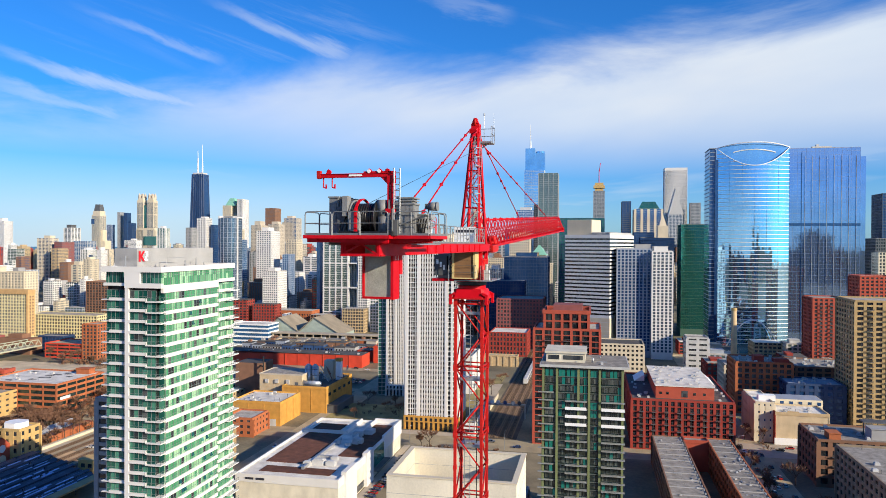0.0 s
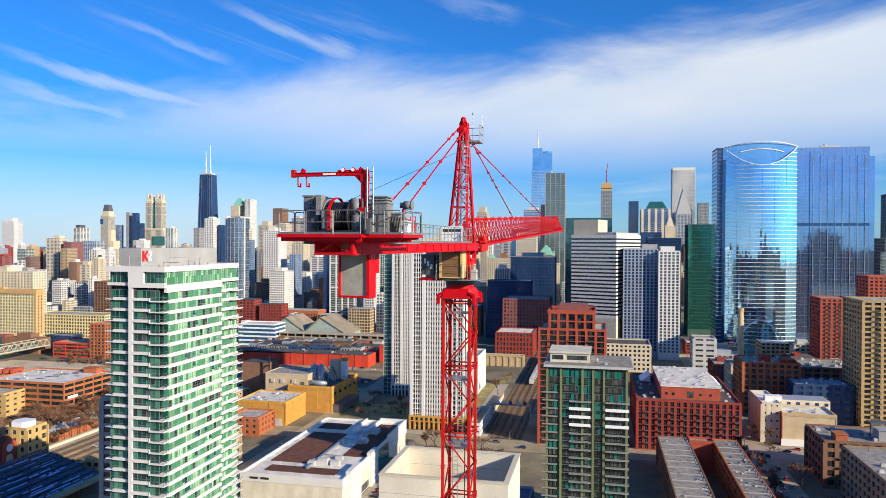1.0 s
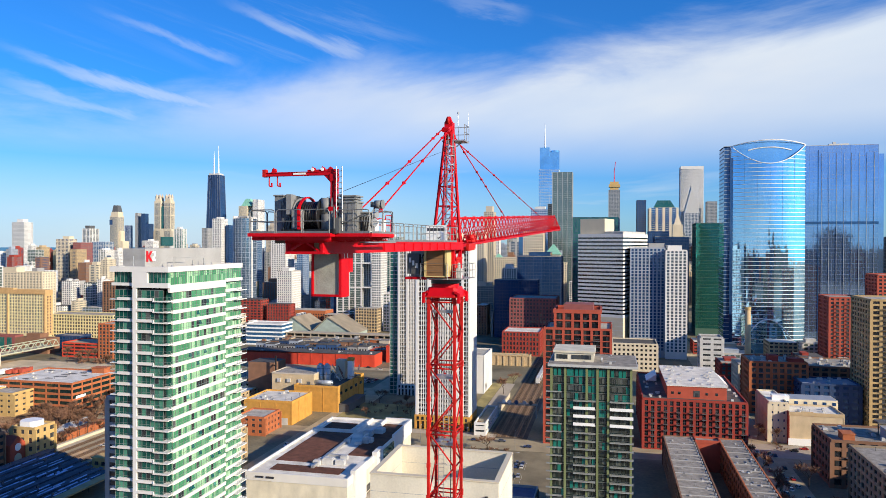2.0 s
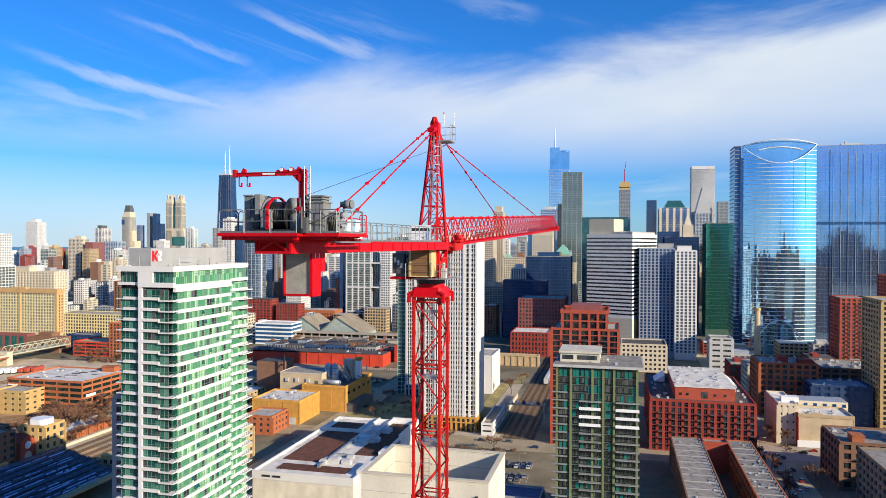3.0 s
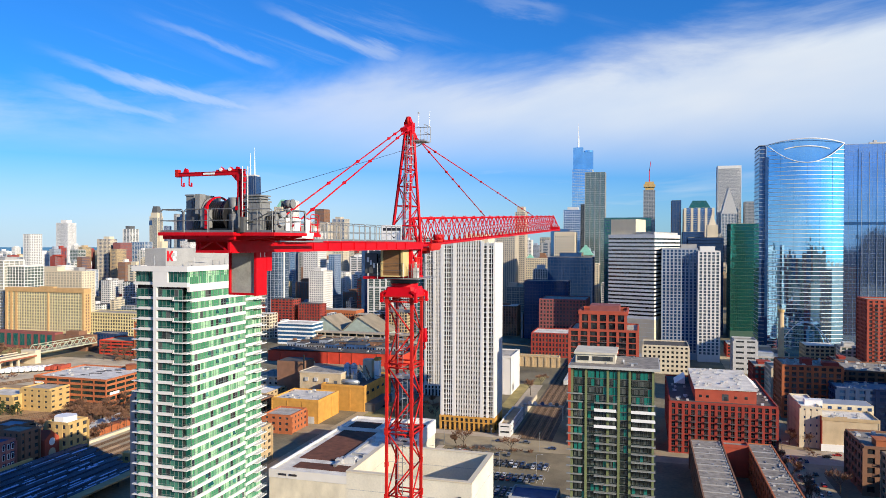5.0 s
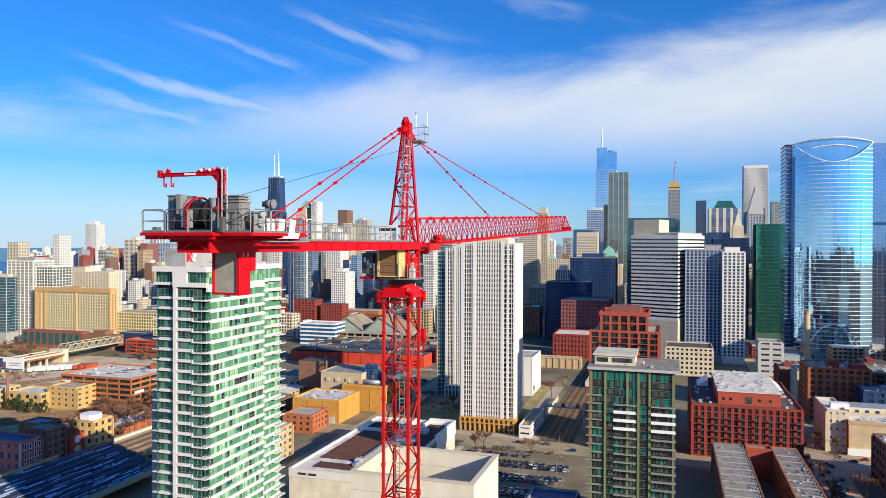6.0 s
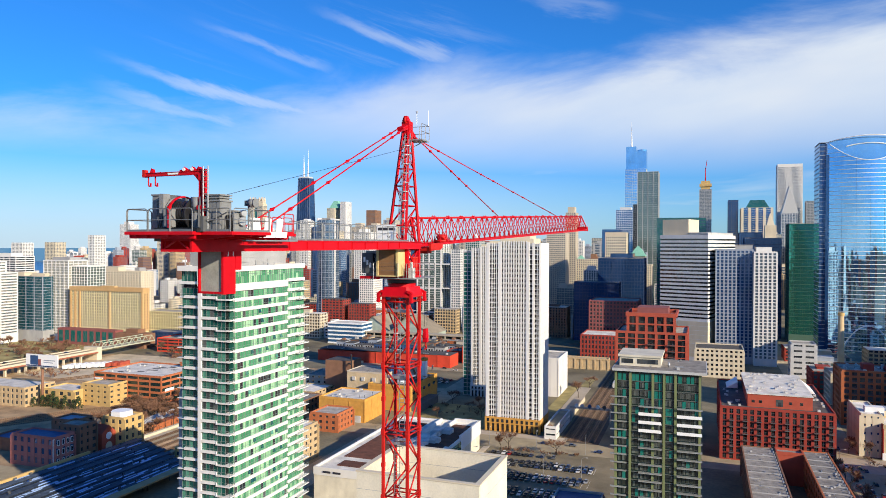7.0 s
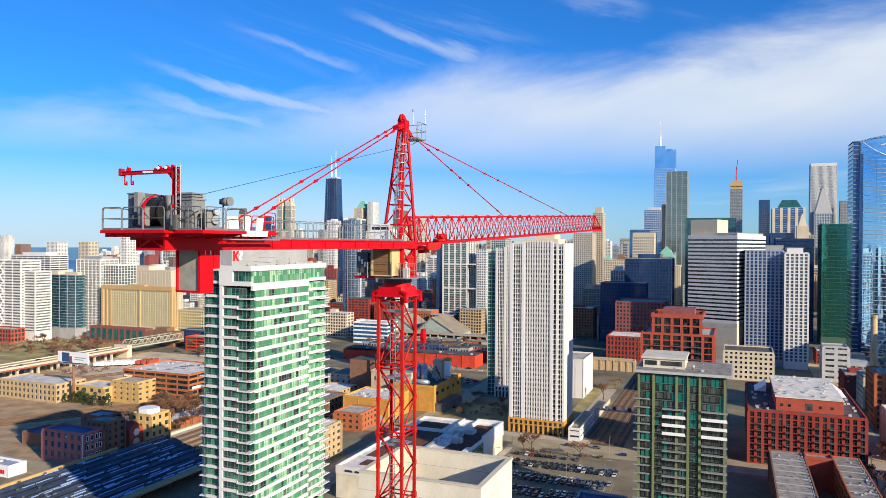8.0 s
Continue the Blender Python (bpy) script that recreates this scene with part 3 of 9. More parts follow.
def twin_lantern_tower():
    """Two pale shafts with four little lanterns each, above a shared lower block with a green glass link."""
    b = thing("skyscraper", "pale twin-lantern stone skyscraper with a green glass link", "skyscraper", -1616, 2330)
    part("lower_block", Geo().box(-2, 78, 0, 36, 0, 150).box(2, 74, -1, 30, 150, 158), M_CREAM, b)
    part("glass_link", Geo().box(24, 44, 4, 28, 120, 240).box(30, 78.6, -1.4, 4, 96, 128), G_TEAL, b)
    for x0 in (3.0, 43.0):
        sh = part("shaft", Geo().box(x0, x0 + 26, 0, 26, 150, 258).box(x0 + 3, x0 + 23, 2, 24, 258, 268), M_CREAM, b)
        g = Geo()
        for i in range(7):
            g.box(x0 + 2.4 + i * 3.3, x0 + 3.6 + i * 3.3, -0.5, 0.3, 10, 250).box(x0 + 25.7, x0 + 26.5, 2.4 + i * 3.3, 3.6 + i * 3.3, 150, 250)
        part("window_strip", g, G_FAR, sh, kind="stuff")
        for z in (205, 236):
            part("belt", Geo().box(x0 - 0.7, x0 + 26.7, -0.7, 26.7, z, z + 2.5), M_CREAM, sh)
        for cx in (x0 + 6, x0 + 20):
            for cy in (6, 20):
                o = [(cx + 4.6 * math.cos(k * math.pi / 4), cy + 4.6 * math.sin(k * math.pi / 4)) for k in range(8)]
                part("lantern", Geo().prism(o, 262, 276).prism(o, 276, 284, 0.12, cx, cy), M_BEIGE, sh)


twin_lantern_tower()
b = thing("skyscraper", "cream stone tower with set-back shoulders and a dark hipped crown", "skyscraper", -1776, 2300)
part("shaft", Geo().box(0, 34, 0, 34, 0, 205).box(4, 32, 2, 32, 205, 219), M_CREAM, b)
part("shoulder", Geo().box(-1, 50, 4, 40, 0, 112).box(34, 40, 6, 30, 112, 150), M_CREAM, b)
g = Geo()
for i in range(8):
    g.box(2.0 + i * 4.0, 3.8 + i * 4.0, -0.5, 0.4, 8, 200).box(33.6, 34.5, 2.0 + i * 4.0, 3.8 + i * 4.0, 8, 200)
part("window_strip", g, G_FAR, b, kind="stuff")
part("glass_bay", Geo().box(-0.8, 12, -1.0, 10, 172, 190), G_NAVY, b)
part("crown_roof", Geo().prism([(6, 4), (30, 4), (30, 30), (6, 30)], 219, 243, 0.72, 18, 17), M_DGRAY, b, "dark hipped roof")
tower("skyscraper", "white gridded residential high-rise beside the lake", -2297, -2200, 2400, 45, 186, M_WHITE, G_DARK, 3.2, 6, 1.6, 2.6, 0.5, pent=(0.25, 0.75, 0.2, 0.8, 12))
tower("skyscraper", "grey stone office slab tower", -1859, -1831, 2560, 24, 226, M_GRAY, G_DARK, 3.8, 5, 1.2, 2.4, 0.5)
tower("skyscraper", "dark blue glass office slab", -1824, -1792, 2550, 24, 223, M_HULL, G_NAVY, 3.8, 5, 0.8, 0.6, 0.4)
tower("skyscraper", "lower dark blue glass office slab", -1622, -1589, 2290, 24, 175, M_HULL, G_NAVY, 3.8, 5, 0.8, 0.6, 0.4)
tower("high_rise", "blue-grey glass tower behind the cream one", -1908, -1872, 2560, 24, 176, M_BLUEGRAY, G_NAVY, 3.8, 5, 0.8, 0.8, 0.4)
tower("high_rise", "white and green glass apartment tower", -1315, -1273, 2000, 24, 151, M_WHITE, G_TEAL, 3.2, 8, 1.0, 3.0, 0.5, pent=(0.3, 0.7, 0.2, 0.8, 6))
tower("high_rise", "low green glass office block beside the lake", -1390, -1343, 1500, 26, 90, M_LGRAY, G_GRAYT, 3.6, 8, 0.9, 0.5, 0.3)
tower("high_rise", "cream high-rise with a dark glass flank", -1220, -1166, 1400, 26, 116, M_CREAM, G_NAVY, 3.1, 4.5, 1.2, 1.8, 0.4, pent=(0.4, 0.9, 0.2, 0.8, 6))
tower("high_rise", "grey-blue framed residential block", -1208, -1147, 1500, 30, 110, M_LGRAY, G_BLUE, 3.1, 6, 0.8, 1.4, 0.4)
tower("high_rise", "grey slab block before the tapered tower", -913, -884, 1500, 26, 142, M_GRAY, G_DARK, 3.3, 5, 1.1, 2.0, 0.4)
tower("high_rise", "white framed apartment tower with a dark glass corner", -708, -679, 1200, 22, 153, M_WHITE, G_DARK, 3.1, 4.5, 1.0, 2.0, 0.4, pent=(0.3, 0.8, 0.2, 0.8, 3))
tower("high_rise", "slim dark blue glass tower", -687, -672, 1210, 20, 141, M_HULL, G_NAVY, 3.3, 5, 0.6, 0.4, 0.3)
tower("high_rise", "yellow-cream tower beside the blue slab", -654, -646, 1250, 20, 134, M_CREAM, G_DARK, 3.3, 4, 1.2, 1.6, 0.3)
tower("high_rise", "bright blue glass slab with white edges", -575, -559, 1100, 20, 114, M_BLUEGRAY, G_BLUE, 3.3, 5, 0.5, 0.4, 0.3)
tower("high_rise", "beige tower with stepped bays", -710, -672, 1500, 30, 150, M_BEIGE, G_DARK, 3.1, 4, 1.2, 1.8, 0.4, pent=(0.2, 0.8, 0.2, 0.8, 6))
tower("high_rise", "pale beige and grey balconied tower", -717, -674, 1600, 30, 167, M_BEIGE, G_BLUE, 3.1, 4.5, 1.0, 1.8, 0.5, pent=(0.15, 0.6, 0.2, 0.8, 5))
tower("high_rise", "cream apartment tower with grey balconies", -533, -504, 1200, 26, 115, M_CREAM, G_DARK, 3.1, 4, 1.0, 1.7, 0.4)
tower("high_rise", "blue glass apartment block", -451, -432, 1000, 22, 92, M_BLUEGRAY, G_BLUE, 3.2, 4, 0.6, 0.7, 0.3)
tower("high_rise", "dark glass tower with white frame", -1562, -1506, 1900, 40, 150, M_WHITE, G_NIGHT, 3.6, 14, 0.8, 3, 0.5, pent=(0.1, 0.7, 0.2, 0.8, 9, M_DGRAY))
tower("high_rise", "pink stone office tower", -1175, -1128, 1400, 38, 108, M_PINK, G_DARK, 3.6, 3.5, 1.6, 1.6, 0.4)
tower("high_rise", "brown brick apartment tower", -1079, -1033, 1300, 38, 66, M_BROWN, G_DARK, 3.0, 3.5, 1.4, 1.7, 0.3)
b = tower("skyscraper", "cream tower with a hipped green copper top", -1258, -1205, 2300, 45, 236, M_CREAM, G_DARK, 3.6, 5, 1.4, 2.6, 0.5)
part("copper_roof", Geo().prism([(6, 5), (47, 5), (47, 40), (6, 40)], 236, 262, 0.4, 26, 22), M_COPPER, b, "green copper roof")
tower("skyscraper", "pale marble slab skyscraper", -1204, -1162, 2300, 45, 258, M_WHITE, G_DARK, 3.6, 6, 1.9, 3.2, 0.4)
tower("high_rise", "brown stone office tower", -908, -862, 1900, 40, 206, M_BROWN, G_DARK, 3.8, 4, 1.6, 1.8, 0.5)
b = tower("skyscraper", "beige tower with a stepped masonry top", -802, -758, 1600, 40, 150, M_BEIGE, G_DARK, 3.3, 4, 1.4, 2, 0.4, pent=(0.2, 0.8, 0.2, 0.8, 10))
tower("high_rise", "beige residential tower with plant room", -722, -679, 1600, 40, 157, M_BEIGE, G_DARK, 3.1, 4, 1.4, 1.8, 0.4, pent=(0.3, 0.8, 0.2, 0.8, 8))
tower("high_rise", "white slender residential tower", -492, -456, 1000, 30, 127, M_WHITE, G_DARK, 3.1, 5, 1.3, 2.2, 0.5, pent=(0.2, 0.7, 0.2, 0.8, 5))
tower("high_rise", "pale gridded apartment block", -434, -400, 900, 30, 71, M_WHITE, G_DARK, 3.1, 4, 1.4, 1.6, 0.4, pent=(0.2, 0.7, 0.2, 0.8, 4))


G_SLATEB = glass_mat("slate_blue_glass", (0.07, 0.12, 0.19), 0.35, 0.05, pane_var=0.5, pane_col=(0.25, 0.30, 0.36))


def curved_tower():
    """Blue-glass tower with a rounded front and thin white floor lines."""
    b = thing("high_rise", "rounded dark blue glass residential tower with pale floor lines", "high-rise", -463.0, 830)
    w, d, h = 23.0, 22.0, 140.0
    def plan(o):
        arc = [(w / 2 + (w / 2 + o) * math.cos(a), 9 - (9 + o) * math.sin(a)) for a in [math.pi * i / 14 for i in range(15)]]
        return arc + [(-o, d + o), (w + o, d + o)]
    part("core", Geo().prism(plan(0)[::-1], 0, h), G_SLATEB, b)
    g = Geo()
    for i in range(45):
        g.prism(plan(0.25)[::-1], i * 3.12, i * 3.12 + 0.3)
    part("facade_frame", g, M_BLUEGRAY, b)
    g = Geo()
    for x, y in plan(0.2)[:15:2]:
        g.box(x - 0.25, x + 0.25, y - 0.25, y + 0.25, 0, h)
    part("mullions", g, M_BLUEGRAY, b, kind="stuff")
    part("plant_room", Geo().box(5, 18, 7, 18, h, h + 3), M_GRAY, b)
    part("white_frame", Geo().box(-1.6, 0.4, 6, 22, 0, h + 3).box(w - 0.4, w + 1.0, 8, 10, 0, h + 1.5).box(-1.6, w + 1.0, 7, 22, h, h + 1.6), M_WHITE, b)


curved_tower()
b = tower("high_rise", "white framed residential tower with grey glass and blue flank", -348, -303, 900, 34, 113, M_WHITE, G_GRAYT, 3.0, 7.5, 0.35, 1.9, 0.5, base=16)
part("blue_flank", Geo().box(-10.5, -0.6, 2, 32, 0, 111), G_NAVY, b, "rounded blue glass flank")
for z in (18, 50, 82):
    part("belt", Geo().box(-0.8, 45.8, -1.0, 35, z, z + 1.6), M_WHITE, b)
g = Geo()
for i in range(13):
    for k in range(4):
        g.box(0.6 + i * 3.5, 2.9 + i * 3.5, -0.75, -0.5, 1.2 + k * 3.8, 3.9 + k * 3.8)
part("base_windows", g, G_NIGHT, b, kind="stuff")
tower("high_rise", "glass tower behind the white gridded one", -313, -284, 1000, 28, 118, M_LGRAY, G_TEAL, 3.2, 4, 0.6, 0.5, 0.3)
tower("high_rise", "pale slender residential tower", -300, -280, 900, 25, 103, M_WHITE, G_DARK, 3.2, 4, 1.2, 1.0, 0.3)
tower("high_rise", "beige apartment tower with deep balconies", -214, -181, 1100, 30, 127, M_BEIGE, G_DARK, 3.1, 4, 1.2, 1.8, 0.5)
tower("high_rise", "slender beige stone tower with a lantern top", -194, -175, 1150, 25, 160, M_BEIGE, G_DARK, 3.2, 4, 1.3, 1.8, 0.4, pent=(0.15, 0.85, 0.15, 0.85, 9))
tower("high_rise", "cream stone office block with a flat top", -113, -83, 1000, 35, 126, M_CREAM, G_DARK, 3.8, 3.5, 1.5, 1.6, 0.4, crown=6)
tower("high_rise", "dark blue glass office tower", -150, -118, 1250, 30, 135, M_HULL, G_BLUE, 3.8, 5, 0.7, 0.5, 0.3)
tower("high_rise", "pale blue glass tower with flat top", -166, -124, 1600, 36, 184, M_LGRAY, G_BLUE, 3.8, 5, 0.8, 0.8, 0.3, pent=(0.2, 0.8, 0.2, 0.8, 6))
tower("high_rise", "dark slab tower of black glass", -112, -96, 1400, 30, 185, M_DGRAY, G_NIGHT, 3.8, 5, 0.7, 0.5, 0.3)
tower("skyscraper", "grey-green glass skyscraper with pale verticals", -96, -60, 1300, 30, 236, M_GRAY, G_GRAYT, 3.8, 9, 0.3, 0.9, 0.35)

# stepped blue glass skyscraper with a spire
b = tower("skyscraper", "stepped blue glass skyscraper with a silver spire", -175, -121, 1880, 46, 300, M_LGRAY, G_SKY, 4, 6, 0.5, 0.35, 0.3, parapet=0.5)
part("upper_step", Geo().box(2, 27, 4, 42, 300, 357).box(27, 52, 6, 40, 300, 345), G_SKY, b)
part("top_ring", Geo().prism([(40 + 12 * math.cos(i * math.pi / 8), 23 + 12 * math.sin(i * math.pi / 8)) for i in range(16)], 300, 350, 1.0), G_SKY, b)
part("spire", Geo().tube((14, 20, 357), (14, 20, 380), 2.4, 1.6, 8).tube((14, 20, 380), (14, 20, 421), 1.3, 0.4, 8), M_SIGNW, b, "silver spire")

# tower under construction with yellow netting
b = tower("skyscraper", "slender concrete skyscraper under construction", 1.5, 34, 2200, 30, 268, M_GRAY, G_NIGHT, 4, 6, 0.9, 1.2, 0.3)
part("netting", Geo().box(4, 29, 3, 27, 268, 292).box(0, 33, 0, 30, 276, 284), M_YELLOW, b, "yellow safety netting")
part("climbing_crane", Geo().tube((16, 15, 292), (16, 15, 330), 1.4, 1.0, 6).bar((16, 15, 322), (20, 12, 352), 1.2, 1.2), M_CRANE, b)

tower("office_building", "wide teal glass office block", -46, 15, 1000, 45, 145, M_HULL, G_TEAL, 4, 5, 0.6, 0.4, 0.25)
tower("office_building", "broad dark blue glass office block", -104, -53, 860, 50, 94, M_HULL, G_NAVY, 3.9, 3.2, 0.8, 0.45, 0.3, pent=(0.25, 0.75, 0.2, 0.8, 5, G_NAVY))
tower("office_building", "lower dark blue glass office wing", -127, -77, 830, 30, 66, M_HULL, G_NAVY, 3.9, 3.2, 0.8, 0.45, 0.3)
b = tower("office_building", "cream stone tower with a green pyramid roof", -103.7, -63.9, 1200, 34, 77, M_CREAM, G_DARK, 3.8, 3.5, 1.5, 2.4, 0.4)
part("upper_storeys", Geo().box(4, 28, 3, 30, 77, 91), M_CREAM, b)
g = Geo()
for i in range(7):
    g.box(5.6 + i * 3.2, 6.8 + i * 3.2, 2.6, 3.2, 79, 88).box(27.8, 28.3, 5 + i * 3.4, 6.2 + i * 3.4, 79, 88)
part("attic_windows", g, G_FAR, b, kind="stuff")
part("pyramid_roof", Geo().prism([(2.5, 1.5), (29.5, 1.5), (29.5, 31.5), (2.5, 31.5)], 90.8, 107.4, 0.08, 16, 16.5), M_COPPER, b, "green copper pyramid roof")
ub = -177.0
b = tower("office_building", "low cream tower with a small green gable", ub, ub + 40, 1150, 26, 86, M_CREAM, G_DARK, 3.8, 4.5, 1.5, 2.2, 0.4)
part("pyramid_roof", Geo().prism([(1, 1), (12, 1), (12, 14), (1, 14)], 86.6, 92, 0.2, 6, 7), M_COPPER, b, "green copper roof")

# striped white office block
b = tower("office_building", "white and black banded office block", -27.2, 18.3, 735.6, 76, 118, M_WHITE, G_NIGHT, 3.75, 80, 2.05, 0, 0.5, split=True, base=38, roof=M_ROOFW, crown=2.5, rz=-20)
part("plant_room", Geo().box(0.5, 26, 3, 30, 118, 134), M_CREAM, b, "cream plant room")
for k in range(8):
    part("base_panel", Geo().box(-0.75, 45.5+0.75, -0.75, 76+0.75, 4 + k * 4.2, 7.9 + k * 4.2), M_CREAM, b, "cream base cladding")
g = Geo()
for i in range(30):
    g.box(27 + i * 0.6, 27.25 + i * 0.6, 2, 76 - 4, 118, 121.5).box(45.5 - 0.6, 45.5 - 0.3, 1 + i * 2.4, 1.8 + i * 2.4, 118, 121.5)
part("roof_grille", g.box(27, 45.5 - 0.4, 2.5, 76 - 5, 118, 121), M_LGRAY, b)

# bluish residential tower in two wings
G_MIDD = glass_mat("blue_grey_glass", (0.06, 0.09, 0.13), 0.2, 0.05, pane_var=0.5, pane_col=(0.3, 0.33, 0.36))
b = tower("high_rise", "tall grey residential tower with punched windows", 23, 54.5, 722, 26, 104.8, M_BLUEGRAY, G_NAVY, 3.05, 3.4, 0.7, 1.35, 0.35, split=True, base=6, pent=(0.55, 1.0, 0.2, 0.8, 5, M_GRAY))
b = tower("high_rise", "sunlit pale residential wing with punched windows", 55.5, 74, 715, 36, 102.7, M_WHITE, G_MIDD, 3.05, 3.4, 0.8, 1.5, 0.35, split=True, base=6, pent=(0.1, 0.8, 0.2, 0.8, 5))

tower("skyscraper", "tall white marble skyscraper with fine verticals", 197, 262, 2150, 48, 328, M_WHITE, G_DARK, 4, 3.4, 0.4, 1.9, 0.5, crown=8)
b = tower("skyscraper", "pale granite tower with a pointed chevron top", 201, 242, 2080, 40, 192, M_LGRAY, G_SLATEB, 4, 5, 0.8, 1.6, 0.4)
part("chevron_top", Geo().poly([(0, 0, 192), (41, 0, 192), (41, 40, 192), (0, 40, 192), (18, 0, 262), (18, 40, 262)], [(0, 1, 4), (2, 3, 5), (1, 2, 5, 4), (3, 0, 4, 5), (0, 3, 2, 1)]), M_LGRAY, b)
spike(b, 18, 20, 258, 275, 1.0)
tower("skyscraper", "narrow dark glass tower", 56, 75, 1500, 30, 196, M_DGRAY, G_NAVY, 3.9, 4, 0.7, 0.5, 0.3)
b = tower("skyscraper", "blue glass tower with cream corner piers", 75, 126, 1400, 45, 176, M_CREAM, G_BLUE, 3.9, 12.5, 0.5, 4.5, 0.5)
part("glass_roof", Geo().prism([(6, 6), (45, 6), (45, 39), (6, 39)], 176, 190, 0.6, 25, 22), G_TEAL, b)
b = tower("office_building", "dark blue glass tower with stone spire turret", 60, 92, 1150, 32, 128, M_HULL, G_NAVY, 3.9, 4, 0.7, 0.5, 0.3)
b = tower("office_building", "ornate cream stone tower with a turret", 82, 106, 1050, 30, 118, M_CREAM, G_DARK, 3.8, 3.5, 1.5, 1.8, 0.4)
part("turret", Geo().box(5, 19, 6, 22, 118, 136).prism([(7, 8), (17, 8), (17, 20), (7, 20)], 136, 152, 0.1, 12, 14), M_CREAM, b)
tower("office_building", "slim grey office tower", 262, 292, 2100, 30, 225, M_GRAY, G_DARK, 4, 4, 1.2, 1.2, 0.4)
M_DGREEN = mat("dark_green_frame", (0.07, 0.14, 0.11), 0.5, var=0.1)
tower("office_building", "curving bottle-green glass office tower", 98.5, 140, 900, 40, 134, M_DGREEN, G_GREENB, 4, 3, 0.3, 0.1, 0.06, base=9)
tower("office_building", "navy glass office block along the river", 56, 98, 930, 30, 118, M_HULL, G_NAVY, 3.9, 3, 0.6, 0.4, 0.25)


def river_tower():
    """Curved mirror-glass tower with a scooped crown and a white entrance arch."""
    u0, v0, w, d, h = 115.0, 782.0, 79.0, 46.0, 209.0
    b = thing("skyscraper", "curved sky-blue mirror glass tower with scooped crown", "skyscraper", u0, v0)
    n = 36
    bulge = 11.0
    def front(s, o=0.0):
        return (9 + s * (w - 9) , 4 - bulge * (1 - (2 * s - 1) ** 2) - o)
    def top(s):
        return h - 19.0 * (1 - (2 * s - 1) ** 2)
    g = Geo()
    pts, faces = [], []
    for i in range(n + 1):
        x, y = front(i / n)
        pts += [(x, y, 0), (x, y, top(i / n))]
    faces = [(2 * i, 2 * i + 2, 2 * i + 3, 2 * i + 1) for i in range(n)]
    g.poly(pts, faces)
    part("curtain_wall", g, G_SKY, b)
    core = [(9, 6.0), (w, 6.0), (w + 1, d), (5, d), (6, 6.0)]
    part("core", Geo().prism(core, 0, h - 20), G_BLUE, b)
    part("side_slot", Geo().box(2.4, 8.6, 4.2, d - 8, 0, h - 1), G_NAVY, b)
    g = Geo()
    for k in range(50):
        g.box(2.1, 8.65, 3.9, d - 7.8, 8 + k * 4.1, 8.5 + k * 4.1)
    part("side_bands", g, M_BLUEGRAY, b, kind="stuff")
    part("corner_notch", Geo().box(7.6, 10.2, 2.6, 4.2, 0, h - 12), G_NAVY, b)
    g = Geo()
    pts = []
    for i in range(n + 1):
        s = i / n
        x, y = front(s)
        y = 4 + (y - 4) * 0.25
        pts += [(x, y, h - 24), (x, y, h + 4.5 * (1 - (2 * s - 1) ** 2))]
    g.poly(pts, [(2 * i, 2 * i + 2, 2 * i + 3, 2 * i + 1) for i in range(n)])
    part("crown_screen", g, G_SKY, b)
    for o, zf, r in ((0.3, lambda s: top(s), 0.45), (0.1, lambda s: h + 4.5 * (1 - (2 * s - 1) ** 2), 0.5), (0.4, lambda s: h - 11 + 9.0 * (1 - (2 * s - 1) ** 2), 0.6)):
        g = Geo()
        for i in range(n):
            if r == 0.6 and not 0.2 < i / n < 0.78:
                continue
            p, q = front(i / n, o), front((i + 1) / n, o)
            if r == 0.6:
                p, q = (p[0], 4 + (p[1] - 4) * 0.3), (q[0], 4 + (q[1] - 4) * 0.3)
            g.tube((p[0], p[1], zf(i / n)), (q[0], q[1], zf((i + 1) / n)), r, None, 6)
        part("crown_rim", g, M_SIGNW, b, "white curved rim")
    for k in range(52):
        z = 9.6 + k * 4.1
        ok = [i for i in range(n + 1) if z + 0.6 < top(i / n)]
        runs, run = [], []
        for i in ok:
            if run and i != run[-1] + 1:
                runs.append(run)
                run = []
            run.append(i)
        runs.append(run)
        for run in runs:
            if len(run) < 2:
                continue
            pts = []
            for i in run:
                x, y = front(i / n, 0.35)
                pts += [(x, y, z), (x, y + 0.5, z), (x, y, z + 0.5), (x, y + 0.5, z + 0.5)]
            fs = []
            for j in range(len(run) - 1):
                q = 4 * j
                fs += [(q, q + 4, q + 6, q + 2), (q + 2, q + 6, q + 7, q + 3), (q + 1, q + 5, q + 4, q), (q + 3, q + 7, q + 5, q + 1)]
            part("floor_band", Geo().poly(pts, fs), M_SIGNW, b)
    g = Geo()
    for i in range(0, n + 1, 6):
        x, y = front(i / n, 0.12)
        g.box(x - 0.05, x + 0.05, y - 0.06, y + 0.2, 8, top(i / n))
    part("mullions", g, G_NAVY, b, kind="stuff")
    g = Geo().sweep([(43 + 28 * (i / 10 - 1), -8.5, 34 * (1 - (i / 10 - 1) ** 2)) for i in range(21)], 0.5)
    part("entrance_arch", g, M_SIGNW, b, "white parabolic arch")
    part("roof", Geo().box(4, w - 2, 6.5, d - 2, h - 20, h - 19.4), M_GRAVEL, b)


river_tower()

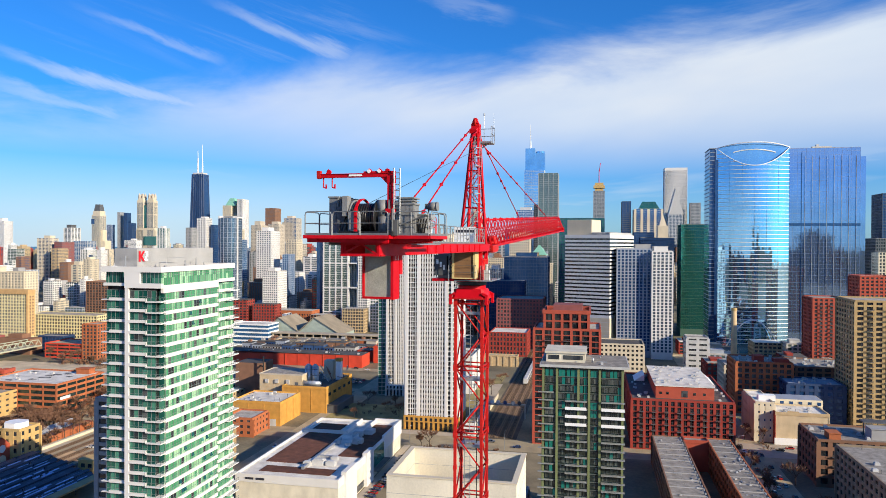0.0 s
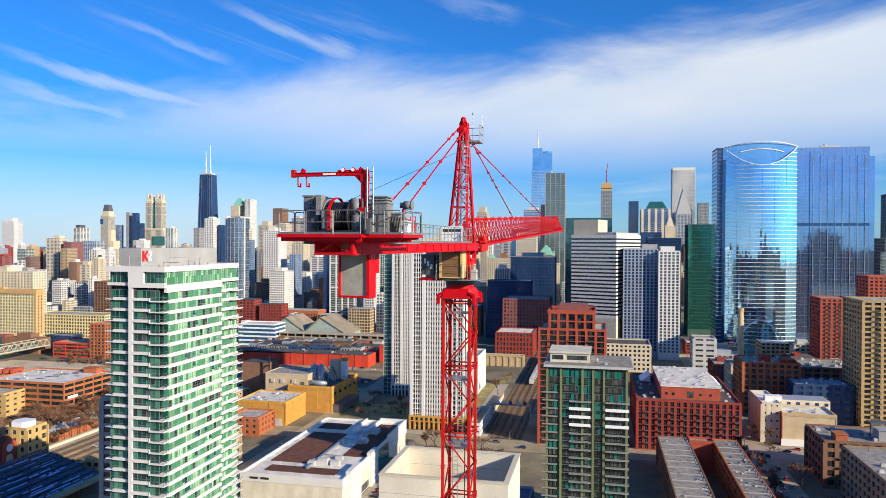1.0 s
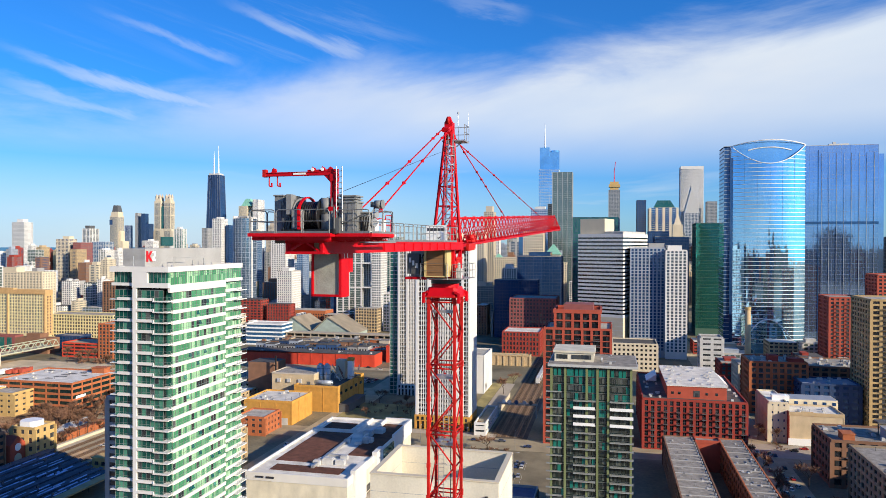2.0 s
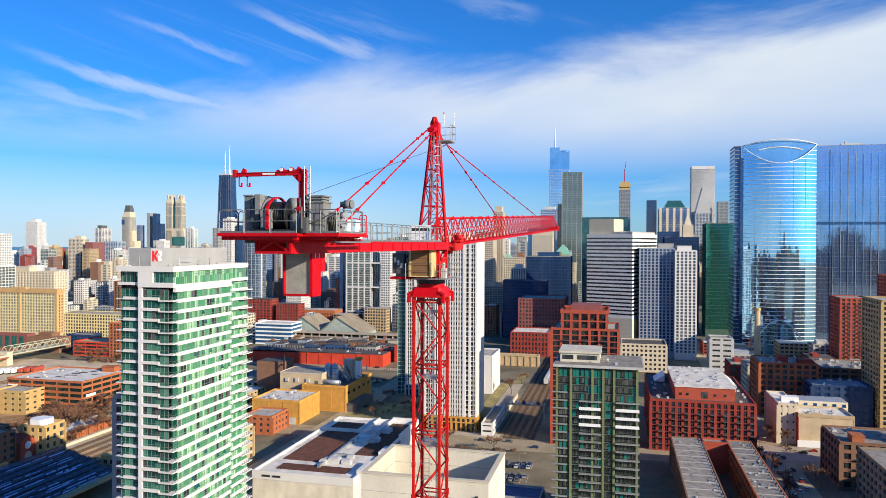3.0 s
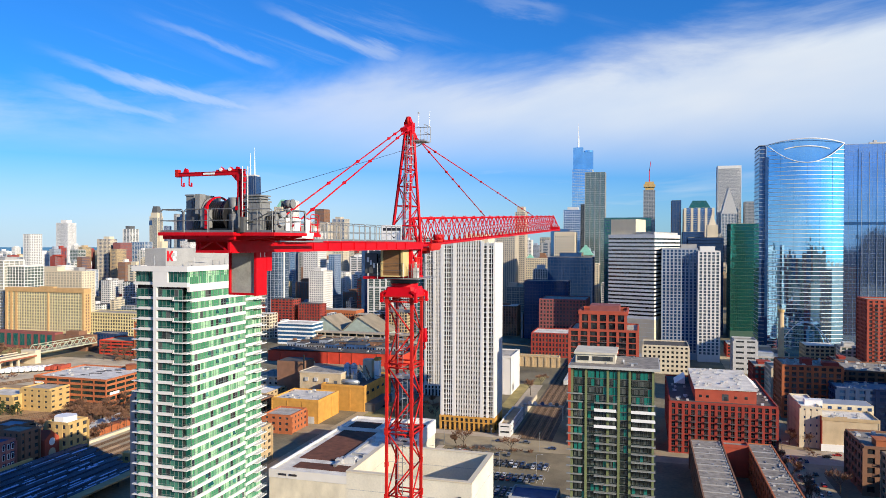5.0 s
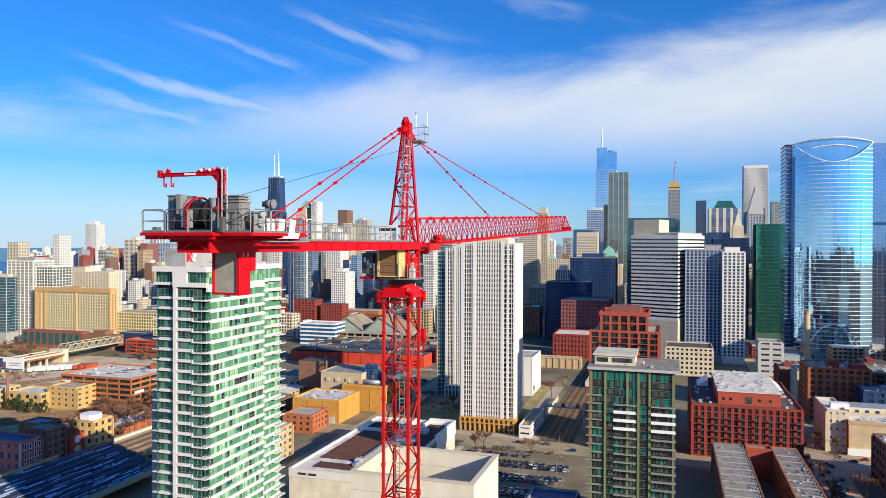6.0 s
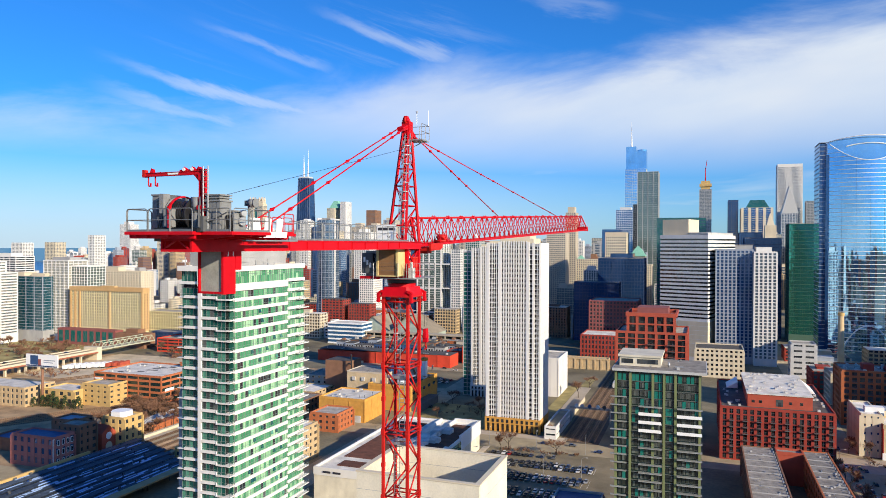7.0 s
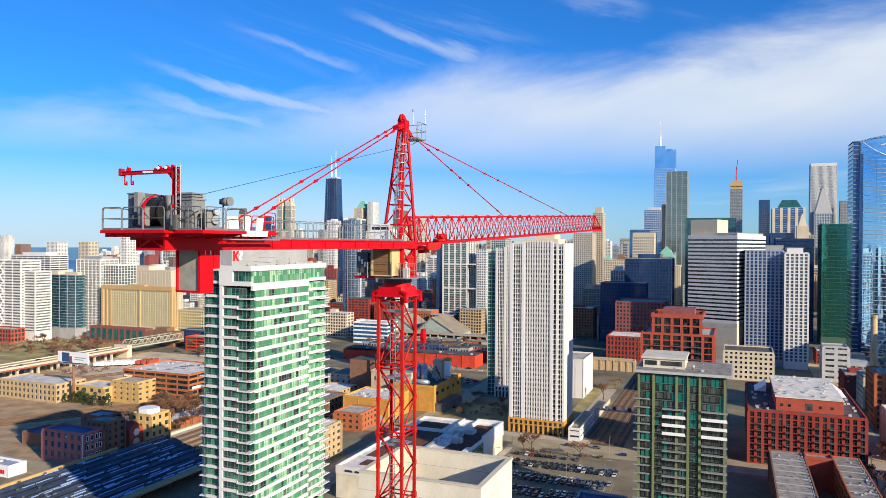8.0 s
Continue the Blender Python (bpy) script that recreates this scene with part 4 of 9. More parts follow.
b = tower("skyscraper", "flat deep-blue mirror glass office tower", 211.5, 284, 860, 48, 217, M_MULL, G_SKYB, 4, 4.5, 0.14, 0.12, 0.1, parapet=0.4)
part("notch", Geo().box(13, 13.6, -0.5, 0.4, 0, 212), G_NAVY, b)
part("louvre_band", Geo().box(-0.4, 73, -0.4, 48.4, 131, 134), G_NAVY, b, "dark louvred plant floor")
for i in range(8):
    part("fin", Geo().box(16.6 + i * 7.4, 16.8 + i * 7.4, -0.7, -0.1, 12, 208), M_LGRAY, b, "pale vertical fin")
part("side_bay", Geo().box(72.6, 79, 3, 44, 0, 207), G_SKYB, b)
part("roof_gantry", Geo().box(26, 46, 8, 12, 217, 219.5).box(30, 33, 8, 12, 219.5, 221.5), M_LGRAY, b)
tower("office_building", "dark glass tower behind the mirror towers", 378, 420, 1100, 40, 182, M_DGRAY, G_NAVY, 4, 4, 0.6, 0.4, 0.3)
tower("office_building", "black stone tower with small windows", 304, 345, 905, 35, 118, M_DGRAY, G_NIGHT, 3.8, 3.2, 1.2, 1.2, 0.3)
tower("office_building", "pale narrow office slab", 312, 322, 885, 20, 102, M_CREAM, G_DARK, 3.8, 3.2, 1.2, 1.2, 0.3)

# ---- the city at the camera's back, mirrored in the glass towers ----
def back_city():
    """Plain office blocks south of the site, two of them tall."""
    rnd = random.Random(77)
    u = -900.0
    while u < 1900.0:
        w, d, h = rnd.uniform(120, 260), rnd.uniform(40, 60), rnd.uniform(74, 112)
        v = rnd.uniform(-980, -760)
        g = Geo().box(0, w, 0, d, 0, h).box(w * 0.2, w * 0.6, d * 0.2, d * 0.8, h, h + 6)
        for k in range(int(h / 8)):
            g.ring(-0.5, w + 0.5, -0.5, d + 0.5, 4 + k * 8, 6 + k * 8, 0.9)
        solo("office_building", g, rnd.choice((M_BROWN, M_DGRAY, M_HULL, M_TAN, M_RED)), "dark office block across the railway yards", "building", u, v)
        u += w + rnd.uniform(-40, 10)
    for k in range(9):
        w, h = rnd.uniform(60, 90), rnd.uniform(80, 110)
        solo("office_building", Geo().box(0, w, 0, 175, 0, h).box(w * 0.2, w * 0.7, 40, 120, h, h + 6), rnd.choice((M_BROWN, M_DGRAY, M_HULL)), "dark office block across the railway yards", "building", -1500 - rnd.uniform(0, 120), -900 + k * 165)
    for u, v, w, h in ((330, -720, 34, 158), (420, -735, 34, 182), (640, -730, 90, 150)):
        solo("office_building", Geo().box(0, w, 0, 34, 0, h).box(w * 0.25, w * 0.75, 8, 26, h, h + 16).tube((w / 2, 17, h + 16), (w / 2, 17, h + 34), 1.2, 0.3, 8), M_DGRAY, "dark tall office tower with a mast", "building", u, v)


back_city()

# ---- north side blocks ----
G_MIDG = glass_mat("mid_grey_glass", (0.11, 0.135, 0.145), 0.15, 0.06, pane_var=0.75, pane_col=(0.48, 0.44, 0.36))
G_DTEAL = glass_mat("deep_teal_glass", (0.012, 0.085, 0.12), 0.3, 0.05, pane_var=0.2)
b = tower("apartment_building", "white braced apartment slab with an exposed frame", -771, -719, 570, 24, 88, M_WHITE, G_MIDG, 3.1, 13, 1.5, 0.4, 0.7, base=9)
for i in range(7):
    z = 10 + i * 11
    for s in (0, 1):
        part("brace", Geo().bar((2 if s else 14, -1.1, z), (14 if s else 2, -1.1, z + 11), 0.9, 0.9), M_SIGNW, b)
        part("brace", Geo().bar((26 if s else 14, -1.1, z), (14 if s else 26, -1.1, z + 11), 0.9, 0.9), M_SIGNW, b)
tower("apartment_building", "white stepped apartment wing with long balconies", -718.4, -702, 574, 20, 76, M_WHITE, G_MIDG, 3.1, 20, 1.5, 0.4, 0.6, base=9)
b = tower("apartment_building", "teal glass apartment block with dark balconies", -738, -676, 604, 34, 72, M_BLUEGRAY, G_DTEAL, 3.1, 12, 0.32, 0.35, 0.5, parapet=0.0)
part("podium", Geo().box(-1, 63, -1, 35, 0, 12), M_GRAY, b, "grey concrete podium")
part("roof_pavilion", Geo().box(2, 30, 4, 20, 72, 76).box(36, 56, 8, 24, 72, 75), M_CREAM, b)
tower("apartment_building", "pale balconied apartment tower", -690, -654, 618, 26, 89, M_WHITE, G_PALEG, 3.1, 6, 0.55, 0.3, 0.7, pent=(0.2, 0.9, 0.2, 0.8, 4, M_GRAY), base=6)
tower("apartment_building", "white apartment wing with blue glazing", -653.5, -631, 622, 26, 83, M_WHITE, G_GRAYT, 3.1, 4, 0.6, 0.35, 0.4, base=6)


def brick_apartments():
    """Yellow-cream apartment block between orange brick ends, on a glazed podium."""
    w, d, h = 99.0, 8.0, 60.0
    b = tower("apartment_building", "yellow cream and orange brick apartment block on a glazed podium", -644, -545, 612, d, h, M_YCREAM, G_MIDG, 3.0, 3.3, 1.15, 1.35, 0.1, base=17)
    for x0, x1 in ((-0.8, 2.0), (5.5, 8.0), (12, 14.5), (54, 55.5), (w - 1.4, w + 0.8)):
        part("brick_pier", Geo().box(x0, x1, -0.9, d + 0.9 if x1 > w else 1.0, 16, h + 1.5), M_OCHREB, b)
    part("brick_cornice", Geo().ring(-0.9, w + 0.9, -1.0, d + 1, h - 2.6, h + 1.6, 1.2), M_OCHREB, b)
    for k in range(13):
        for y in (2.2, 5.8):
            part("side_window", SIDE_WIN, None, b).matrix_basis = pose(w + 0.8, y, 18 + k * 3.0)
    part("raised_gable", Geo().box(44, 62, -1.1, 4, h + 1.6, h + 3.2), M_OCHREB, b)
    pod = part("podium", Geo().box(-6, 74, -12, -1, 0, 17), M_PINK, b)
    for i in range(9):
        part("podium_glass", Geo().box(-4 + i * 8.6, 1.6 + i * 8.6, -12.2, -11.9, 3, 15), G_TEAL, pod)
    part("dark_wing", Geo().box(74.2, 112, -12, 4, 0, 15).box(84, 100, -8, 3, 15, 19), M_BROWN, b, "dark brown low wing")


SIDE_WIN = Geo().box(-0.1, 0.08, -0.7, 0.7, 0, 1.7).mesh("side_window", G_DARK)
M_YCREAM = mat("yellow_cream_brick", (0.68, 0.59, 0.33), 0.85, var=0.14, scale=0.2)
M_OCHREB = mat("orange_tan_brick", (0.57, 0.36, 0.16), 0.85, var=0.16, scale=0.3)
brick_apartments()
tower("low_building", "low red brick arched block", -750, -711, 552, 16, 14, M_REDT, G_DARK, 4.5, 4.5, 1.4, 1.2, 0.3)
tower("apartment_building", "cream stone apartment block with rounded gable", -705, -628, 700, 20, 74, M_CREAM, G_PALEG, 3.1, 4.2, 1.3, 1.8, 0.4, pent=(0.1, 0.5, 0.2, 0.8, 6))
tower("apartment_building", "long yellow stone loft building", -635, -542, 709, 30, 26, M_YCREAM, G_DARK, 3.6, 3.6, 1.3, 1.3, 0.3, roof=M_GRAVEL)
tower("apartment_building", "brown brick balconied apartment block", -583, -547, 745, 26, 62, M_BROWN, G_DARK, 3.1, 4.2, 0.8, 1.6, 0.4)
tower("parking_garage", "orange-red open parking garage", -507, -468, 591, 30, 13, M_REDP, G_NIGHT, 3.2, 12, 1.5, 0.7, 0.3, roof=M_ROAD)
tower("apartment_building", "slim orange brick balconied block", -466, -451, 590, 20, 32, M_ORANGE, G_DARK, 3.1, 4, 1.0, 1.4, 0.4)
tower("office_building", "dark low office beneath the apartments", -540, -512, 620, 16, 15, M_HULL, G_NAVY, 3.6, 4, 0.8, 0.6, 0.3)
tower("apartment_building", "white and grey banded slab", -985, -905, 760, 30, 89, M_WHITE, G_DARK, 3.2, 12, 1.4, 0.6, 0.4, pent=(0.2, 0.8, 0.2, 0.8, 5))
tower("apartment_building", "orange brick and white row with rounded corner", -416, -345, 850, 26, 24, M_ORANGE, G_DARK, 3.4, 3.4, 1.3, 1.5, 0.3, crown=4)
tower("apartment_building", "tall white apartment slab in the distance", -1124, -1087, 1100, 28, 124, M_WHITE, G_DARK, 3.1, 5, 1.3, 1.8, 0.4)
tower("apartment_building", "distant white apartment slab", -1450, -1385, 1200, 28, 109, M_WHITE, G_DARK, 3.1, 5, 1.3, 1.8, 0.4)
tower("apartment_building", "distant cream apartment slab", -1350, -1291, 1200, 28, 110, M_CREAM, G_DARK, 3.1, 5, 1.3, 1.8, 0.4)
tower("apartment_building", "distant brown apartment slab", -1683, -1637, 1300, 28, 103, M_BROWN, G_DARK, 3.1, 5, 1.3, 1.8, 0.4)
tower("apartment_building", "distant pale apartment tower", -2009, -1962, 1500, 30, 128, M_WHITE, G_DARK, 3.1, 5, 1.3, 1.8, 0.4)

# ---- filler: the packed lower city ----
rnd = random.Random(7)
walls = (M_CREAM, M_BEIGE, M_WHITE, M_BROWN, M_TAN, M_GRAY, M_RED, M_BLUEGRAY, M_LGRAY, M_CREAM, M_WHITE)
words = {M_CREAM.name: "cream stone", M_BEIGE.name: "beige concrete", M_WHITE.name: "white concrete", M_BROWN.name: "brown brick", M_TAN.name: "tan brick",
         M_GRAY.name: "grey concrete", M_RED.name: "red brick", M_BLUEGRAY.name: "blue-grey concrete", M_LGRAY.name: "light grey panel"}
for row, (v, us, ue, lo, hi) in enumerate(((980, -1000, -230, 22, 62), (1080, -1250, -150, 35, 85), (1200, -1150, 60, 45, 98), (1360, -1500, 380, 55, 108), (1550, -1700, 480, 60, 122), (1780, -2000, 520, 70, 128), (2050, -2250, 700, 80, 145))):
    u = us
    while u < ue:
        w = rnd.uniform(18, 42)
        top_lo, top_hi = lo, hi
        if u / v < -0.72:             # low lakeside quarter
            top_lo, top_hi = lo * 0.6, min(hi, 97)
        elif u / v < -0.35:
            top_hi = min(hi, 116)
        h = rnd.uniform(top_lo, max(top_lo + 10, top_hi))
        k = rnd.randrange(len(walls))
        gl = rnd.choice((G_DARK, G_DARK, G_NIGHT, G_BLUE, G_GRAYT, G_SLATEB))
        style = rnd.random()
        if style < 0.35:              # punched windows
            band_w, pier_w, bay_w = rnd.uniform(1.0, 1.5), rnd.uniform(1.4, 2.2), rnd.uniform(3.2, 4.2)
        elif style < 0.6:             # strong verticals
            band_w, pier_w, bay_w = 0.45, rnd.uniform(1.6, 2.6), rnd.uniform(3.4, 5.0)
        elif style < 0.8:             # long balconies and bands
            band_w, pier_w, bay_w = rnd.uniform(1.0, 1.5), rnd.uniform(2.0, 4.0), rnd.uniform(9, 14)
        else:                         # mostly glass
            band_w, pier_w, bay_w = 0.6, 0.7, rnd.uniform(4, 6)
        dd = rnd.uniform(18, 32)
        b = tower("high_rise" if h > 60 else "apartment_building", words[walls[k].name] + (" tower with small windows" if h > 60 else " block with small windows"), u, u + w, v + rnd.uniform(-25, 25), dd, h, walls[k], gl,
                  rnd.uniform(3.0, 3.6), bay_w, band_w, pier_w, 0.35, pent=(0.2, rnd.uniform(0.5, 0.9), 0.2, 0.8, rnd.uniform(3, 7)) if rnd.random() < 0.7 else None, parapet=0.8)
        if v < 1300 and rnd.random() < 0.4:
            part("setback", Geo().box(w * 0.1, w * 0.5, 2, dd * 0.7, h, h + rnd.uniform(3, 9)), walls[k], b)
        u += w + rnd.uniform(2, 26)

for v, us, ue, lo, hi in ((735, -520, -385, 14, 34), (790, -530, -350, 18, 50), (845, -340, -130, 20, 50), (905, -800, -450, 15, 52), (950, -880, -320, 20, 62), (760, -1000, -815, 12, 40), (880, -1100, -830, 18, 60),
                         (560, 95, 250, 10, 24), (606, 88, 280, 12, 26), (650, 95, 170, 10, 22), (690, 100, 300, 12, 28), (745, 85, 110, 8, 16)):
    u = us
    while u < ue:
        w = rnd.uniform(14, 34)
        h = rnd.uniform(lo, hi)
        k = rnd.randrange(len(walls))
        tower("apartment_building" if h > 20 else "low_building", words[walls[k].name] + " block with a flat roof", u, min(u + w, ue), v + rnd.uniform(-12, 12), rnd.uniform(16, 30), h, walls[k], rnd.choice((G_DARK, G_NIGHT, G_GRAYT)),
              rnd.uniform(3.1, 3.9), rnd.uniform(3.2, 5), rnd.uniform(1.0, 1.6), rnd.uniform(0.9, 1.8), 0.3, pent=(0.2, rnd.uniform(0.4, 0.8), 0.3, 0.7, rnd.uniform(2, 4)) if rnd.random() < 0.5 else None, parapet=0.0,
              roof=rnd.choice((M_GRAVEL, M_ROOFW, M_ROOFD)))
        u += w + rnd.uniform(2, 12)

# ---- near and middle blocks ----
def balcony_rail(g, x0, x1, y, z, hgt=1.05):
    """Thin balustrade along x at depth y."""
    g.box(x0, x1, y - 0.03, y + 0.03, z + hgt - 0.06, z + hgt)
    n = max(1, int((x1 - x0) / 1.4))
    for i in range(n + 1):
        x = x0 + (x1 - x0) * i / n
        g.box(x - 0.025, x + 0.025, y - 0.025, y + 0.025, z, z + hgt)
    return g


def green_tower():
    """White-banded residential tower with green glass; local x runs south, y east."""
    u0, v0, w, d, top = -132.2, 174.4, 17.4, 40.0, 102.9
    b = thing("apartment_tower", "white residential tower with green glass and balconies", "building", u0, v0)
    fh, n = 2.95, 35
    c0, c1 = 6.7, 7.8               # the tall white pier
    part("core", Geo().box(c0, w - 1.8, 0.55, d, 0, top - 1), G_NIGHT, b)
    part("north_bay", Geo().box(0.3, c0, 1.3, d + 6, 0, top - 1), G_NIGHT, b)
    part("south_bay", Geo().box(w - 1.8, w - 0.25, 2.25, d - 0.05, 0, top - 1), G_NIGHT, b)
    part("white_pier", Geo().box(c0, c1, -0.35, 1.2, 0, top - 4.0), M_WHITE, b)
    west_l = Geo().box(1.3, c0 - 0.02, 0.35, 1.4, 0, 0.75).mesh("floor_slab", M_WHITE)
    west_n = Geo().box(-1.1, 1.3, 0.45, 3.4, 0.1, 0.32).mesh("balcony_slab", M_WHITE)
    west_r = Geo().box(c1, w - 4.4, -0.35, 0.7, 0, 0.75).mesh("floor_slab", M_WHITE)
    south = Geo().box(w - 0.3, w + 0.35, 2.0, 30.0, -0.75, 0.25).mesh("floor_slab", M_WHITE)
    corner = Geo().box(w - 4.4, w + 0.35, -0.5, 0.6, -0.3, 0.0).box(w - 1.8, w + 0.35, 0.6, 2.0, -0.3, 0.0).mesh("balcony_slab", M_WHITE)
    east = Geo().box(w - 0.3, w + 0.5, 30.0, 39.9, 0.55, 1.45).mesh("floor_slab", M_WHITE)
    east_b = Geo().box(w + 0.5, w + 2.0, 34.2, 40.4, 0.6, 0.85).mesh("balcony_slab", M_WHITE)
    rail_c = balcony_rail(Geo(), w - 4.3, w + 0.3, -0.45, 0.0)
    for i in range(3):
        rail_c.box(w + 0.26, w + 0.32, -0.45 + i * 1.2, -0.39 + i * 1.2, 0.0, 1.05)
    rail_c.box(w + 0.26, w + 0.32, -0.45, 2.0, 0.99, 1.05)
    rail_c = rail_c.mesh("balcony_railing", M_SLATE)
    rail_e = Geo().box(w + 1.9, w + 1.96, 34.2, 40.4, 1.8, 1.86)
    for i in range(6):
        rail_e.box(w + 1.9, w + 1.96, 34.2 + i * 1.22, 34.26 + i * 1.22, 0.85, 1.8)
    rail_e = rail_e.mesh("balcony_railing", M_SLATE)
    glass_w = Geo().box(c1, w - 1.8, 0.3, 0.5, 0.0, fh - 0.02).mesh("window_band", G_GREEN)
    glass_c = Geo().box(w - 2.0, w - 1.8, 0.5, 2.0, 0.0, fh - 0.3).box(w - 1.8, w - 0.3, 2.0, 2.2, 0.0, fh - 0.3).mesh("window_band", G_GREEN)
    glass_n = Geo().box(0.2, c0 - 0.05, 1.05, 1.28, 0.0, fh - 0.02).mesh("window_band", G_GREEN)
    # south panes take the paler tone, sunlight put into their colour
    glass_s = Geo().box(w - 0.2, w, 2.1, d - 0.1, 0.2, fh - 0.7).mesh("window_band", G_GREENLIT)
    glass_e = Geo().box(w - 0.15, w + 0.15, 30.1, d - 0.1, 0.2, fh + 0.4).mesh("window_band", G_GREENLIT)
    strip_s = Geo().box(w, w + 0.1, 2.1, 29.9, 0.82, 0.9).box(w, w + 0.1, 2.1, 29.9, fh - 0.84, fh - 0.74)
    for i in range(22):
        y = 2.15 + i * 1.31
        strip_s.box(w, w + 0.1, y - 0.045, y + 0.045, 0.25, fh - 0.74)
    strip_s = strip_s.mesh("window_frame", M_SLATE)
    strip_e = Geo().box(w + 0.15, w + 0.25, 30.1, 39.8, fh - 0.1, fh)
    for i in range(8):
        strip_e.box(w + 0.15, w + 0.25, 30.2 + i * 1.31, 30.29 + i * 1.31, 1.4, fh + 0.5)
    strip_e = strip_e.mesh("window_frame", M_SLATE)
    strip_w = Geo().box(c1, w - 1.8, 0.2, 0.32, fh - 0.14, fh - 0.02).box(c1, w - 4.4, 0.2, 0.32, 1.25, 1.32)
    for i in range(7):
        x = c1 + 0.05 + i * 1.33
        strip_w.box(x - 0.04, x + 0.04, 0.2, 0.32, 0.0, fh - 0.1)
    strip_w = strip_w.mesh("window_frame", M_SLATE)
    strip_n = Geo().box(0.2, c0 - 0.1, 0.95, 1.07, fh - 0.12, fh - 0.02).box(0.2, c0 - 0.1, 0.95, 1.07, 1.2, 1.28)
    for i in range(6):
        x = 0.25 + i * 1.31
        strip_n.box(x - 0.04, x + 0.04, 0.95, 1.07, 0.4, fh - 0.1)
    strip_n = strip_n.mesh("window_frame", M_SLATE)
    opening = Geo().box(w - 0.02, w + 0.06, 0.08, 1.23, 0.3, fh - 0.85).mesh("open_window", G_DARK)
    ajar = Geo().poly([(w + 0.02, 0.1, 0.95), (w + 0.02, 1.2, 0.95), (w + 0.02, 1.2, 2.05), (w + 0.02, 0.1, 2.05), (w + 0.4, 0.1, 1.0), (w + 0.4, 1.2, 1.0)], [(3, 2, 5, 4), (0, 1, 2, 3), (0, 3, 4), (1, 5, 2), (0, 4, 5, 1)]).mesh("open_window", G_GREEN)
    dark_w = Geo().box(0.06, 1.27, 0.24, 0.34, 0.8, fh - 0.16).mesh("open_window", G_DARK)
    rnd = random.Random(3)
    for k in range(1, n):
        z = top - 6.0 - k * fh
        if z < -0.5:
            break
        if z < 24:
            for nm, me in (("floor_slab", west_l), ("floor_slab", west_r), ("floor_slab", south), ("window_band", glass_w), ("window_band", glass_n), ("window_band", glass_s)):
                shared(nm, me, b, 0, 0, z)
            continue
        for nm, me in (("floor_slab", west_l), ("balcony_slab", west_n), ("floor_slab", west_r), ("floor_slab", south), ("balcony_slab", corner), ("floor_slab", east), ("balcony_slab", east_b)):
            shared(nm, me, b, 0, 0, z)
        for me in (glass_w, glass_c, glass_n, glass_s, glass_e):
            shared("window_band", me, b, 0, 0, z)
        if z > 22:
            shared("balcony_railing", rail_c, b, 0, 0, z)
            shared("balcony_railing", rail_e, b, 0, 0, z)
            for me in (strip_s, strip_e, strip_w, strip_n):
                shared("window_frame", me, b, 0, 0, z)
            for i in range(21):
                q = rnd.random()
                if q < 0.17:
                    shared("open_window", opening, b, 0, 2.15 + i * 1.31, z)
                elif q < 0.23:
                    shared("open_window", ajar, b, 0, 2.15 + i * 1.31, z)
            for i in range(5):
                if rnd.random() < 0.2:
                    shared("open_window", dark_w, b, c1 + 0.05 + i * 1.33, 0, z)
    # top storey, cornice and roof
    part("top_band", Geo().box(-0.3, c0, 0.2, 1.4, top - 4.9, top - 4.1).box(c0 - 0.1, w + 0.4, -0.45, 0.6, top - 5.4, top - 4.1), M_WHITE, b)
    part("top_band", Geo().box(w - 0.4, w + 0.4, 0.6, 30, top - 6.7, top - 4.6), M_WHITE, b)
    part("top_band", Geo().box(w - 0.4, w + 0.6, 30.02, 40, top - 5.2, top - 4.2), M_WHITE, b)
    part("top_pier", Geo().box(c0 - 0.1, c0 + 4.6, -0.45, 0.3, top - 4.1, top - 1.0), M_WHITE, b)
    part("cornice", Geo().ring(-0.4, w + 0.45, -0.5, d + 0.3, top - 1.1, top + 0.4, 0.8), M_WHITE, b)
    # top storey likewise: sun-paled glass south, darker tone west
    part("top_glass", Geo().box(w - 0.2, w, 0.4, d - 0.1, top - 4.7, top - 1.0), G_GREENLIT, b)
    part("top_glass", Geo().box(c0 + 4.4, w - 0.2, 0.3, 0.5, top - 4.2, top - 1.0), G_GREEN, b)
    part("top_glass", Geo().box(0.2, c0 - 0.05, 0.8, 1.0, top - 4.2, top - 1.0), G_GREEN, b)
    tm = Geo().box(w, w + 0.1, 0.5, d - 0.2, top - 2.0, top - 1.9)
    for i in range(30):
        tm.box(w + 0.0, w + 0.1, 0.5 + i * 1.31, 0.59 + i * 1.31, top - 4.6, top - 1.1)
    for i in range(5):
        tm.box(c0 + 5 + i * 1.2, c0 + 5.09 + i * 1.2, 0.22, 0.36, top - 4.1, top - 1.1)
        tm.box(0.8 + i * 1.3, 0.89 + i * 1.3, 0.7, 0.82, top - 4.1, top - 1.1)
    part("window_mullions", tm, M_SLATE, b, kind="stuff")
    part("roof", Geo().box(0.2, w - 0.2, 0.2, d - 0.2, top - 0.9, top - 0.3), M_GRAVEL, b)
    pent = part("plant_room", Geo().box(-0.2, 6.8, 5.0, d + 6.0, top - 0.3, top + 5.3), M_GRAY, b, "grey louvred plant room")
    g = Geo()
    for i in range(17):
        g.box(-0.25, 6.85, 4.94, d + 6.05, top + 0.1 + i * 0.3, top + 0.15 + i * 0.3)
    part("louvres", g, M_LGRAY, pent, kind="stuff")
    q = 6.92
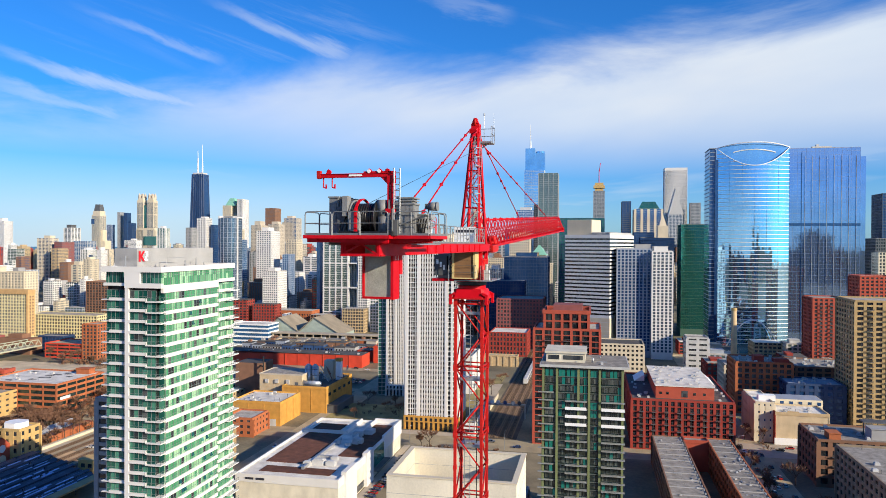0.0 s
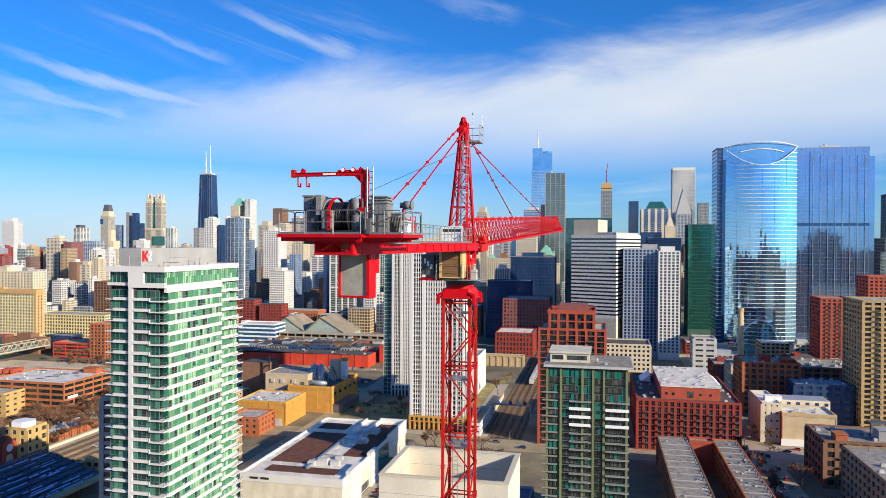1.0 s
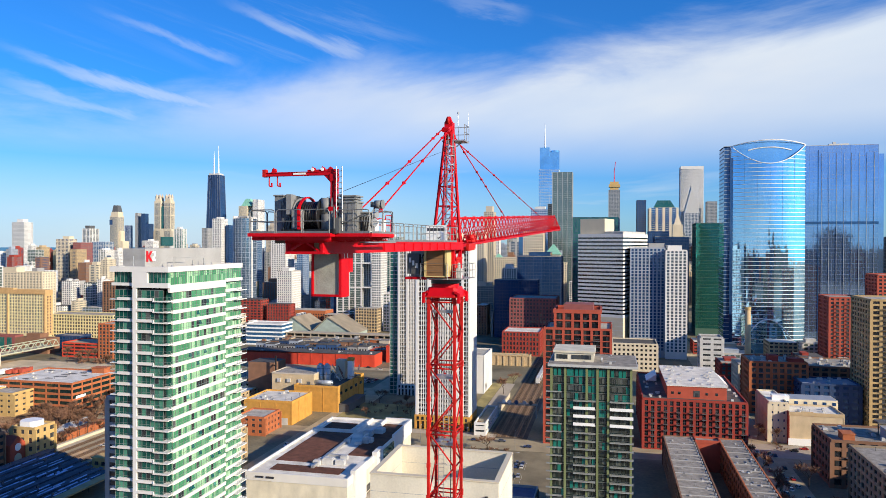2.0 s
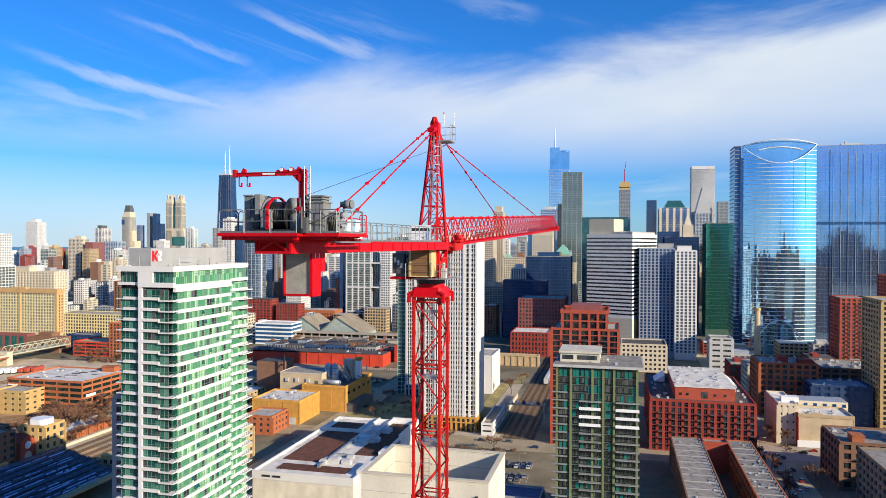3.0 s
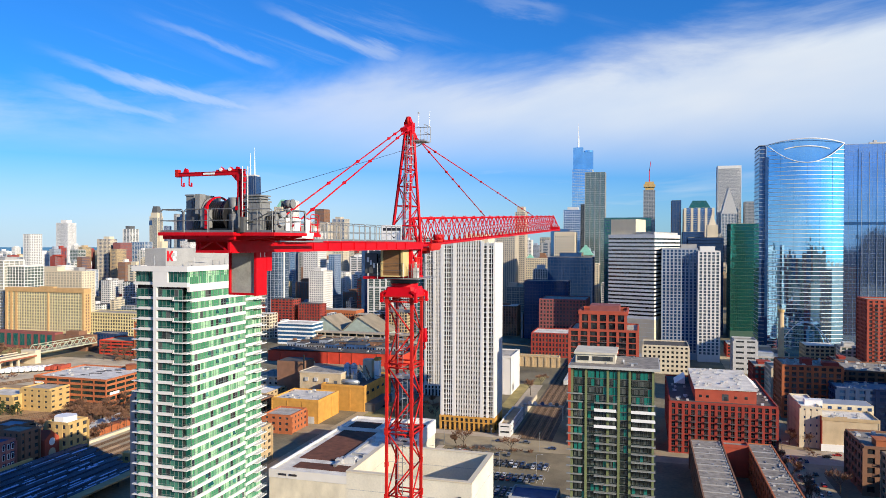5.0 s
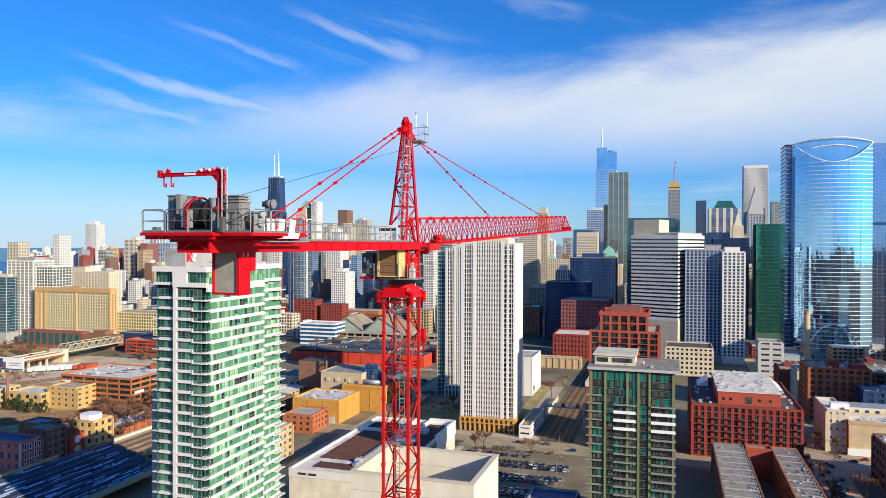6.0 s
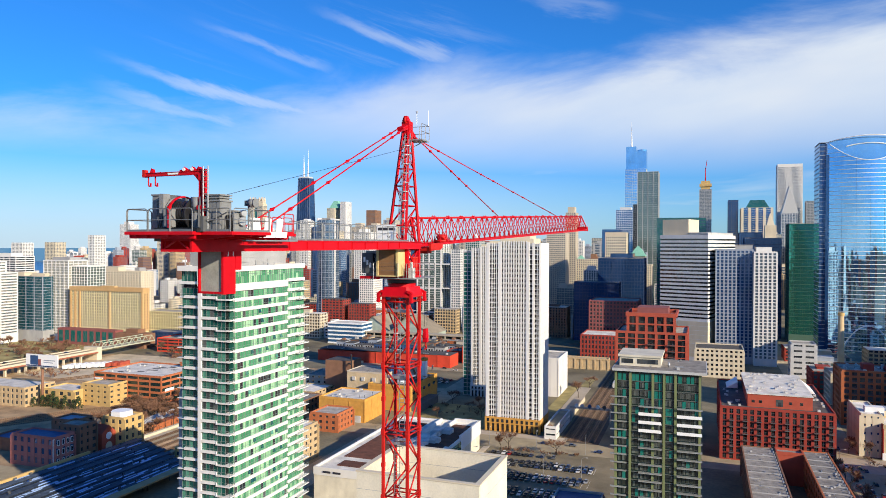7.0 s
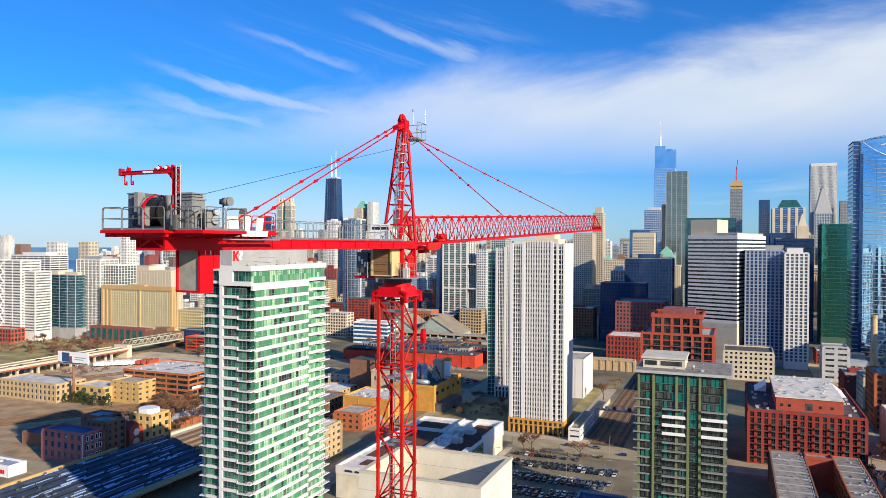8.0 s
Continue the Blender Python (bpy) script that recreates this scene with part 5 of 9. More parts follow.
    part("logo_plate", Geo().box(q, q + 0.1, 5.5, 6.3, top + 1.6, top + 4.6).poly([(q + 0.1, 6.3, top + 2.8), (q + 0.1, 7.4, top + 4.6), (q + 0.1, 8.4, top + 4.6), (q + 0.1, 7.0, top + 3.1), (q + 0.1, 8.4, top + 1.6), (q + 0.1, 7.4, top + 1.6), (q + 0.1, 6.3, top + 3.4)], [(0, 5, 4, 3, 2, 1, 6)]), M_LOGO, pent, "red logo plate")
    part("logo_plate", Geo().box(q, q + 0.08, 8.0, 9.7, top + 1.7, top + 2.3).box(q, q + 0.085, 8.9, 9.8, top + 3.0, top + 4.5).box(q, q + 0.08, 8.2, 9.0, top + 4.0, top + 4.6).box(q, q + 0.09, 8.3, 9.2, top + 2.3, top + 3.0), M_SIGNW, pent, "white logo plate")
    for x, y, h in ((1.2, 1.0, 3.2), (6.0, 1.0, 3.6), (12.5, 5.0, 1.2), (13.4, 8.0, 0.9), (12.4, 20.0, 2.0), (14.5, 27.0, 1.4), (9.5, 31.0, 2.4)):
        part("roof_vent", Geo().tube((x, y, top - 0.3), (x, y, top - 0.3 + h), 0.14).box(x - 0.22, x + 0.22, y - 0.22, y + 0.22, top - 0.3, top + 0.5), M_STEEL, b)
    part("davit_arm", Geo().tube((10.0, 14, top - 0.3), (10.0, 14, top + 2.6), 0.09, None, 6).bar((10.0, 14, top + 2.5), (11.0, 22, top + 2.5), 0.12, 0.12), M_STEEL, b)
    return b


M_SLATE = mat("grey_green_frame_metal", (0.16, 0.20, 0.19), 0.5, var=0.1)
green_tower()


def teal_block():
    """Sage-green framed apartment block with teal glass and balconies."""
    u0, v0, w, d, h, fh = -19.2, 274.5, 32.0, 28.0, 68.4, 3.22
    b = thing("apartment_block", "sage green concrete apartment block with teal glass and balconies", "building", u0, v0)
    b.scale = (0.937, 0.937, 0.937)
    part("core", Geo().box(0, w, 0.6, d, 0, h - 0.6), G_TEALD, b)
    pm = Geo().box(-0.45, 0.45, -0.15, 0.9, 0, h - 1).mesh("pier", M_SAGE)
    for x in (0.4, 5.9, 14.4, 18.6, 22.8, 31.6):
        shared("pier", pm, b, x, 0, 0)
    for y in (9, 18, 27):
        shared("pier", pm, b, 0.2, y, 0, 90)
        shared("pier", pm, b, w - 0.2, y, 0, 90)
    win = Geo().box(-0.62, 0.62, 0.42, 0.62, 0.75, 2.75).mesh("window", G_GRAYD)
    fr = Geo().ring(-0.68, 0.68, 0.3, 0.6, 0.7, 2.8, 0.05)
    fr = Geo().box(-0.7, -0.63, 0.36, 0.6, 0.7, 2.8).box(0.63, 0.7, 0.36, 0.6, 0.7, 2.8).box(-0.03, 0.03, 0.36, 0.6, 0.7, 2.8).box(-0.63, 0.63, 0.36, 0.6, 2.73, 2.8).mesh("window_frame", M_DGRAY)
    tealp = Geo().box(-0.62, 0.62, 0.40, 0.6, 0.1, 2.9).mesh("window", G_TEALB)
    slab = Geo().box(-0.2, w + 0.2, 0.3, d + 0.1, -0.12, 0.16).mesh("floor_slab", M_SAGEG)
    b1 = Geo().box(9.2, 17.9, -1.5, 0.4, 0, 0.3).mesh("balcony_slab", M_SLAB)
    b2 = Geo().box(23.4, 32.6, -1.5, 0.4, 0, 0.3).mesh("balcony_slab", M_SLAB)
    b0 = Geo().box(-1.6, 4.6, -0.9, 0.4, 0, 0.28).mesh("balcony_slab", M_SLAB)
    r1 = balcony_rail(Geo(), 9.2, 17.9, -1.45, 0.3).mesh("balcony_railing", M_DGRAY)
    r2 = balcony_rail(Geo(), 23.4, 32.6, -1.45, 0.3).mesh("balcony_railing", M_DGRAY)
    w1 = Geo().box(9.2, 17.6, -1.56, -1.44, 0.05, 1.25).mesh("balcony_front", M_SIGNW)
    w2 = Geo().box(23.4, 32.4, -1.56, -1.44, 0.05, 1.25).mesh("balcony_front", M_SIGNW)
    rnd = random.Random(11)
    nf = int(h / fh)
    for k in range(nf):
        z = h - 1.2 - (k + 1) * fh
        if z < 0:
            break
        shared("floor_slab", slab, b, 0, 0, z)
        if k > 1:
            shared("balcony_slab", b0, b, 0, 0, z)
        if k > 2:
            for bs, rl, wf in ((b1, r1, w1), (b2, r2, w2)):
                shared("balcony_slab", bs, b, 0, 0, z)
                if k in (4, 5, 6):
                    shared("balcony_front", wf, b, 0, 0, z)
                else:
                    shared("balcony_railing", rl, b, 0, 0, z)
        for x in (1.9, 3.6, 5.0, 7.2, 8.5, 10.4, 12.0, 13.3, 15.6, 17.2, 19.8, 21.2, 24.4, 25.9, 27.4, 28.9, 30.4):
            q = rnd.random()
            teal = q < (0.8 if k == 0 else 0.3 if k in (2, 4) else 0.12)
            shared("window", tealp if teal else win, b, x, 0, z)
            if not teal and k < 9:
                shared("window_frame", fr, b, x, 0, z)
    part("roof_slab", Geo().box(-1.0, w + 2.2, -1.2, d + 0.8, h - 0.5, h + 0.5), M_LGRAY, b, "pale overhanging roof slab")
    part("roof", Geo().box(-0.6, w + 1.8, -0.8, d + 0.4, h + 0.5, h + 0.56), M_ROOFG, b)
    part("plant_room", Geo().box(1.2, 17, 6, 24, h + 0.5, h + 4.2).box(0.6, 17.6, 5.4, 24.6, h + 4.2, h + 5.0), M_SHELL, b, "cream rooftop plant room")
    part("plant_window", Geo().box(2.0, 6.5, 5.9, 6.05, h + 1.6, h + 3.4).box(8, 16, 5.9, 6.05, h + 1.6, h + 3.4), G_DARK, b)
    rooftop_units(b, w, d, h + 0.5, 9, 5, 1.3)
    part("vent", Geo().tube((20, 8, h + 0.5), (20, 8, h + 2.4), 0.5), M_STEEL, b, smooth=True)
    # low podium in front
    part("podium", Geo().box(-9, 10, -9, -0.2, 0, 12), M_SIGNW, b)
    part("podium_window", Geo().box(-8, 9, -9.1, -8.95, 8, 11), G_TEALB, b)


G_GRAYD = glass_mat("smoky_grey_glass", (0.035, 0.045, 0.042), 0.2, 0.06, panes=(0.7, 0.7, 3.0), pane_var=0.55, pane_col=(0.24, 0.27, 0.24))
M_SAGEG = mat("grey_slab_edge", (0.10, 0.11, 0.10), 0.8, var=0.1)
M_SLAB = mat("grey_balcony_concrete", (0.27, 0.28, 0.27), 0.85, var=0.15)
G_TEALD = glass_mat("dark_teal_glass", (0.008, 0.03, 0.03), 0.15, 0.06, pane_var=0.25, pane_col=(0.05, 0.06, 0.06))
G_TEALB = glass_mat("bright_teal_glass", (0.015, 0.22, 0.18), 0.25, 0.08, pane_var=0.4, pane_col=(0.05, 0.2, 0.18))
teal_block()


def white_tower(label, u0, v0, w, d, h, base_mat, full=True):
    """White ribbed residential tower: wide balcony bays at the sides, a field of narrow windows between pilasters."""
    b = thing("residential_tower", label, "building", u0, v0)
    s = w / 32.0
    fh, nf = 2.87, int((h - 9) / 2.87)
    part("core", Geo().box(0.3, w, 0.5, d, 0, h - 2), G_NIGHT, b)
    part("south_wall", Geo().box(w - 0.4, w + 0.5, -0.2, d, 8.2, h), M_WHITE, b)
    part("north_wall", Geo().box(-0.4, 0.5, -0.1, d, 8.2, h - 3), M_WHITE, b)
    wide = Geo().box(0.4, 7.3 * s, 0.2, 0.6, 0, 0.55).box(26.0 * s, w - 0.4, 0.2, 0.6, 0, 0.55).mesh("floor_band", M_WHITE)
    field = Geo().box(8.8 * s, 24.2 * s, 0.22, 0.6, 0, 1.15).mesh("spandrel", M_SPAND)
    sill = Geo().box(0.6, 7.0 * s, -0.1, 0.3, 0, 0.12).box(26.2 * s, w - 0.6, -0.1, 0.3, 0, 0.12).mesh("balcony_edge", M_LGRAY)
    joint = Geo().box(w + 0.5, w + 0.56, 0.2, d - 0.5, 0, 0.1).mesh("slab_line", M_LGRAY)
    for k in range(nf):
        shared("floor_band", wide, b, 0, 0, 9 + k * fh)
        shared("spandrel", field, b, 0, 0, 9 + k * fh)
        shared("balcony_edge", sill, b, 0, 0, 10.1 + k * fh)
        if full:
            shared("slab_line", joint, b, 0, 0, 9 + k * fh)
    for x0, x1, o in ((0.0, 1.9, 0.35), (3.1, 3.5, 0.2), (4.5, 4.75, 0.1), (5.9, 6.3, 0.2), (7.1, 8.9, 0.55), (24.1, 25.9, 0.55), (27.5, 28.9, 0.4), (30.2, 30.5, 0.15), (31.4, 32.3, 0.4)):
        part("pier", Geo().box(x0 * s, x1 * s, -o, 0.5, 8.2, h + (0.6 if o > 0.5 else 0.2)), M_WHITE, b)
    rib = Geo().box(-0.36, 0.36, -0.35, 0.5, 8.2, h + 1.2).mesh("rib", M_WHITE)
    for i in range(11):
        shared("rib", rib, b, (9.0 + i * 1.5) * s, 0, 0)
    part("base_storey", Geo().box(-0.6, w + 0.7, -0.7, d, 4.6, 8.3), base_mat, b, "tan brick base")
    pm = Geo().box(-0.55, 0.55, -0.65, 0.6, 0, 4.7).mesh("base_pier", base_mat)
    for i in range(12):
        shared("base_pier", pm, b, i * w / 11, 0, 0)
    for i in range(4):
        shared("base_pier", pm, b, w, 0.5 + i * d / 3.2, 0)
    for i in range(11):
        part("upper_opening", Geo().box((i + 0.25) * w / 11, (i + 0.75) * w / 11, -0.74, -0.6, 5.3, 7.2), G_NIGHT, b)
    part("crown", Geo().box(8 * s, w - 4, 1.0, d - 3, h - 2, h + 2.6).box(w * 0.45, w * 0.8, 3, d - 5, h + 2.6, h + 5.2), M_CREAM, b)
    part("crown_step", Geo().box(0.2, 8.6 * s, 0.6, d - 2, h - 3, h - 0.4).box(w - 8, w + 0.3, 0.6, d - 2, h - 3, h - 0.5), M_WHITE, b)
    part("roof", Geo().box(0.5, w - 0.5, 1.2, d - 1, h - 2.0, h - 1.6), M_GRAVEL, b)


M_SPAND = mat("pale_beige_spandrel", (0.60, 0.53, 0.45), 0.8, var=0.1, scale=0.3)
white_tower("white ribbed residential tower with a tan brick base", -109.0, 412.5, 32.0, 23.0, 110.5, M_OCHRE)
white_tower("matching white ribbed residential tower in the shade", -146.0, 500.0, 28.0, 23.0, 107.0, M_WHITE, False)
tower("apartment_tower", "grey-green glass flank of the white tower", -152.5, -146.6, 502, 22, 104, M_LGRAY, G_TEAL, 2.9, 3, 0.4, 0.4, 0.2)
tower("office_building", "plain white windowless hall beside the tracks", -108, -86, 518, 36, 27, M_WHITE, M_WHITE, 27, 5, 0.0, 0.5, 0.15, roof=M_GRAVEL)
tower("ramp_building", "low white ramped parking deck", -72, -66, 405, 44, 6.5, M_WHITE, G_DARK, 4, 6, 2.2, 0.8, 0.3, roof=M_ROAD)


M_STONEB = mat("grey_brown_cast_stone", (0.27, 0.21, 0.145), 0.85, var=0.18, scale=0.3)


def framed_block(name, label, u0, u1, v0, d, h, wall, bays, fh, pier, band, glass=None, balcony=False, roof=None, pent=None):
    """Brick frame with recessed windows, each pane its own piece on the west face, and balconies where it has them."""
    b = tower(name, label, u0, u1, v0, d, h, wall, glass or G_DARK, fh, (u1 - u0) / bays, band, pier, 0.35, split=v0 < 440, roof=roof, pent=pent, parapet=0.9)
    w = u1 - u0
    nf = int(round(h / fh))
    step = h / nf
    pw = w / bays
    fm = Geo().box(-0.05, 0.05, -0.12, 0.05, band, step).box(-pw / 2 + pier / 2, pw / 2 - pier / 2, -0.1, 0.02, (band + step) / 2 - 0.04, (band + step) / 2 + 0.04).mesh("window_frame", M_DGRAY)
    bal = Geo().box(-pw * 0.38, pw * 0.38, -1.7, -0.3, band - 0.25, band - 0.05).box(-pw * 0.38, pw * 0.38, -1.7, -1.64, band + 0.9, band + 1.0)
    for i in range(4):
        x = -pw * 0.38 + pw * 0.76 * i / 3
        bal.box(x - 0.03, x + 0.03, -1.66, -1.6, band - 0.2, band + 0.95)
    bal = bal.mesh("balcony", M_DGRAY)
    for i in range(bays):
        for k in range(nf):
            if 399 < v0 < 429:
                shared("window_frame", fm, b, (i + 0.5) * pw, 0, k * step)
            if balcony and i % 2 == 1 and 0 < k < nf - 1:
                shared("balcony", bal, b, (i + 0.5) * pw, 0, k * step)
    return b


b = framed_block("loft_building", "dark red brick loft block with iron balconies", 20.5, 72.5, 400.0, 78, 26.5, M_RED, 16, 3.4, 1.45, 0.6, G_NIGHT, True, M_ROOFD)
part("penthouse", Geo().box(12.8, 43, 6, 70, 26.6, 33.2), M_REDT, b, "red brick penthouse")
part("penthouse_roof", Geo().box(12.4, 43.4, 5.6, 70.4, 33.2, 33.6), M_ROOFW, b, "white membrane roof")
for x in (15.5, 19, 33, 38):
    part("penthouse_window", Geo().box(x - 0.7, x + 0.7, 5.93, 6.05, 28.8, 30.2), G_NIGHT, b)
part("penthouse_door", Geo().box(26.2, 29.4, 5.9, 6.05, 27.6, 31.0), G_DARK, b)
part("sloping_skylight", Geo().poly([(4, 52, 27), (10, 52, 27), (10, 70, 27), (4, 70, 27), (10, 52, 31), (10, 70, 31)], [(0, 1, 4), (2, 3, 5), (0, 4, 5, 3), (1, 2, 5, 4)]), M_SIGNW, b)
part("sloping_skylight", Geo().poly([(45, 50, 27), (50, 50, 27), (50, 72, 27), (45, 72, 27), (45, 50, 31), (45, 72, 31)], [(0, 1, 4), (2, 3, 5), (1, 2, 5, 4), (0, 4, 5, 3)]), M_SIGNW, b)
rr = random.Random(21)
um = Geo().box(-0.7, 0.7, -0.6, 0.6, 0, 0.9).mesh("rooftop_unit", M_LGRAY)
for i in range(34):
    shared("rooftop_unit", um, b, rr.uniform(14, 42), rr.uniform(10, 68), 33.55, rr.choice((0, 90)))
for i in range(22):
    shared("rooftop_unit", um, b, rr.choice((rr.uniform(2, 10), rr.uniform(45, 50))), rr.uniform(4, 48), 26.6, rr.choice((0, 90)))

b = framed_block("apartment_block", "red-framed apartment block with stepped top", -32, 3.5, 398, 34, 63, M_REDT, 7, 3.15, 1.35, 0.5, G_NIGHT, True)
part("upper_storey", Geo().box(5, 30, 2, 30, 63, 72.5), G_NIGHT, b)
pm = Geo().box(-0.7, 0.7, -0.4, 0.5, 0, 9.5).mesh("upper_pier", M_REDT)
for i in range(6):
    shared("upper_pier", pm, b, 5.6 + i * 4.75, 2, 63)
part("upper_cornice", Geo().ring(4.4, 30.6, 1.4, 30.6, 71.6, 73.6, 1.0).box(4.6, 30.4, 1.5, 2.1, 67.2, 68.0), M_REDT, b)
part("plant_room", Geo().box(10, 26, 8, 24, 72.4, 76), M_PINK, b)
tower("warehouse", "pinkish brick warehouse in shade", -100, -52, 765, 50, 50.5, M_PINK, G_DARK, 3.9, 3.4, 1.5, 1.5, 0.3)
tower("warehouse", "small red brick warehouse beside the tracks", -98.5, -63, 700, 40, 22.5, M_RED, G_DARK, 4.2, 3.2, 1.5, 1.5, 0.3, roof=M_ROOFW)
tower("retaining_wall_block", "cream stone embankment blocks", -112, -66, 642, 8, 9, M_TAN, M_TAN, 12, 6, 0, 1.5, 0.5, split=True)
tower("low_office", "pale concrete parking block with square openings", 6, 43, 640, 34, 23, M_CREAM, G_NIGHT, 3.8, 3.6, 1.9, 1.8, 0.3, roof=M_ROOFD)
tower("substation", "pale metal clad utility block", 81, 98.5, 660, 20, 28, M_LGRAY, G_DARK, 5, 7, 3.0, 2.4, 0.2)
c = solo("chimney", Geo().tube((0, 0, 0), (0, 0, 65.4), 2.5, 1.7, 20), M_TAN, "tall tan brick chimney", "chimney", 96.4, 534, smooth=True)
part("rim", Geo().tube((0, 0, 64), (0, 0, 65.8), 2.0, 2.0, 20), M_YELLOW, c)
M_PALEYEL = mat("pale_yellow_painted_brick", (0.66, 0.58, 0.42), 0.8, var=0.14, scale=0.2, streak=0.5)
M_TANW = mat("bare_tan_party_wall", (0.52, 0.41, 0.26), 0.85, var=0.22, scale=0.22, fine=6, streak=0.4)
b = framed_block("loft_building", "orange brick loft block in half shade", 92, 126, 500, 30, 33, M_ORANGE, 8, 3.6, 1.6, 1.3, G_DARK, True)
rooftop_units(b, 34, 30, 33, 26, 71, 2.0)
part("roof_house", Geo().box(12, 18, 6, 14, 33, 37).box(24, 33, 4, 12, 33, 35.5), M_RED, b)
b = framed_block("loft_building", "brown brick loft block with flat roofs", 128, 172, 520, 40, 28, M_BROWN, 8, 3.6, 1.6, 1.3, G_DARK)
rooftop_units(b, 44, 40, 28, 30, 72, 2.2)
b = framed_block("warehouse", "dark blue painted warehouse in shade", 118, 150, 478, 24, 24, M_HULL, 6, 4, 2.2, 1.8, G_NAVY, False, M_BLUEGRAY)
rooftop_units(b, 32, 24, 24, 16, 73, 2.0)
b = framed_block("warehouse", "pale cream low warehouse with tall windows", 89.5, 98.5, 430, 34, 21.5, M_PALEYEL, 3, 4.6, 2.2, 3.0, G_NAVY, False, M_ROOFW)
part("rear_wing", Geo().box(9.4, 40, 19, 34, 0, 20.5), M_PALEYEL, b)
part("rear_roof", Geo().box(9.8, 39.6, 19.4, 33.6, 20.5, 20.56), M_BLUEGRAY, b, "blue-grey membrane roof")
part("roof_house", Geo().box(3, 12, 8, 13, 21.5, 24.4), M_SIGNW, b)
for x in (13, 18, 23, 28, 33, 38):
    part("rear_window", Geo().box(x - 1, x + 1, 18.9, 19.05, 17.6, 19.4), G_NAVY, b)
b = tower("warehouse", "tan building with a blank sunlit wall", 98.8, 126, 426, 22, 17, M_TANW, M_TANW, 17, 30, 0, 0.6, 0.12, roof=M_ROOFW)
part("brick_top", Geo().box(-0.3, 27.5, -0.3, 0.1, 16.2, 17.9).box(6, 12, -0.32, 0.1, 17.9, 18.6), M_TAN, b, "tan brick wall top")
part("brick_flank", Geo().box(-0.34, 0.1, -0.2, 22, 0, 18), M_RED, b)
rooftop_units(b, 27, 22, 17, 8, 61, 1.6)
part("ground_storey", Geo().box(-0.6, 26, -0.8, 0.1, 0, 3.6), M_SIGNW, b)
framed_block("apartment_tower", "tan brick apartment tower with stacked windows", 153, 194, 470, 34, 76.5, M_UMBER, 8, 3.1, 1.7, 1.15, G_NIGHT, True)
framed_block("apartment_block", "red brick apartment block with balconies", 177, 200, 640, 30, 66, M_REDT, 6, 3.1, 1.6, 1.2, G_DARK, True)
tower("apartment_block", "red brick tower behind", 232, 262, 700, 30, 82, M_REDT, G_DARK, 3.2, 4, 1.3, 1.5, 0.3)
b = framed_block("warehouse", "brown brick warehouse with a pale cluttered roof", 100.5, 149, 355, 30, 21, M_BROWN, 10, 4.2, 1.9, 1.6, G_NIGHT, True, M_ROOFG)
rooftop_units(b, 48, 30, 21, 20, 74, 2.0)
part("roof_house", Geo().box(5, 10, 2, 9, 21, 24).box(4.7, 10.3, 1.7, 9.3, 24, 24.4), M_ORANGE, b, "orange brick roof hut")
part("plant_house", Geo().box(24, 36, 6, 14, 21, 26).box(23.6, 36.4, 5.6, 14.4, 26, 26.3), M_GRAY, b, "grey corrugated plant house")
g = Geo().box(23, 38, 13, 19, 27.2, 27.8)
for x in (24, 30, 37):
    g.tube((x, 16, 21), (x, 16, 27.2), 0.25, None, 6)
part("water_tank_frame", g, M_DGRAY, b)
b = framed_block("apartment_block", "beige and brown apartment block with bay balconies", 100, 141, 268, 60, 26, M_STONEB, 9, 3.2, 1.8, 1.3, G_NIGHT, True, M_ROOFG)
rooftop_units(b, 41, 60, 25.9, 14, 9, 2.0)


def long_block(label, u0, u1, v0, v1, h, wall):
    w, d = u1 - u0, v1 - v0
    b = tower("rowhouse_block", label, u0, u1, v0, d, h, wall, G_NIGHT, 3.6, 5, 1.4, 1.6, 0.3, roof=M_ROOFG, parapet=0.5)
    g = Geo()
    for i in range(1, int(d / 9)):
        g.box(0.2, w - 0.2, i * 9 - 0.15, i * 9 + 0.15, h, h + 0.4)
    part("party_walls", g, M_GRAY, b, kind="stuff")
    rooftop_units(b, w, d, h, 60, int(u0), 0.9)
    cond = Geo().tube((0, 0, 0), (0, 0, 0.75), 0.42, None, 10).tube((0, 0, 0.75), (0, 0, 0.8), 0.3, None, 10).mesh("condenser", M_STEEL)
    for i in range(int(d / 4.5)):
        shared("condenser", cond, b, w - 1.0, 2 + i * 4.5, h + 0.1)
    return b


long_block("long flat-roofed brick row block with gravel roof", 29.2, 43.0, 215, 373, 14.3, M_BROWN)
long_block("second long flat-roofed brick row block", 55.0, 65.5, 215, 373, 14.3, M_ORANGE)
tower("link_block", "red brick link with an arched gate", 43.4, 54.6, 366, 7, 14.2, M_REDT, M_REDT, 14, 12, 0, 0.5, 0.1)
tower("low_shed", "blue-roofed low shed beside the apartments", -44, -26, 283, 14, 9, M_GRAY, G_NAVY, 4, 5, 1.4, 1.2, 0.2, roof=M_BLUEP)

# out-of-view block, added only to cast shade on the streets and blocks here
tower("apartment_block", "unseen brown brick block added to shade the streets beside the rows", 152, 190, 225, 134, 25, M_BROWN, G_DARK, 3.3, 4.5, 1.4, 1.9, 0.3)

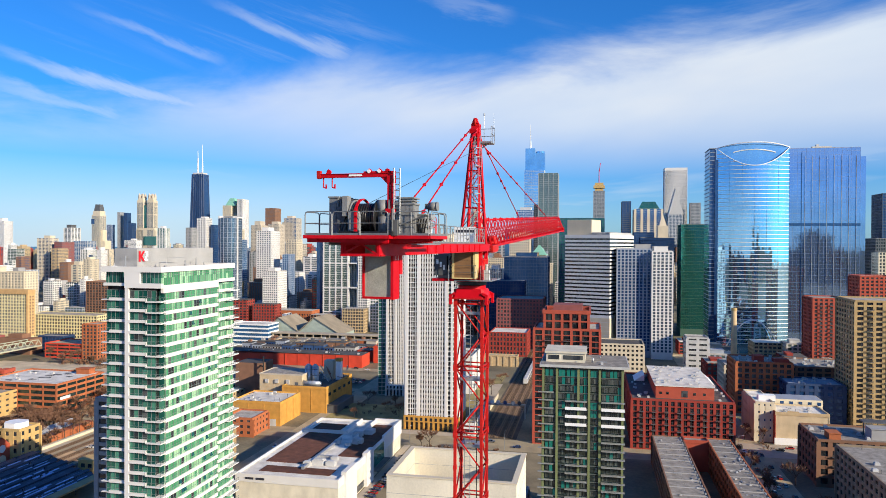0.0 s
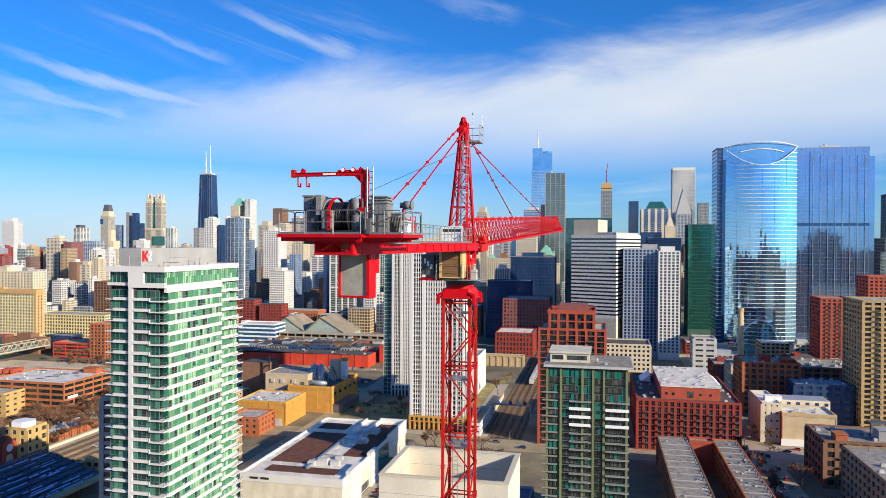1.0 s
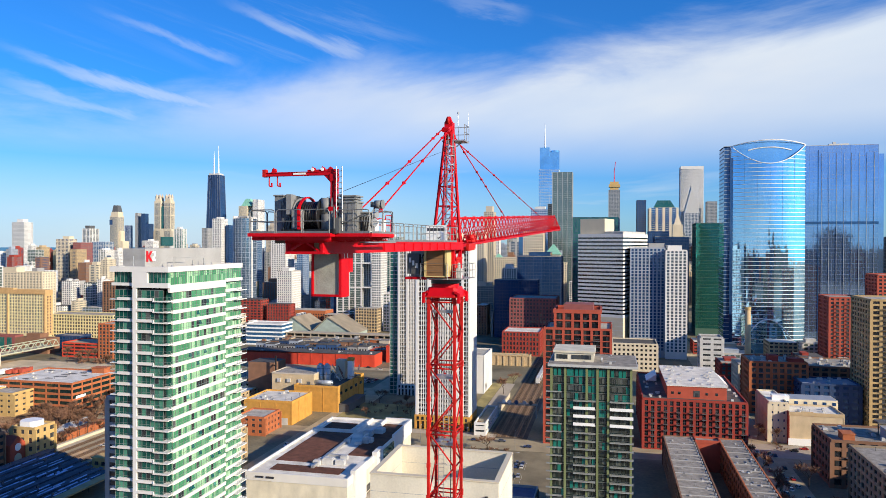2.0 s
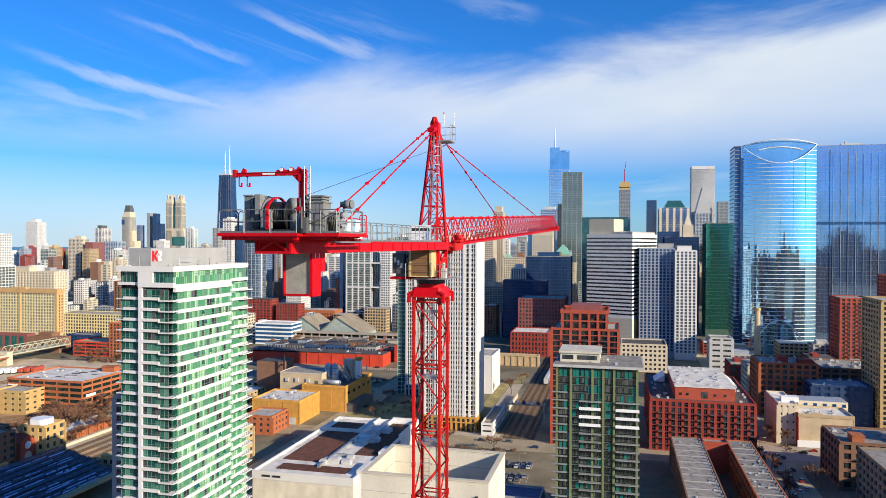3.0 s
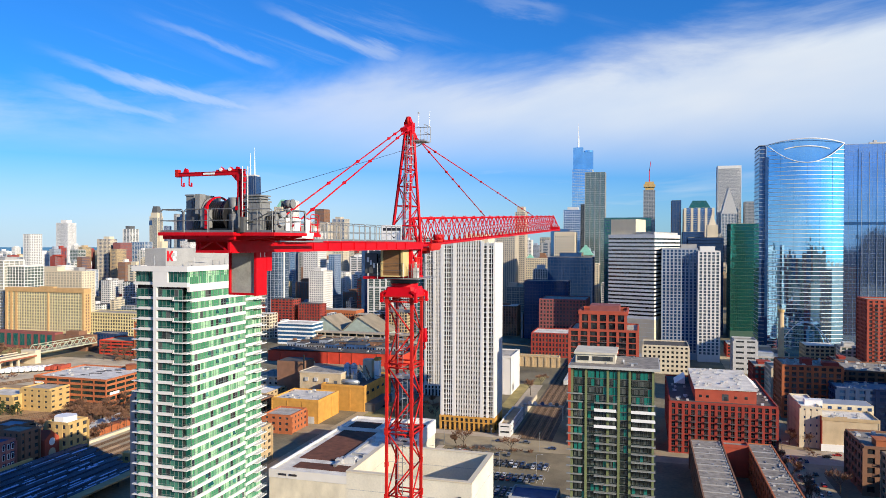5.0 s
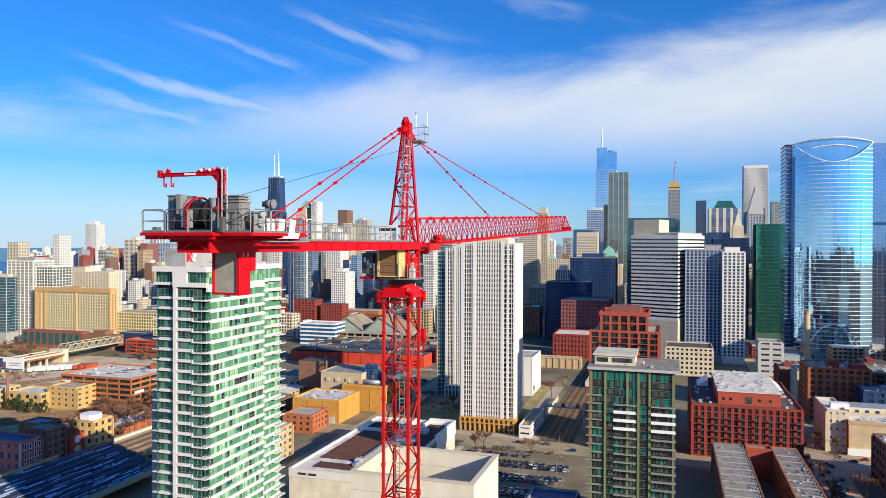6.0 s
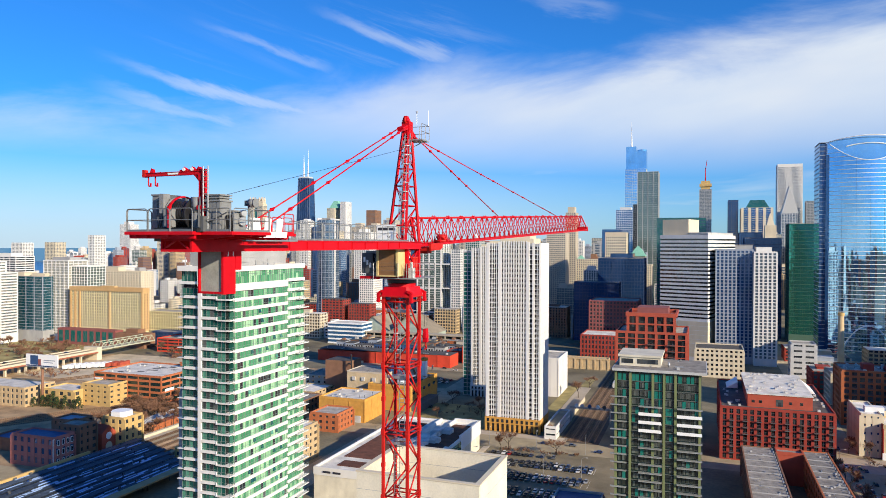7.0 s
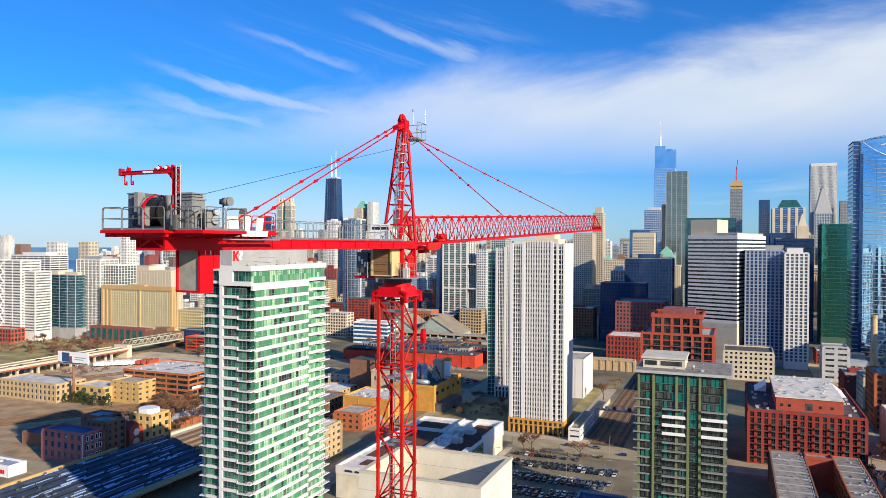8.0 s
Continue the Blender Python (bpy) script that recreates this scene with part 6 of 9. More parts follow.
# ---- grocery with planted roof ----
def grocery():
    u0, v0, w, d, h = -146.0, 276.0, 45.0, 97.0, 14.0
    b = thing("grocery_store", "large white grocery building with brown planted roof", "shop", u0, v0)
    part("body", Geo().box(0, w, 0, d, 0, h - 1.2), M_SHELL, b)
    part("parapet", Geo().ring(-0.2, w + 0.2, -0.2, d + 0.2, h - 3.5, h, 0.7), M_WHITE, b)
    part("roof", Geo().box(0.6, w - 0.6, 0.6, d - 0.6, h - 1.2, h - 1.0), M_ROOFW, b)
    for x0, x1, y0, y1 in ((7.2, 38.8, 7, 14.8), (4, 22, 20, 70), (3, 18, 76, 89), (32.5, 43.6, 34, 92)):
        part("planted_bed", Geo().box(x0, x1, y0, y1, h - 1.0, h - 0.8), M_SEDUM, b)
    part("roof_wall", Geo().box(-0.1, 24, 70.8, 71.6, h - 1.0, h + 0.6).box(23.2, 24, 71, 96.5, h - 1.0, h + 0.9).box(31, 31.7, 60, 96.5, h - 1.0, h + 0.9), M_WHITE, b)
    part("raised_parapet", Geo().box(w - 0.5, w + 0.5, 64, 97.3, h - 6, h + 1.3).box(31, w + 0.5, 96.4, 97.3, h - 4, h + 1.3), M_WHITE, b)
    part("raised_bay", Geo().box(w - 0.8, w + 1.4, 6, 20, 0, h + 1.5), M_WHITE, b)
    part("raised_bay", Geo().box(w - 0.8, w + 1.4, 34, 44, 0, h + 1.2), M_WHITE, b)
    part("shop_window", Geo().box(w + 0.1, w + 0.5, 46, 64, 4.5, h - 1.5), G_TEALB, b, "teal shop glazing")
    part("shop_window", Geo().box(w + 0.1, w + 0.4, 22, 33, 0.8, 3.6), G_DARK, b)
    part("canopy", Geo().box(w, w + 3.2, 44, 66, 3.8, 4.3), M_DGRAY, b)
    rnd = random.Random(4)
    for i in range(13):
        x, y = rnd.uniform(22, 36), rnd.uniform(14, 88)
        s = rnd.uniform(1.2, 2.6)
        u = part("rooftop_unit", Geo().box(-s, s, -s * 0.7, s * 0.7, 0, s * 0.9).box(-s * 0.8, s * 0.8, -s * 0.5, s * 0.5, s * 0.9, s * 1.05), M_LGRAY, b)
        u.matrix_basis = pose(x, y, h - 0.95)
    part("duct", Geo().box(24, 25.2, 12, 60, h - 0.95, h + 0.3).box(25, 33, 30, 31.2, h - 0.95, h + 0.2), M_STEEL, b)
    for x, ln in ((4.5, 3.6), (9.3, 3.6)):
        part("sign_bar", Geo().box(x, x + ln, -0.42, -0.2, h - 2.3, h - 1.5), M_BAR, b, "dark sign lettering bar")


grocery()


def shell():
    """Open-topped concrete shell under the crane."""
    w, d, h = 12.1, 9.6, 88.5
    b = thing("concrete_core", "open-topped pale concrete core of a tower being built", "building", -19.6, 64.0)
    part("west_wall", Geo().box(0, w, 0, 0.4, 0, h), M_SHELL, b)
    part("east_wall", Geo().box(0.4, w - 0.4, d - 0.4, d, 0, h), M_SHELL, b)
    part("north_wall", Geo().box(0, 0.4, 0.4, d, 0, h), M_SHELL, b)
    part("south_wall", Geo().box(w - 0.4, w, 0.4, d, 0, h), M_SHELL, b)
    part("coping", Geo().ring(-0.06, w + 0.06, -0.06, d + 0.06, h, h + 0.12, 0.52), M_CREAM, b)
    part("floor", Geo().box(0.4, w - 0.4, 0.4, d - 0.4, 70.4, 70.8), M_GRAVEL, b)
    g = Geo()
    for z in (86.9, 84.0, 80.7, 77.4, 74.1):
        g.ring(-0.012, w + 0.012, -0.012, d + 0.012, z, z + 0.035, 0.424)
    part("pour_joint", g, M_GRAY, b, kind="stuff")
    part("wall_lamp", Geo().box(10.9, 11.15, -0.25, 0, 87.1, 87.25).box(10.95, 11.1, -0.4, -0.2, 87.0, 87.15), M_BLACK, b)


shell()

# ---- north yard ----
M_SILO = mat("brushed_silver_tank", (0.46, 0.50, 0.54), 0.4, 0.5, var=0.2, scale=0.6, streak=0.6)
M_RUSTP = mat("rusty_pipe", (0.26, 0.12, 0.06), 0.8, var=0.3)
b = tower("parking_garage", "orange-red brick parking garage with open decks", -391, -333, 397, 45, 18.5, M_ORANGE, G_TEALD, 3.7, 9, 1.5, 0.9, 0.3, split=True, roof=M_ROOFW)
rooftop_units(b, 58, 45, 18.5, 14, 31, 1.8)
gr = random.Random(33)
for i in range(11):
    x, y = gr.uniform(6, 48), gr.uniform(5, 40)
    part("roof_patch", Geo().prism([(x + gr.uniform(1.5, 4.5) * math.cos(k * 1.05), y + gr.uniform(0.8, 2.2) * math.sin(k * 1.05)) for k in range(6)], 18.62, 18.68), M_ROOFD, b)
part("stair_house", Geo().box(42, 52, 38, 44, 18.6, 22).box(41.6, 52.4, 37.6, 44.4, 22, 22.4), M_ORANGE, b, "orange brick stair house")
part("banner", Geo().box(0.6, 8.2, -0.42, -0.32, 9.2, 10.6), M_COPPER, b, "pale green banner")
part("banner", Geo().box(0.4, 8.0, -0.42, -0.32, 14.4, 15.4), M_SIGNW, b, "white banner")
part("banner", Geo().box(58.32, 58.42, 3, 12, 8.6, 10.4), M_SIGNW, b, "white banner")
b = tower("warehouse", "yellow-orange brick warehouse with white roof", -214, -183, 401, 30, 13.5, M_OCHRE, M_OCHRE, 13.5, 10, 0, 0.7, 0.12, roof=M_ROOFW)
for i in range(3):
    part("loading_door", Geo().box(14.5 + i * 5, 18.5 + i * 5, -0.18, 0.0, 0, 4.2), M_LGRAY, b)
rooftop_units(b, 31, 30, 13.5, 14, 15, 2.2)
b = tower("warehouse", "ochre brick warehouse wing with grey roof", -198, -168, 438, 50, 16, M_OCHRE, M_OCHRE, 18, 10, 0, 0.7, 0.12, roof=M_ROOFD)
for i in range(5):
    part("high_window", Geo().box(29.9, 30.2, 4 + i * 9.5, 8 + i * 9.5, 10.5, 12.4), G_DARK, b)
for i in range(2):
    part("loading_door", Geo().box(29.9, 30.18, 12 + i * 20, 17 + i * 20, 0, 4.4), M_LGRAY, b)
part("lean_to", Geo().box(30.0, 37, 2, 34, 0, 5).box(30.0, 37.4, 1.6, 34.4, 5, 5.3), M_DGRAY, b, "dark lean-to shed")
rooftop_units(b, 30, 50, 16, 10, 91, 2.4)
b = thing("concrete_plant", "beige industrial works with silver tanks and rooftop plant", "factory", -246, 440)
part("main_hall", Geo().box(29, 59, 4, 26, 0, 22.6), M_TANW, b, "tan rendered hall")
part("hall_roof", Geo().box(29.3, 58.7, 4.3, 25.7, 22.6, 22.7), M_ROOFG, b)
part("hall_coping", Geo().ring(28.8, 59.2, 3.8, 26.2, 22.3, 23.2, 0.5), M_BEIGE, b)
for x in (33, 40, 48):
    part("wall_vent", Geo().box(x, x + 2.4, 3.2, 4.1, 17.0, 19.4), M_LGRAY, b)
part("hall_door", Geo().box(54, 56.4, 3.9, 4.1, 13.8, 18.0), M_DGRAY, b)
part("dark_hall", Geo().box(0, 20, 26, 44, 0, 25.5), M_BROWN, b, "brown metal-clad hall")
part("dark_hall_roof", Geo().box(0.4, 19.6, 26.4, 43.6, 25.5, 25.6), M_ROOFD, b)
part("switch_house", Geo().box(20.5, 28, 20, 30, 0, 19), M_DGRAY, b)
part("flue", Geo().tube((23, 22, 19), (23, 22, 31), 0.6, None, 10).bar((23, 22, 24), (18, 27, 24), 0.7, 0.7), M_BLACK, b)
for x in (58.6, 63.4):
    tk = part("silo", Geo().tube((x, 16, 10), (x, 16, 27), 2.3, None, 18).tube((x, 16, 27), (x, 16, 28.4), 2.3, 0.7, 18), M_SILO, b, "silver storage silo", smooth=True)
    g = Geo()
    for z in (13, 17, 21, 25):
        g.tube((x, 16, z), (x, 16, z + 0.25), 2.4, None, 18)
    part("hoop", g, M_DGRAY, tk, kind="stuff")
part("tank", Geo().tube((59, 6, 17.5), (71, 6, 17.5), 1.6, None, 18).tube((71, 6, 17.5), (71.8, 6, 17.5), 1.6, 0.8, 18), M_SILO, b, "silver horizontal tank", smooth=True)
part("tank_frame", Geo().box(60, 61, 5, 7, 0, 16).box(69, 70, 5, 7, 0, 16).box(58, 72, 4, 20, 13.4, 14.0), M_STEEL, b)
part("elevator_tower", Geo().box(65, 71.5, 28, 34, 0, 29), M_CREAM, b, "pale metal elevator housing")
part("white_hopper", Geo().box(73.5, 77, 28, 32, 0, 29.5), M_SIGNW, b, "white metal housing")
part("yellow_cap", Geo().box(73.3, 77.2, 27.8, 32.2, 28.6, 30.6), M_OCHRE, b)
rr = random.Random(90)
for i in range(16):
    p = (rr.uniform(56, 78), rr.uniform(10, 40), rr.uniform(16.2, 22))
    q = (p[0] + rr.uniform(-6, 6), p[1] + rr.uniform(-6, 6), rr.uniform(16.2, 26))
    part("pipe_run", Geo().tube(p, q, rr.uniform(0.2, 0.45), None, 6), rr.choice((M_STEEL, M_BEIGE, M_RUSTP)), b)
tower("warehouse", "low tan brick shop with grey roof", -236, -214, 330, 40, 8, M_TAN, M_TAN, 8, 8, 0, 0.6, 0.12, roof=M_GRAVEL)
tower("warehouse", "cream three-storey brick walk-up", -196, -176, 305, 26, 17, M_TAN, G_DARK, 3.6, 4.4, 1.8, 2.6, 0.2, roof=M_ROOFW)
tower("warehouse", "small orange brick walk-up", -205, -188, 375, 20, 10, M_ORANGE, G_DARK, 3.4, 4, 1.7, 2.4, 0.2)
tower("low_office", "low glass office with blue roof edge", -377, -336, 708, 26, 22, M_SIGNW, G_BLUE, 4.4, 4, 1.7, 0, 0.3, roof=M_ROOFW)
M_HALLROOF = mat("weathered_brown_grey_roof", (0.30, 0.255, 0.185), 0.8, var=0.3, scale=0.08)


def twin_hall():
    """Two broad gables with grey-green fronts and tan roofs."""
    b = thing("hall", "twin-gabled hall with grey-green fronts and tan roofs", "building", -357, 740)
    for x0, xm, x1, zp in ((0, 19, 44, 26.5), (40, 60, 90, 27.5)):
        pts = [(x0, 0, 0), (x1, 0, 0), (x1, 0, 10), (xm, 0, zp), (x0, 0, 10)]
        n = 5
        part("gable_front", Geo().poly(pts + [(x, 46, z) for x, _, z in pts], [tuple(range(n)), tuple(range(2 * n - 1, n - 1, -1))] + [(i, n + i, n + (i + 1) % n, (i + 1) % n) for i in range(n)]), M_SAGEROOF, b, "grey-green metal gable front")
        part("roof_slope", Geo().bar((x0 - 1, -0.5, 10.2), (xm, -0.5, zp + 0.7), 1.2, 0.7).poly([(x0 - 1, -1, 10.5), (xm, -1, zp + 0.9), (xm, 47, zp + 0.9), (x0 - 1, 47, 10.5)], [(0, 1, 2, 3)]), M_HALLROOF, b)
        part("roof_slope", Geo().bar((x1 + 1, -0.5, 10.2), (xm, -0.5, zp + 0.7), 1.2, 0.7).poly([(xm, -1, zp + 0.9), (x1 + 1, -1, 10.5), (x1 + 1, 47, 10.5), (xm, 47, zp + 0.9)], [(0, 1, 2, 3)]), M_HALLROOF, b)


twin_hall()
dk = thing("parking_deck", "long pale concrete two-level deck on columns", "building", -345, 715)
for z in (4.6, 9.2, 13.2):
    part("slab", Geo().box(0, 150, 0, 18, z - 0.5, z).box(0, 150, -0.2, 0.2, z, z + 1.0), M_WALK, dk)
cm = Geo().box(-0.45, 0.45, 0.3, 1.2, 0, 13).mesh("column", M_CREAM)
for i in range(17):
    shared("column", cm, dk, 2 + i * 9.1, 0.2, 0)
part("back_wall", Geo().box(0, 150, 16, 17, 0, 13), M_DGRAY, dk)
rw = thing("warehouse", "very long low red painted warehouse with a tar roof", "warehouse", -330, 604)
for i in range(11):
    part("wall_bay", Geo().box(i * 12, i * 12 + 11.9, 0, 22, 0, 9.5 + 0.12 * i), M_REDP, rw)
    part("wall_pilaster", Geo().box(i * 12 - 0.3, i * 12 + 0.3, -0.35, 0.2, 0, 9.7 + 0.12 * i), M_REDP, rw)
part("roof", Geo().box(0.5, 131.5, 0.5, 21.5, 10.8, 11.0), M_ROOFD, rw)
rooftop_units(rw, 130, 20, 11.0, 14, 55, 2.0)
for u0, u1, v0, d, h, word in ((-196, -172, 632, 24, 15, "orange-red painted hall"), (-214, -196.6, 640, 18, 9.5, "bright red painted shed")):
    b = tower("warehouse", word + " with a tar roof", u0, u1, v0, d, h, M_REDP, M_REDP, h, 9, 0, 0.5, 0.12, roof=M_ROOFD, parapet=0.5)
    rooftop_units(b, u1 - u0, d, h, 4, int(-u0), 2.0)
th = random.Random(23)
for row, v in enumerate((650, 672, 692)):
    for i in range(13 - row):
        u = -336 + i * 10.6 + row * 4
        if -215 < u + 10 and v < 668:
            continue
        b = thing("townhouse", "narrow grey-blue townhouse in a terrace" if row < 2 else "tan brick townhouse in a terrace", "house", u, v + th.uniform(-1, 1), 0, 0, "terrace of townhouses")
        hh = th.uniform(9.0, 11.5)
        part("wall", Geo().box(0, 10, 0, 11, 0, hh), th.choice(((M_BLUEGRAY, M_BLUEP, M_GRAY), (M_HULL, M_BLUEGRAY, M_BROWN), (M_TAN, M_ORANGE, M_BEIGE))[row]), b)
        part("roof", Geo().box(-0.2, 10.2, -0.3, 11.2, hh, hh + 0.4), M_ROOFD if row < 2 else M_ROOFG, b)
        if th.random() < 0.45:
            part("stair_house", Geo().box(3, 6.0, 6.5, 10, hh + 0.4, hh + 2.4), th.choice((M_DGRAY, M_BROWN, M_GRAY)), b)
        g = Geo()
        for k in range(2):
            for x in (2.2, 5.0, 7.8):
                g.box(x - 0.7, x + 0.7, -0.1, 0.1, 3.6 + k * 3.2, 5.4 + k * 3.2)
        part("windows", g, G_NIGHT, b, kind="stuff")
rnd = random.Random(19)
for u0, u1, v0, d, h, wall, roof, word in (                                     (-300, -276, 470, 30, 7, M_BROWN, M_ROOFG, "brown brick workshop"), (-270, -246, 478, 26, 11, M_BEIGE, M_ROOFG, "beige brick works"),
                                                                                                               (-250, -228, 404, 24, 9, M_BROWN, M_ROOFG, "brown brick works"), (-262, -240, 440, 26, 7, M_TAN, M_ROOFW, "tan block shed"), (-150, -118, 590, 30, 8, M_BROWN, M_ROOFG, "brown brick depot"), (-150, -120, 640, 24, 11, M_BEIGE, M_GRAVEL, "beige brick depot")):
    b = tower("low_building", word + " with a flat roof", u0, u1, v0, d, h, wall, G_NIGHT, h / max(1, round(h / 4)), 5, 2.0, 3.0, 0.15, roof=roof, parapet=0.6)
    rooftop_units(b, u1 - u0, d, h, 3, int(-u0) + 5, 1.8)
M_ROSE = mat("faded_rose_brick", (0.47, 0.17, 0.14), 0.85, var=0.16, scale=0.3, fine=14)
b = tower("walk_up", "dark red brick corner building with white quoins", -311, -284, 267, 12, 14.5, M_ROSE, G_NAVY, 4.6, 4.2, 2.0, 2.6, 0.15, roof=M_BLUEP, split=True)
part("quoin", Geo().box(26.8, 27.3, -0.35, 0.4, 0, 14.6), M_SIGNW, b)
for y in (2.6, 5.4, 8.2, 10.6):
    for k in range(3):
        part("window_surround", Geo().box(27.05, 27.25, y - 0.75, y + 0.75, 1.6 + k * 4.6, 4.4 + k * 4.6), M_SIGNW, b)
        part("window", Geo().box(27.1, 27.3, y - 0.5, y + 0.5, 1.85 + k * 4.6, 4.15 + k * 4.6), G_NIGHT, b)
tower("walk_up", "dark brown brick building beside the red one", -296, -282, 280, 11, 17.5, M_BROWN, G_DARK, 3.8, 4, 1.7, 2.4, 0.2, split=True)
tower("walk_up", "low brown shed with bright blue roof", -345, -314, 282, 16, 6, M_BROWN, M_BROWN, 6, 8, 0, 0.4, 0.1, roof=M_BLUEP)
tower("walk_up", "brown brick rear house with blue-grey roof", -312, -298, 292, 12, 16, M_BROWN, G_NIGHT, 4, 4, 2.0, 2.4, 0.15, roof=M_BLUEGRAY)
b = solo("shed", Geo().poly([(0, 0, 0), (9, 0, 0), (9, 42, 0), (0, 42, 0), (0, 0, 3.6), (9, 0, 3.6), (9, 42, 3.6), (0, 42, 3.6), (4.5, 0, 5.6), (4.5, 42, 5.6)], [(0, 1, 5, 8, 4), (2, 3, 7, 9, 6), (1, 2, 6, 5), (3, 0, 4, 7), (5, 6, 9, 8), (7, 4, 8, 9), (3, 2, 1, 0)]), M_GRAY, "long low shed with grey metal roof", "shed", -306, 330)
b = solo("shed", Geo().box(0, 5, 0, 36, 0, 3.4).box(-0.3, 5.3, -0.3, 36.3, 3.4, 3.7), M_ORANGE, "low orange brick shed along the street", "shed", -295, 340)
b = solo("gabled_hall", Geo().poly([(0, 0, 0), (9.2, 0, 0), (9.2, 8, 0), (0, 8, 0), (0, 0, 11), (9.2, 0, 11), (9.2, 8, 11), (0, 8, 11), (4.6, 0, 15), (4.6, 8, 15)],
     [(0, 1, 5, 8, 4), (2, 3, 7, 9, 6), (1, 2, 6, 5), (3, 0, 4, 7), (5, 6, 9, 8), (7, 4, 8, 9), (3, 2, 1, 0)]), M_REDT, "orange-red gabled hall with a round window", "building", -279.5, 292.4, 0, 90)
part("round_window", Geo().tube((4.6, -0.1, 9.5), (4.6, 0.2, 9.5), 1.9, None, 20), M_SIGNW, b)
part("arched_door", Geo().tube((4.6, -0.08, 4.2), (4.6, 0.2, 4.2), 2.2, None, 20).box(2.4, 6.8, -0.085, 0.2, 0, 4.2), M_CREAM, b)
b = tower("walk_up", "tan brick building with a white rooftop house", -288, -274.5, 302, 13, 17, M_YELLOW, G_DARK, 4.2, 4.4, 1.8, 2.6, 0.2, split=True)
part("rooftop_house", Geo().prism([(3, 2), (9, 2), (11, 5), (11, 9), (9, 11), (3, 11), (1, 8), (1, 5)], 17, 20), M_SIGNW, b)
tower("walk_up", "long tan brick four-storey building", -470, -414, 360, 24, 12, M_TAN, G_DARK, 3.6, 4, 1.6, 2.2, 0.2, roof=M_ROOFW)
tower("walk_up", "yellow brick low building with white roof", -411, -384, 372, 20, 10, M_YELLOW, G_DARK, 4, 6, 2.2, 3.6, 0.2, roof=M_ROOFW)
tower("walk_up", "yellow brick taller building", -384, -362, 380, 18, 14, M_YELLOW, G_DARK, 4, 6, 2.2, 3.6, 0.2, roof=M_GRAVEL)


def train_shed():
    """Rows of dark canopies over the platforms, with glazed strips coloured as sky reflection, and ragged ends."""
    b = thing("train_shed", "dark corrugated platform canopies over the railway", "shed", -274, 130)
    rnd = random.Random(8)
    cols, strips = Geo(), Geo()
    for i in range(18):
        x = i * 3.1
        L = 180 - i * 1.5 + rnd.uniform(-2, 2)
        o = 0.45 if i % 2 else 0.0
        part("canopy", Geo().poly([(x, 0, 5.2 + o), (x + 1.4, 0, 5.8 + o), (x + 2.8, 0, 5.2 + o), (x, L, 5.2 + o), (x + 1.4, L, 5.8 + o), (x + 2.8, L, 5.2 + o), (x, 0, 5.0 + o), (x + 2.8, 0, 5.0 + o), (x, L, 5.0 + o), (x + 2.8, L, 5.0 + o)],
             [(0, 1, 4, 3), (1, 2, 5, 4), (0, 6, 7, 2, 1), (3, 4, 5, 9, 8), (6, 8, 9, 7), (0, 3, 8, 6), (2, 7, 9, 5)]), M_SHED, b)
        part("gutter", Geo().box(x + 2.75, x + 3.15, 0, L - 1, 5.1, 5.35), M_BLACK, b)
        for k in range(12):
            cols.tube((x + 1.4, 3 + k * 14, 0), (x + 1.4, 3 + k * 14, 5.1), 0.14, None, 6)
        y = rnd.uniform(0, 4)
        while y < L - 5:
            e = min(y + rnd.uniform(3, 14), L)
            if rnd.random() < 0.75:
                f0 = rnd.choice((0.05, 0.1, 0.3, 0.5))
                f1 = min(0.97, f0 + rnd.uniform(0.25, 0.7))
                s_ = rnd.random() < 0.7
                xa, xb = (x + 1.4 + 1.4 * f0, x + 1.4 + 1.4 * f1) if s_ else (x + 1.4 * (1 - f0), x + 1.4 * (1 - f1))
                strips.poly([(xa, y, 5.83 - 0.6 * f0 + o), (xb, y, 5.83 - 0.6 * f1 + o), (xb, e, 5.83 - 0.6 * f1 + o), (xa, e, 5.83 - 0.6 * f0 + o)], [(0, 1, 2, 3)])
            if rnd.random() < 0.3:
                cols.box(x + 1.2, x + 1.6, y, y + 1.2, 5.6 + o, 6.5 + o)
            y = e + rnd.uniform(0.3, 2)
    part("columns", cols, M_DGRAY, b, kind="stuff")
    part("skylights", strips, M_SKYLT, b, kind="stuff")
    part("edge_wall", Geo().box(-1.6, -0.4, 0, 150, 0, 6.4), M_YELLOW, b, "ochre painted edge wall")
    part("platform_roof", Geo().box(56.2, 61, 0, 156, 5.4, 6.1), M_UMBER, b, "tan roof edge along the last platform")


# pale blue of the strips is the sky's reflection put into the colour
M_SKYLT = mat("sky_reflection_blue_roof_sheet", (0.30, 0.42, 0.62), 0.35, var=0.45, scale=0.3)
M_SHED = mat("dark_blue_grey_canopy", (0.045, 0.06, 0.085), 0.45, var=0.5, scale=0.4, fine=3)
train_shed()
# added block, hidden by the green tower; its shadow darkens the platform canopies
tower("apartment_block", "unseen plain grey block added behind the green glass tower for its shadow", -166, -143, 216, 38, 56, M_GRAY, G_DARK, 3.1, 4.5, 1.3, 1.8, 0.3)
b = tower("shop", "low white shop with red sign bars and a blue-grey roof", -322, -299, 239, 9, 4.6, M_SIGNW, M_SIGNW, 4.6, 11, 0, 0.4, 0.1, roof=M_BLUEGRAY)
for k in range(6):
    part("sign_bar", Geo().box(12.0 + k * 1.5, 13.0 + k * 1.5, -0.3, -0.1, 1.6, 3.4), M_LOGO, b, "red sign lettering bar")
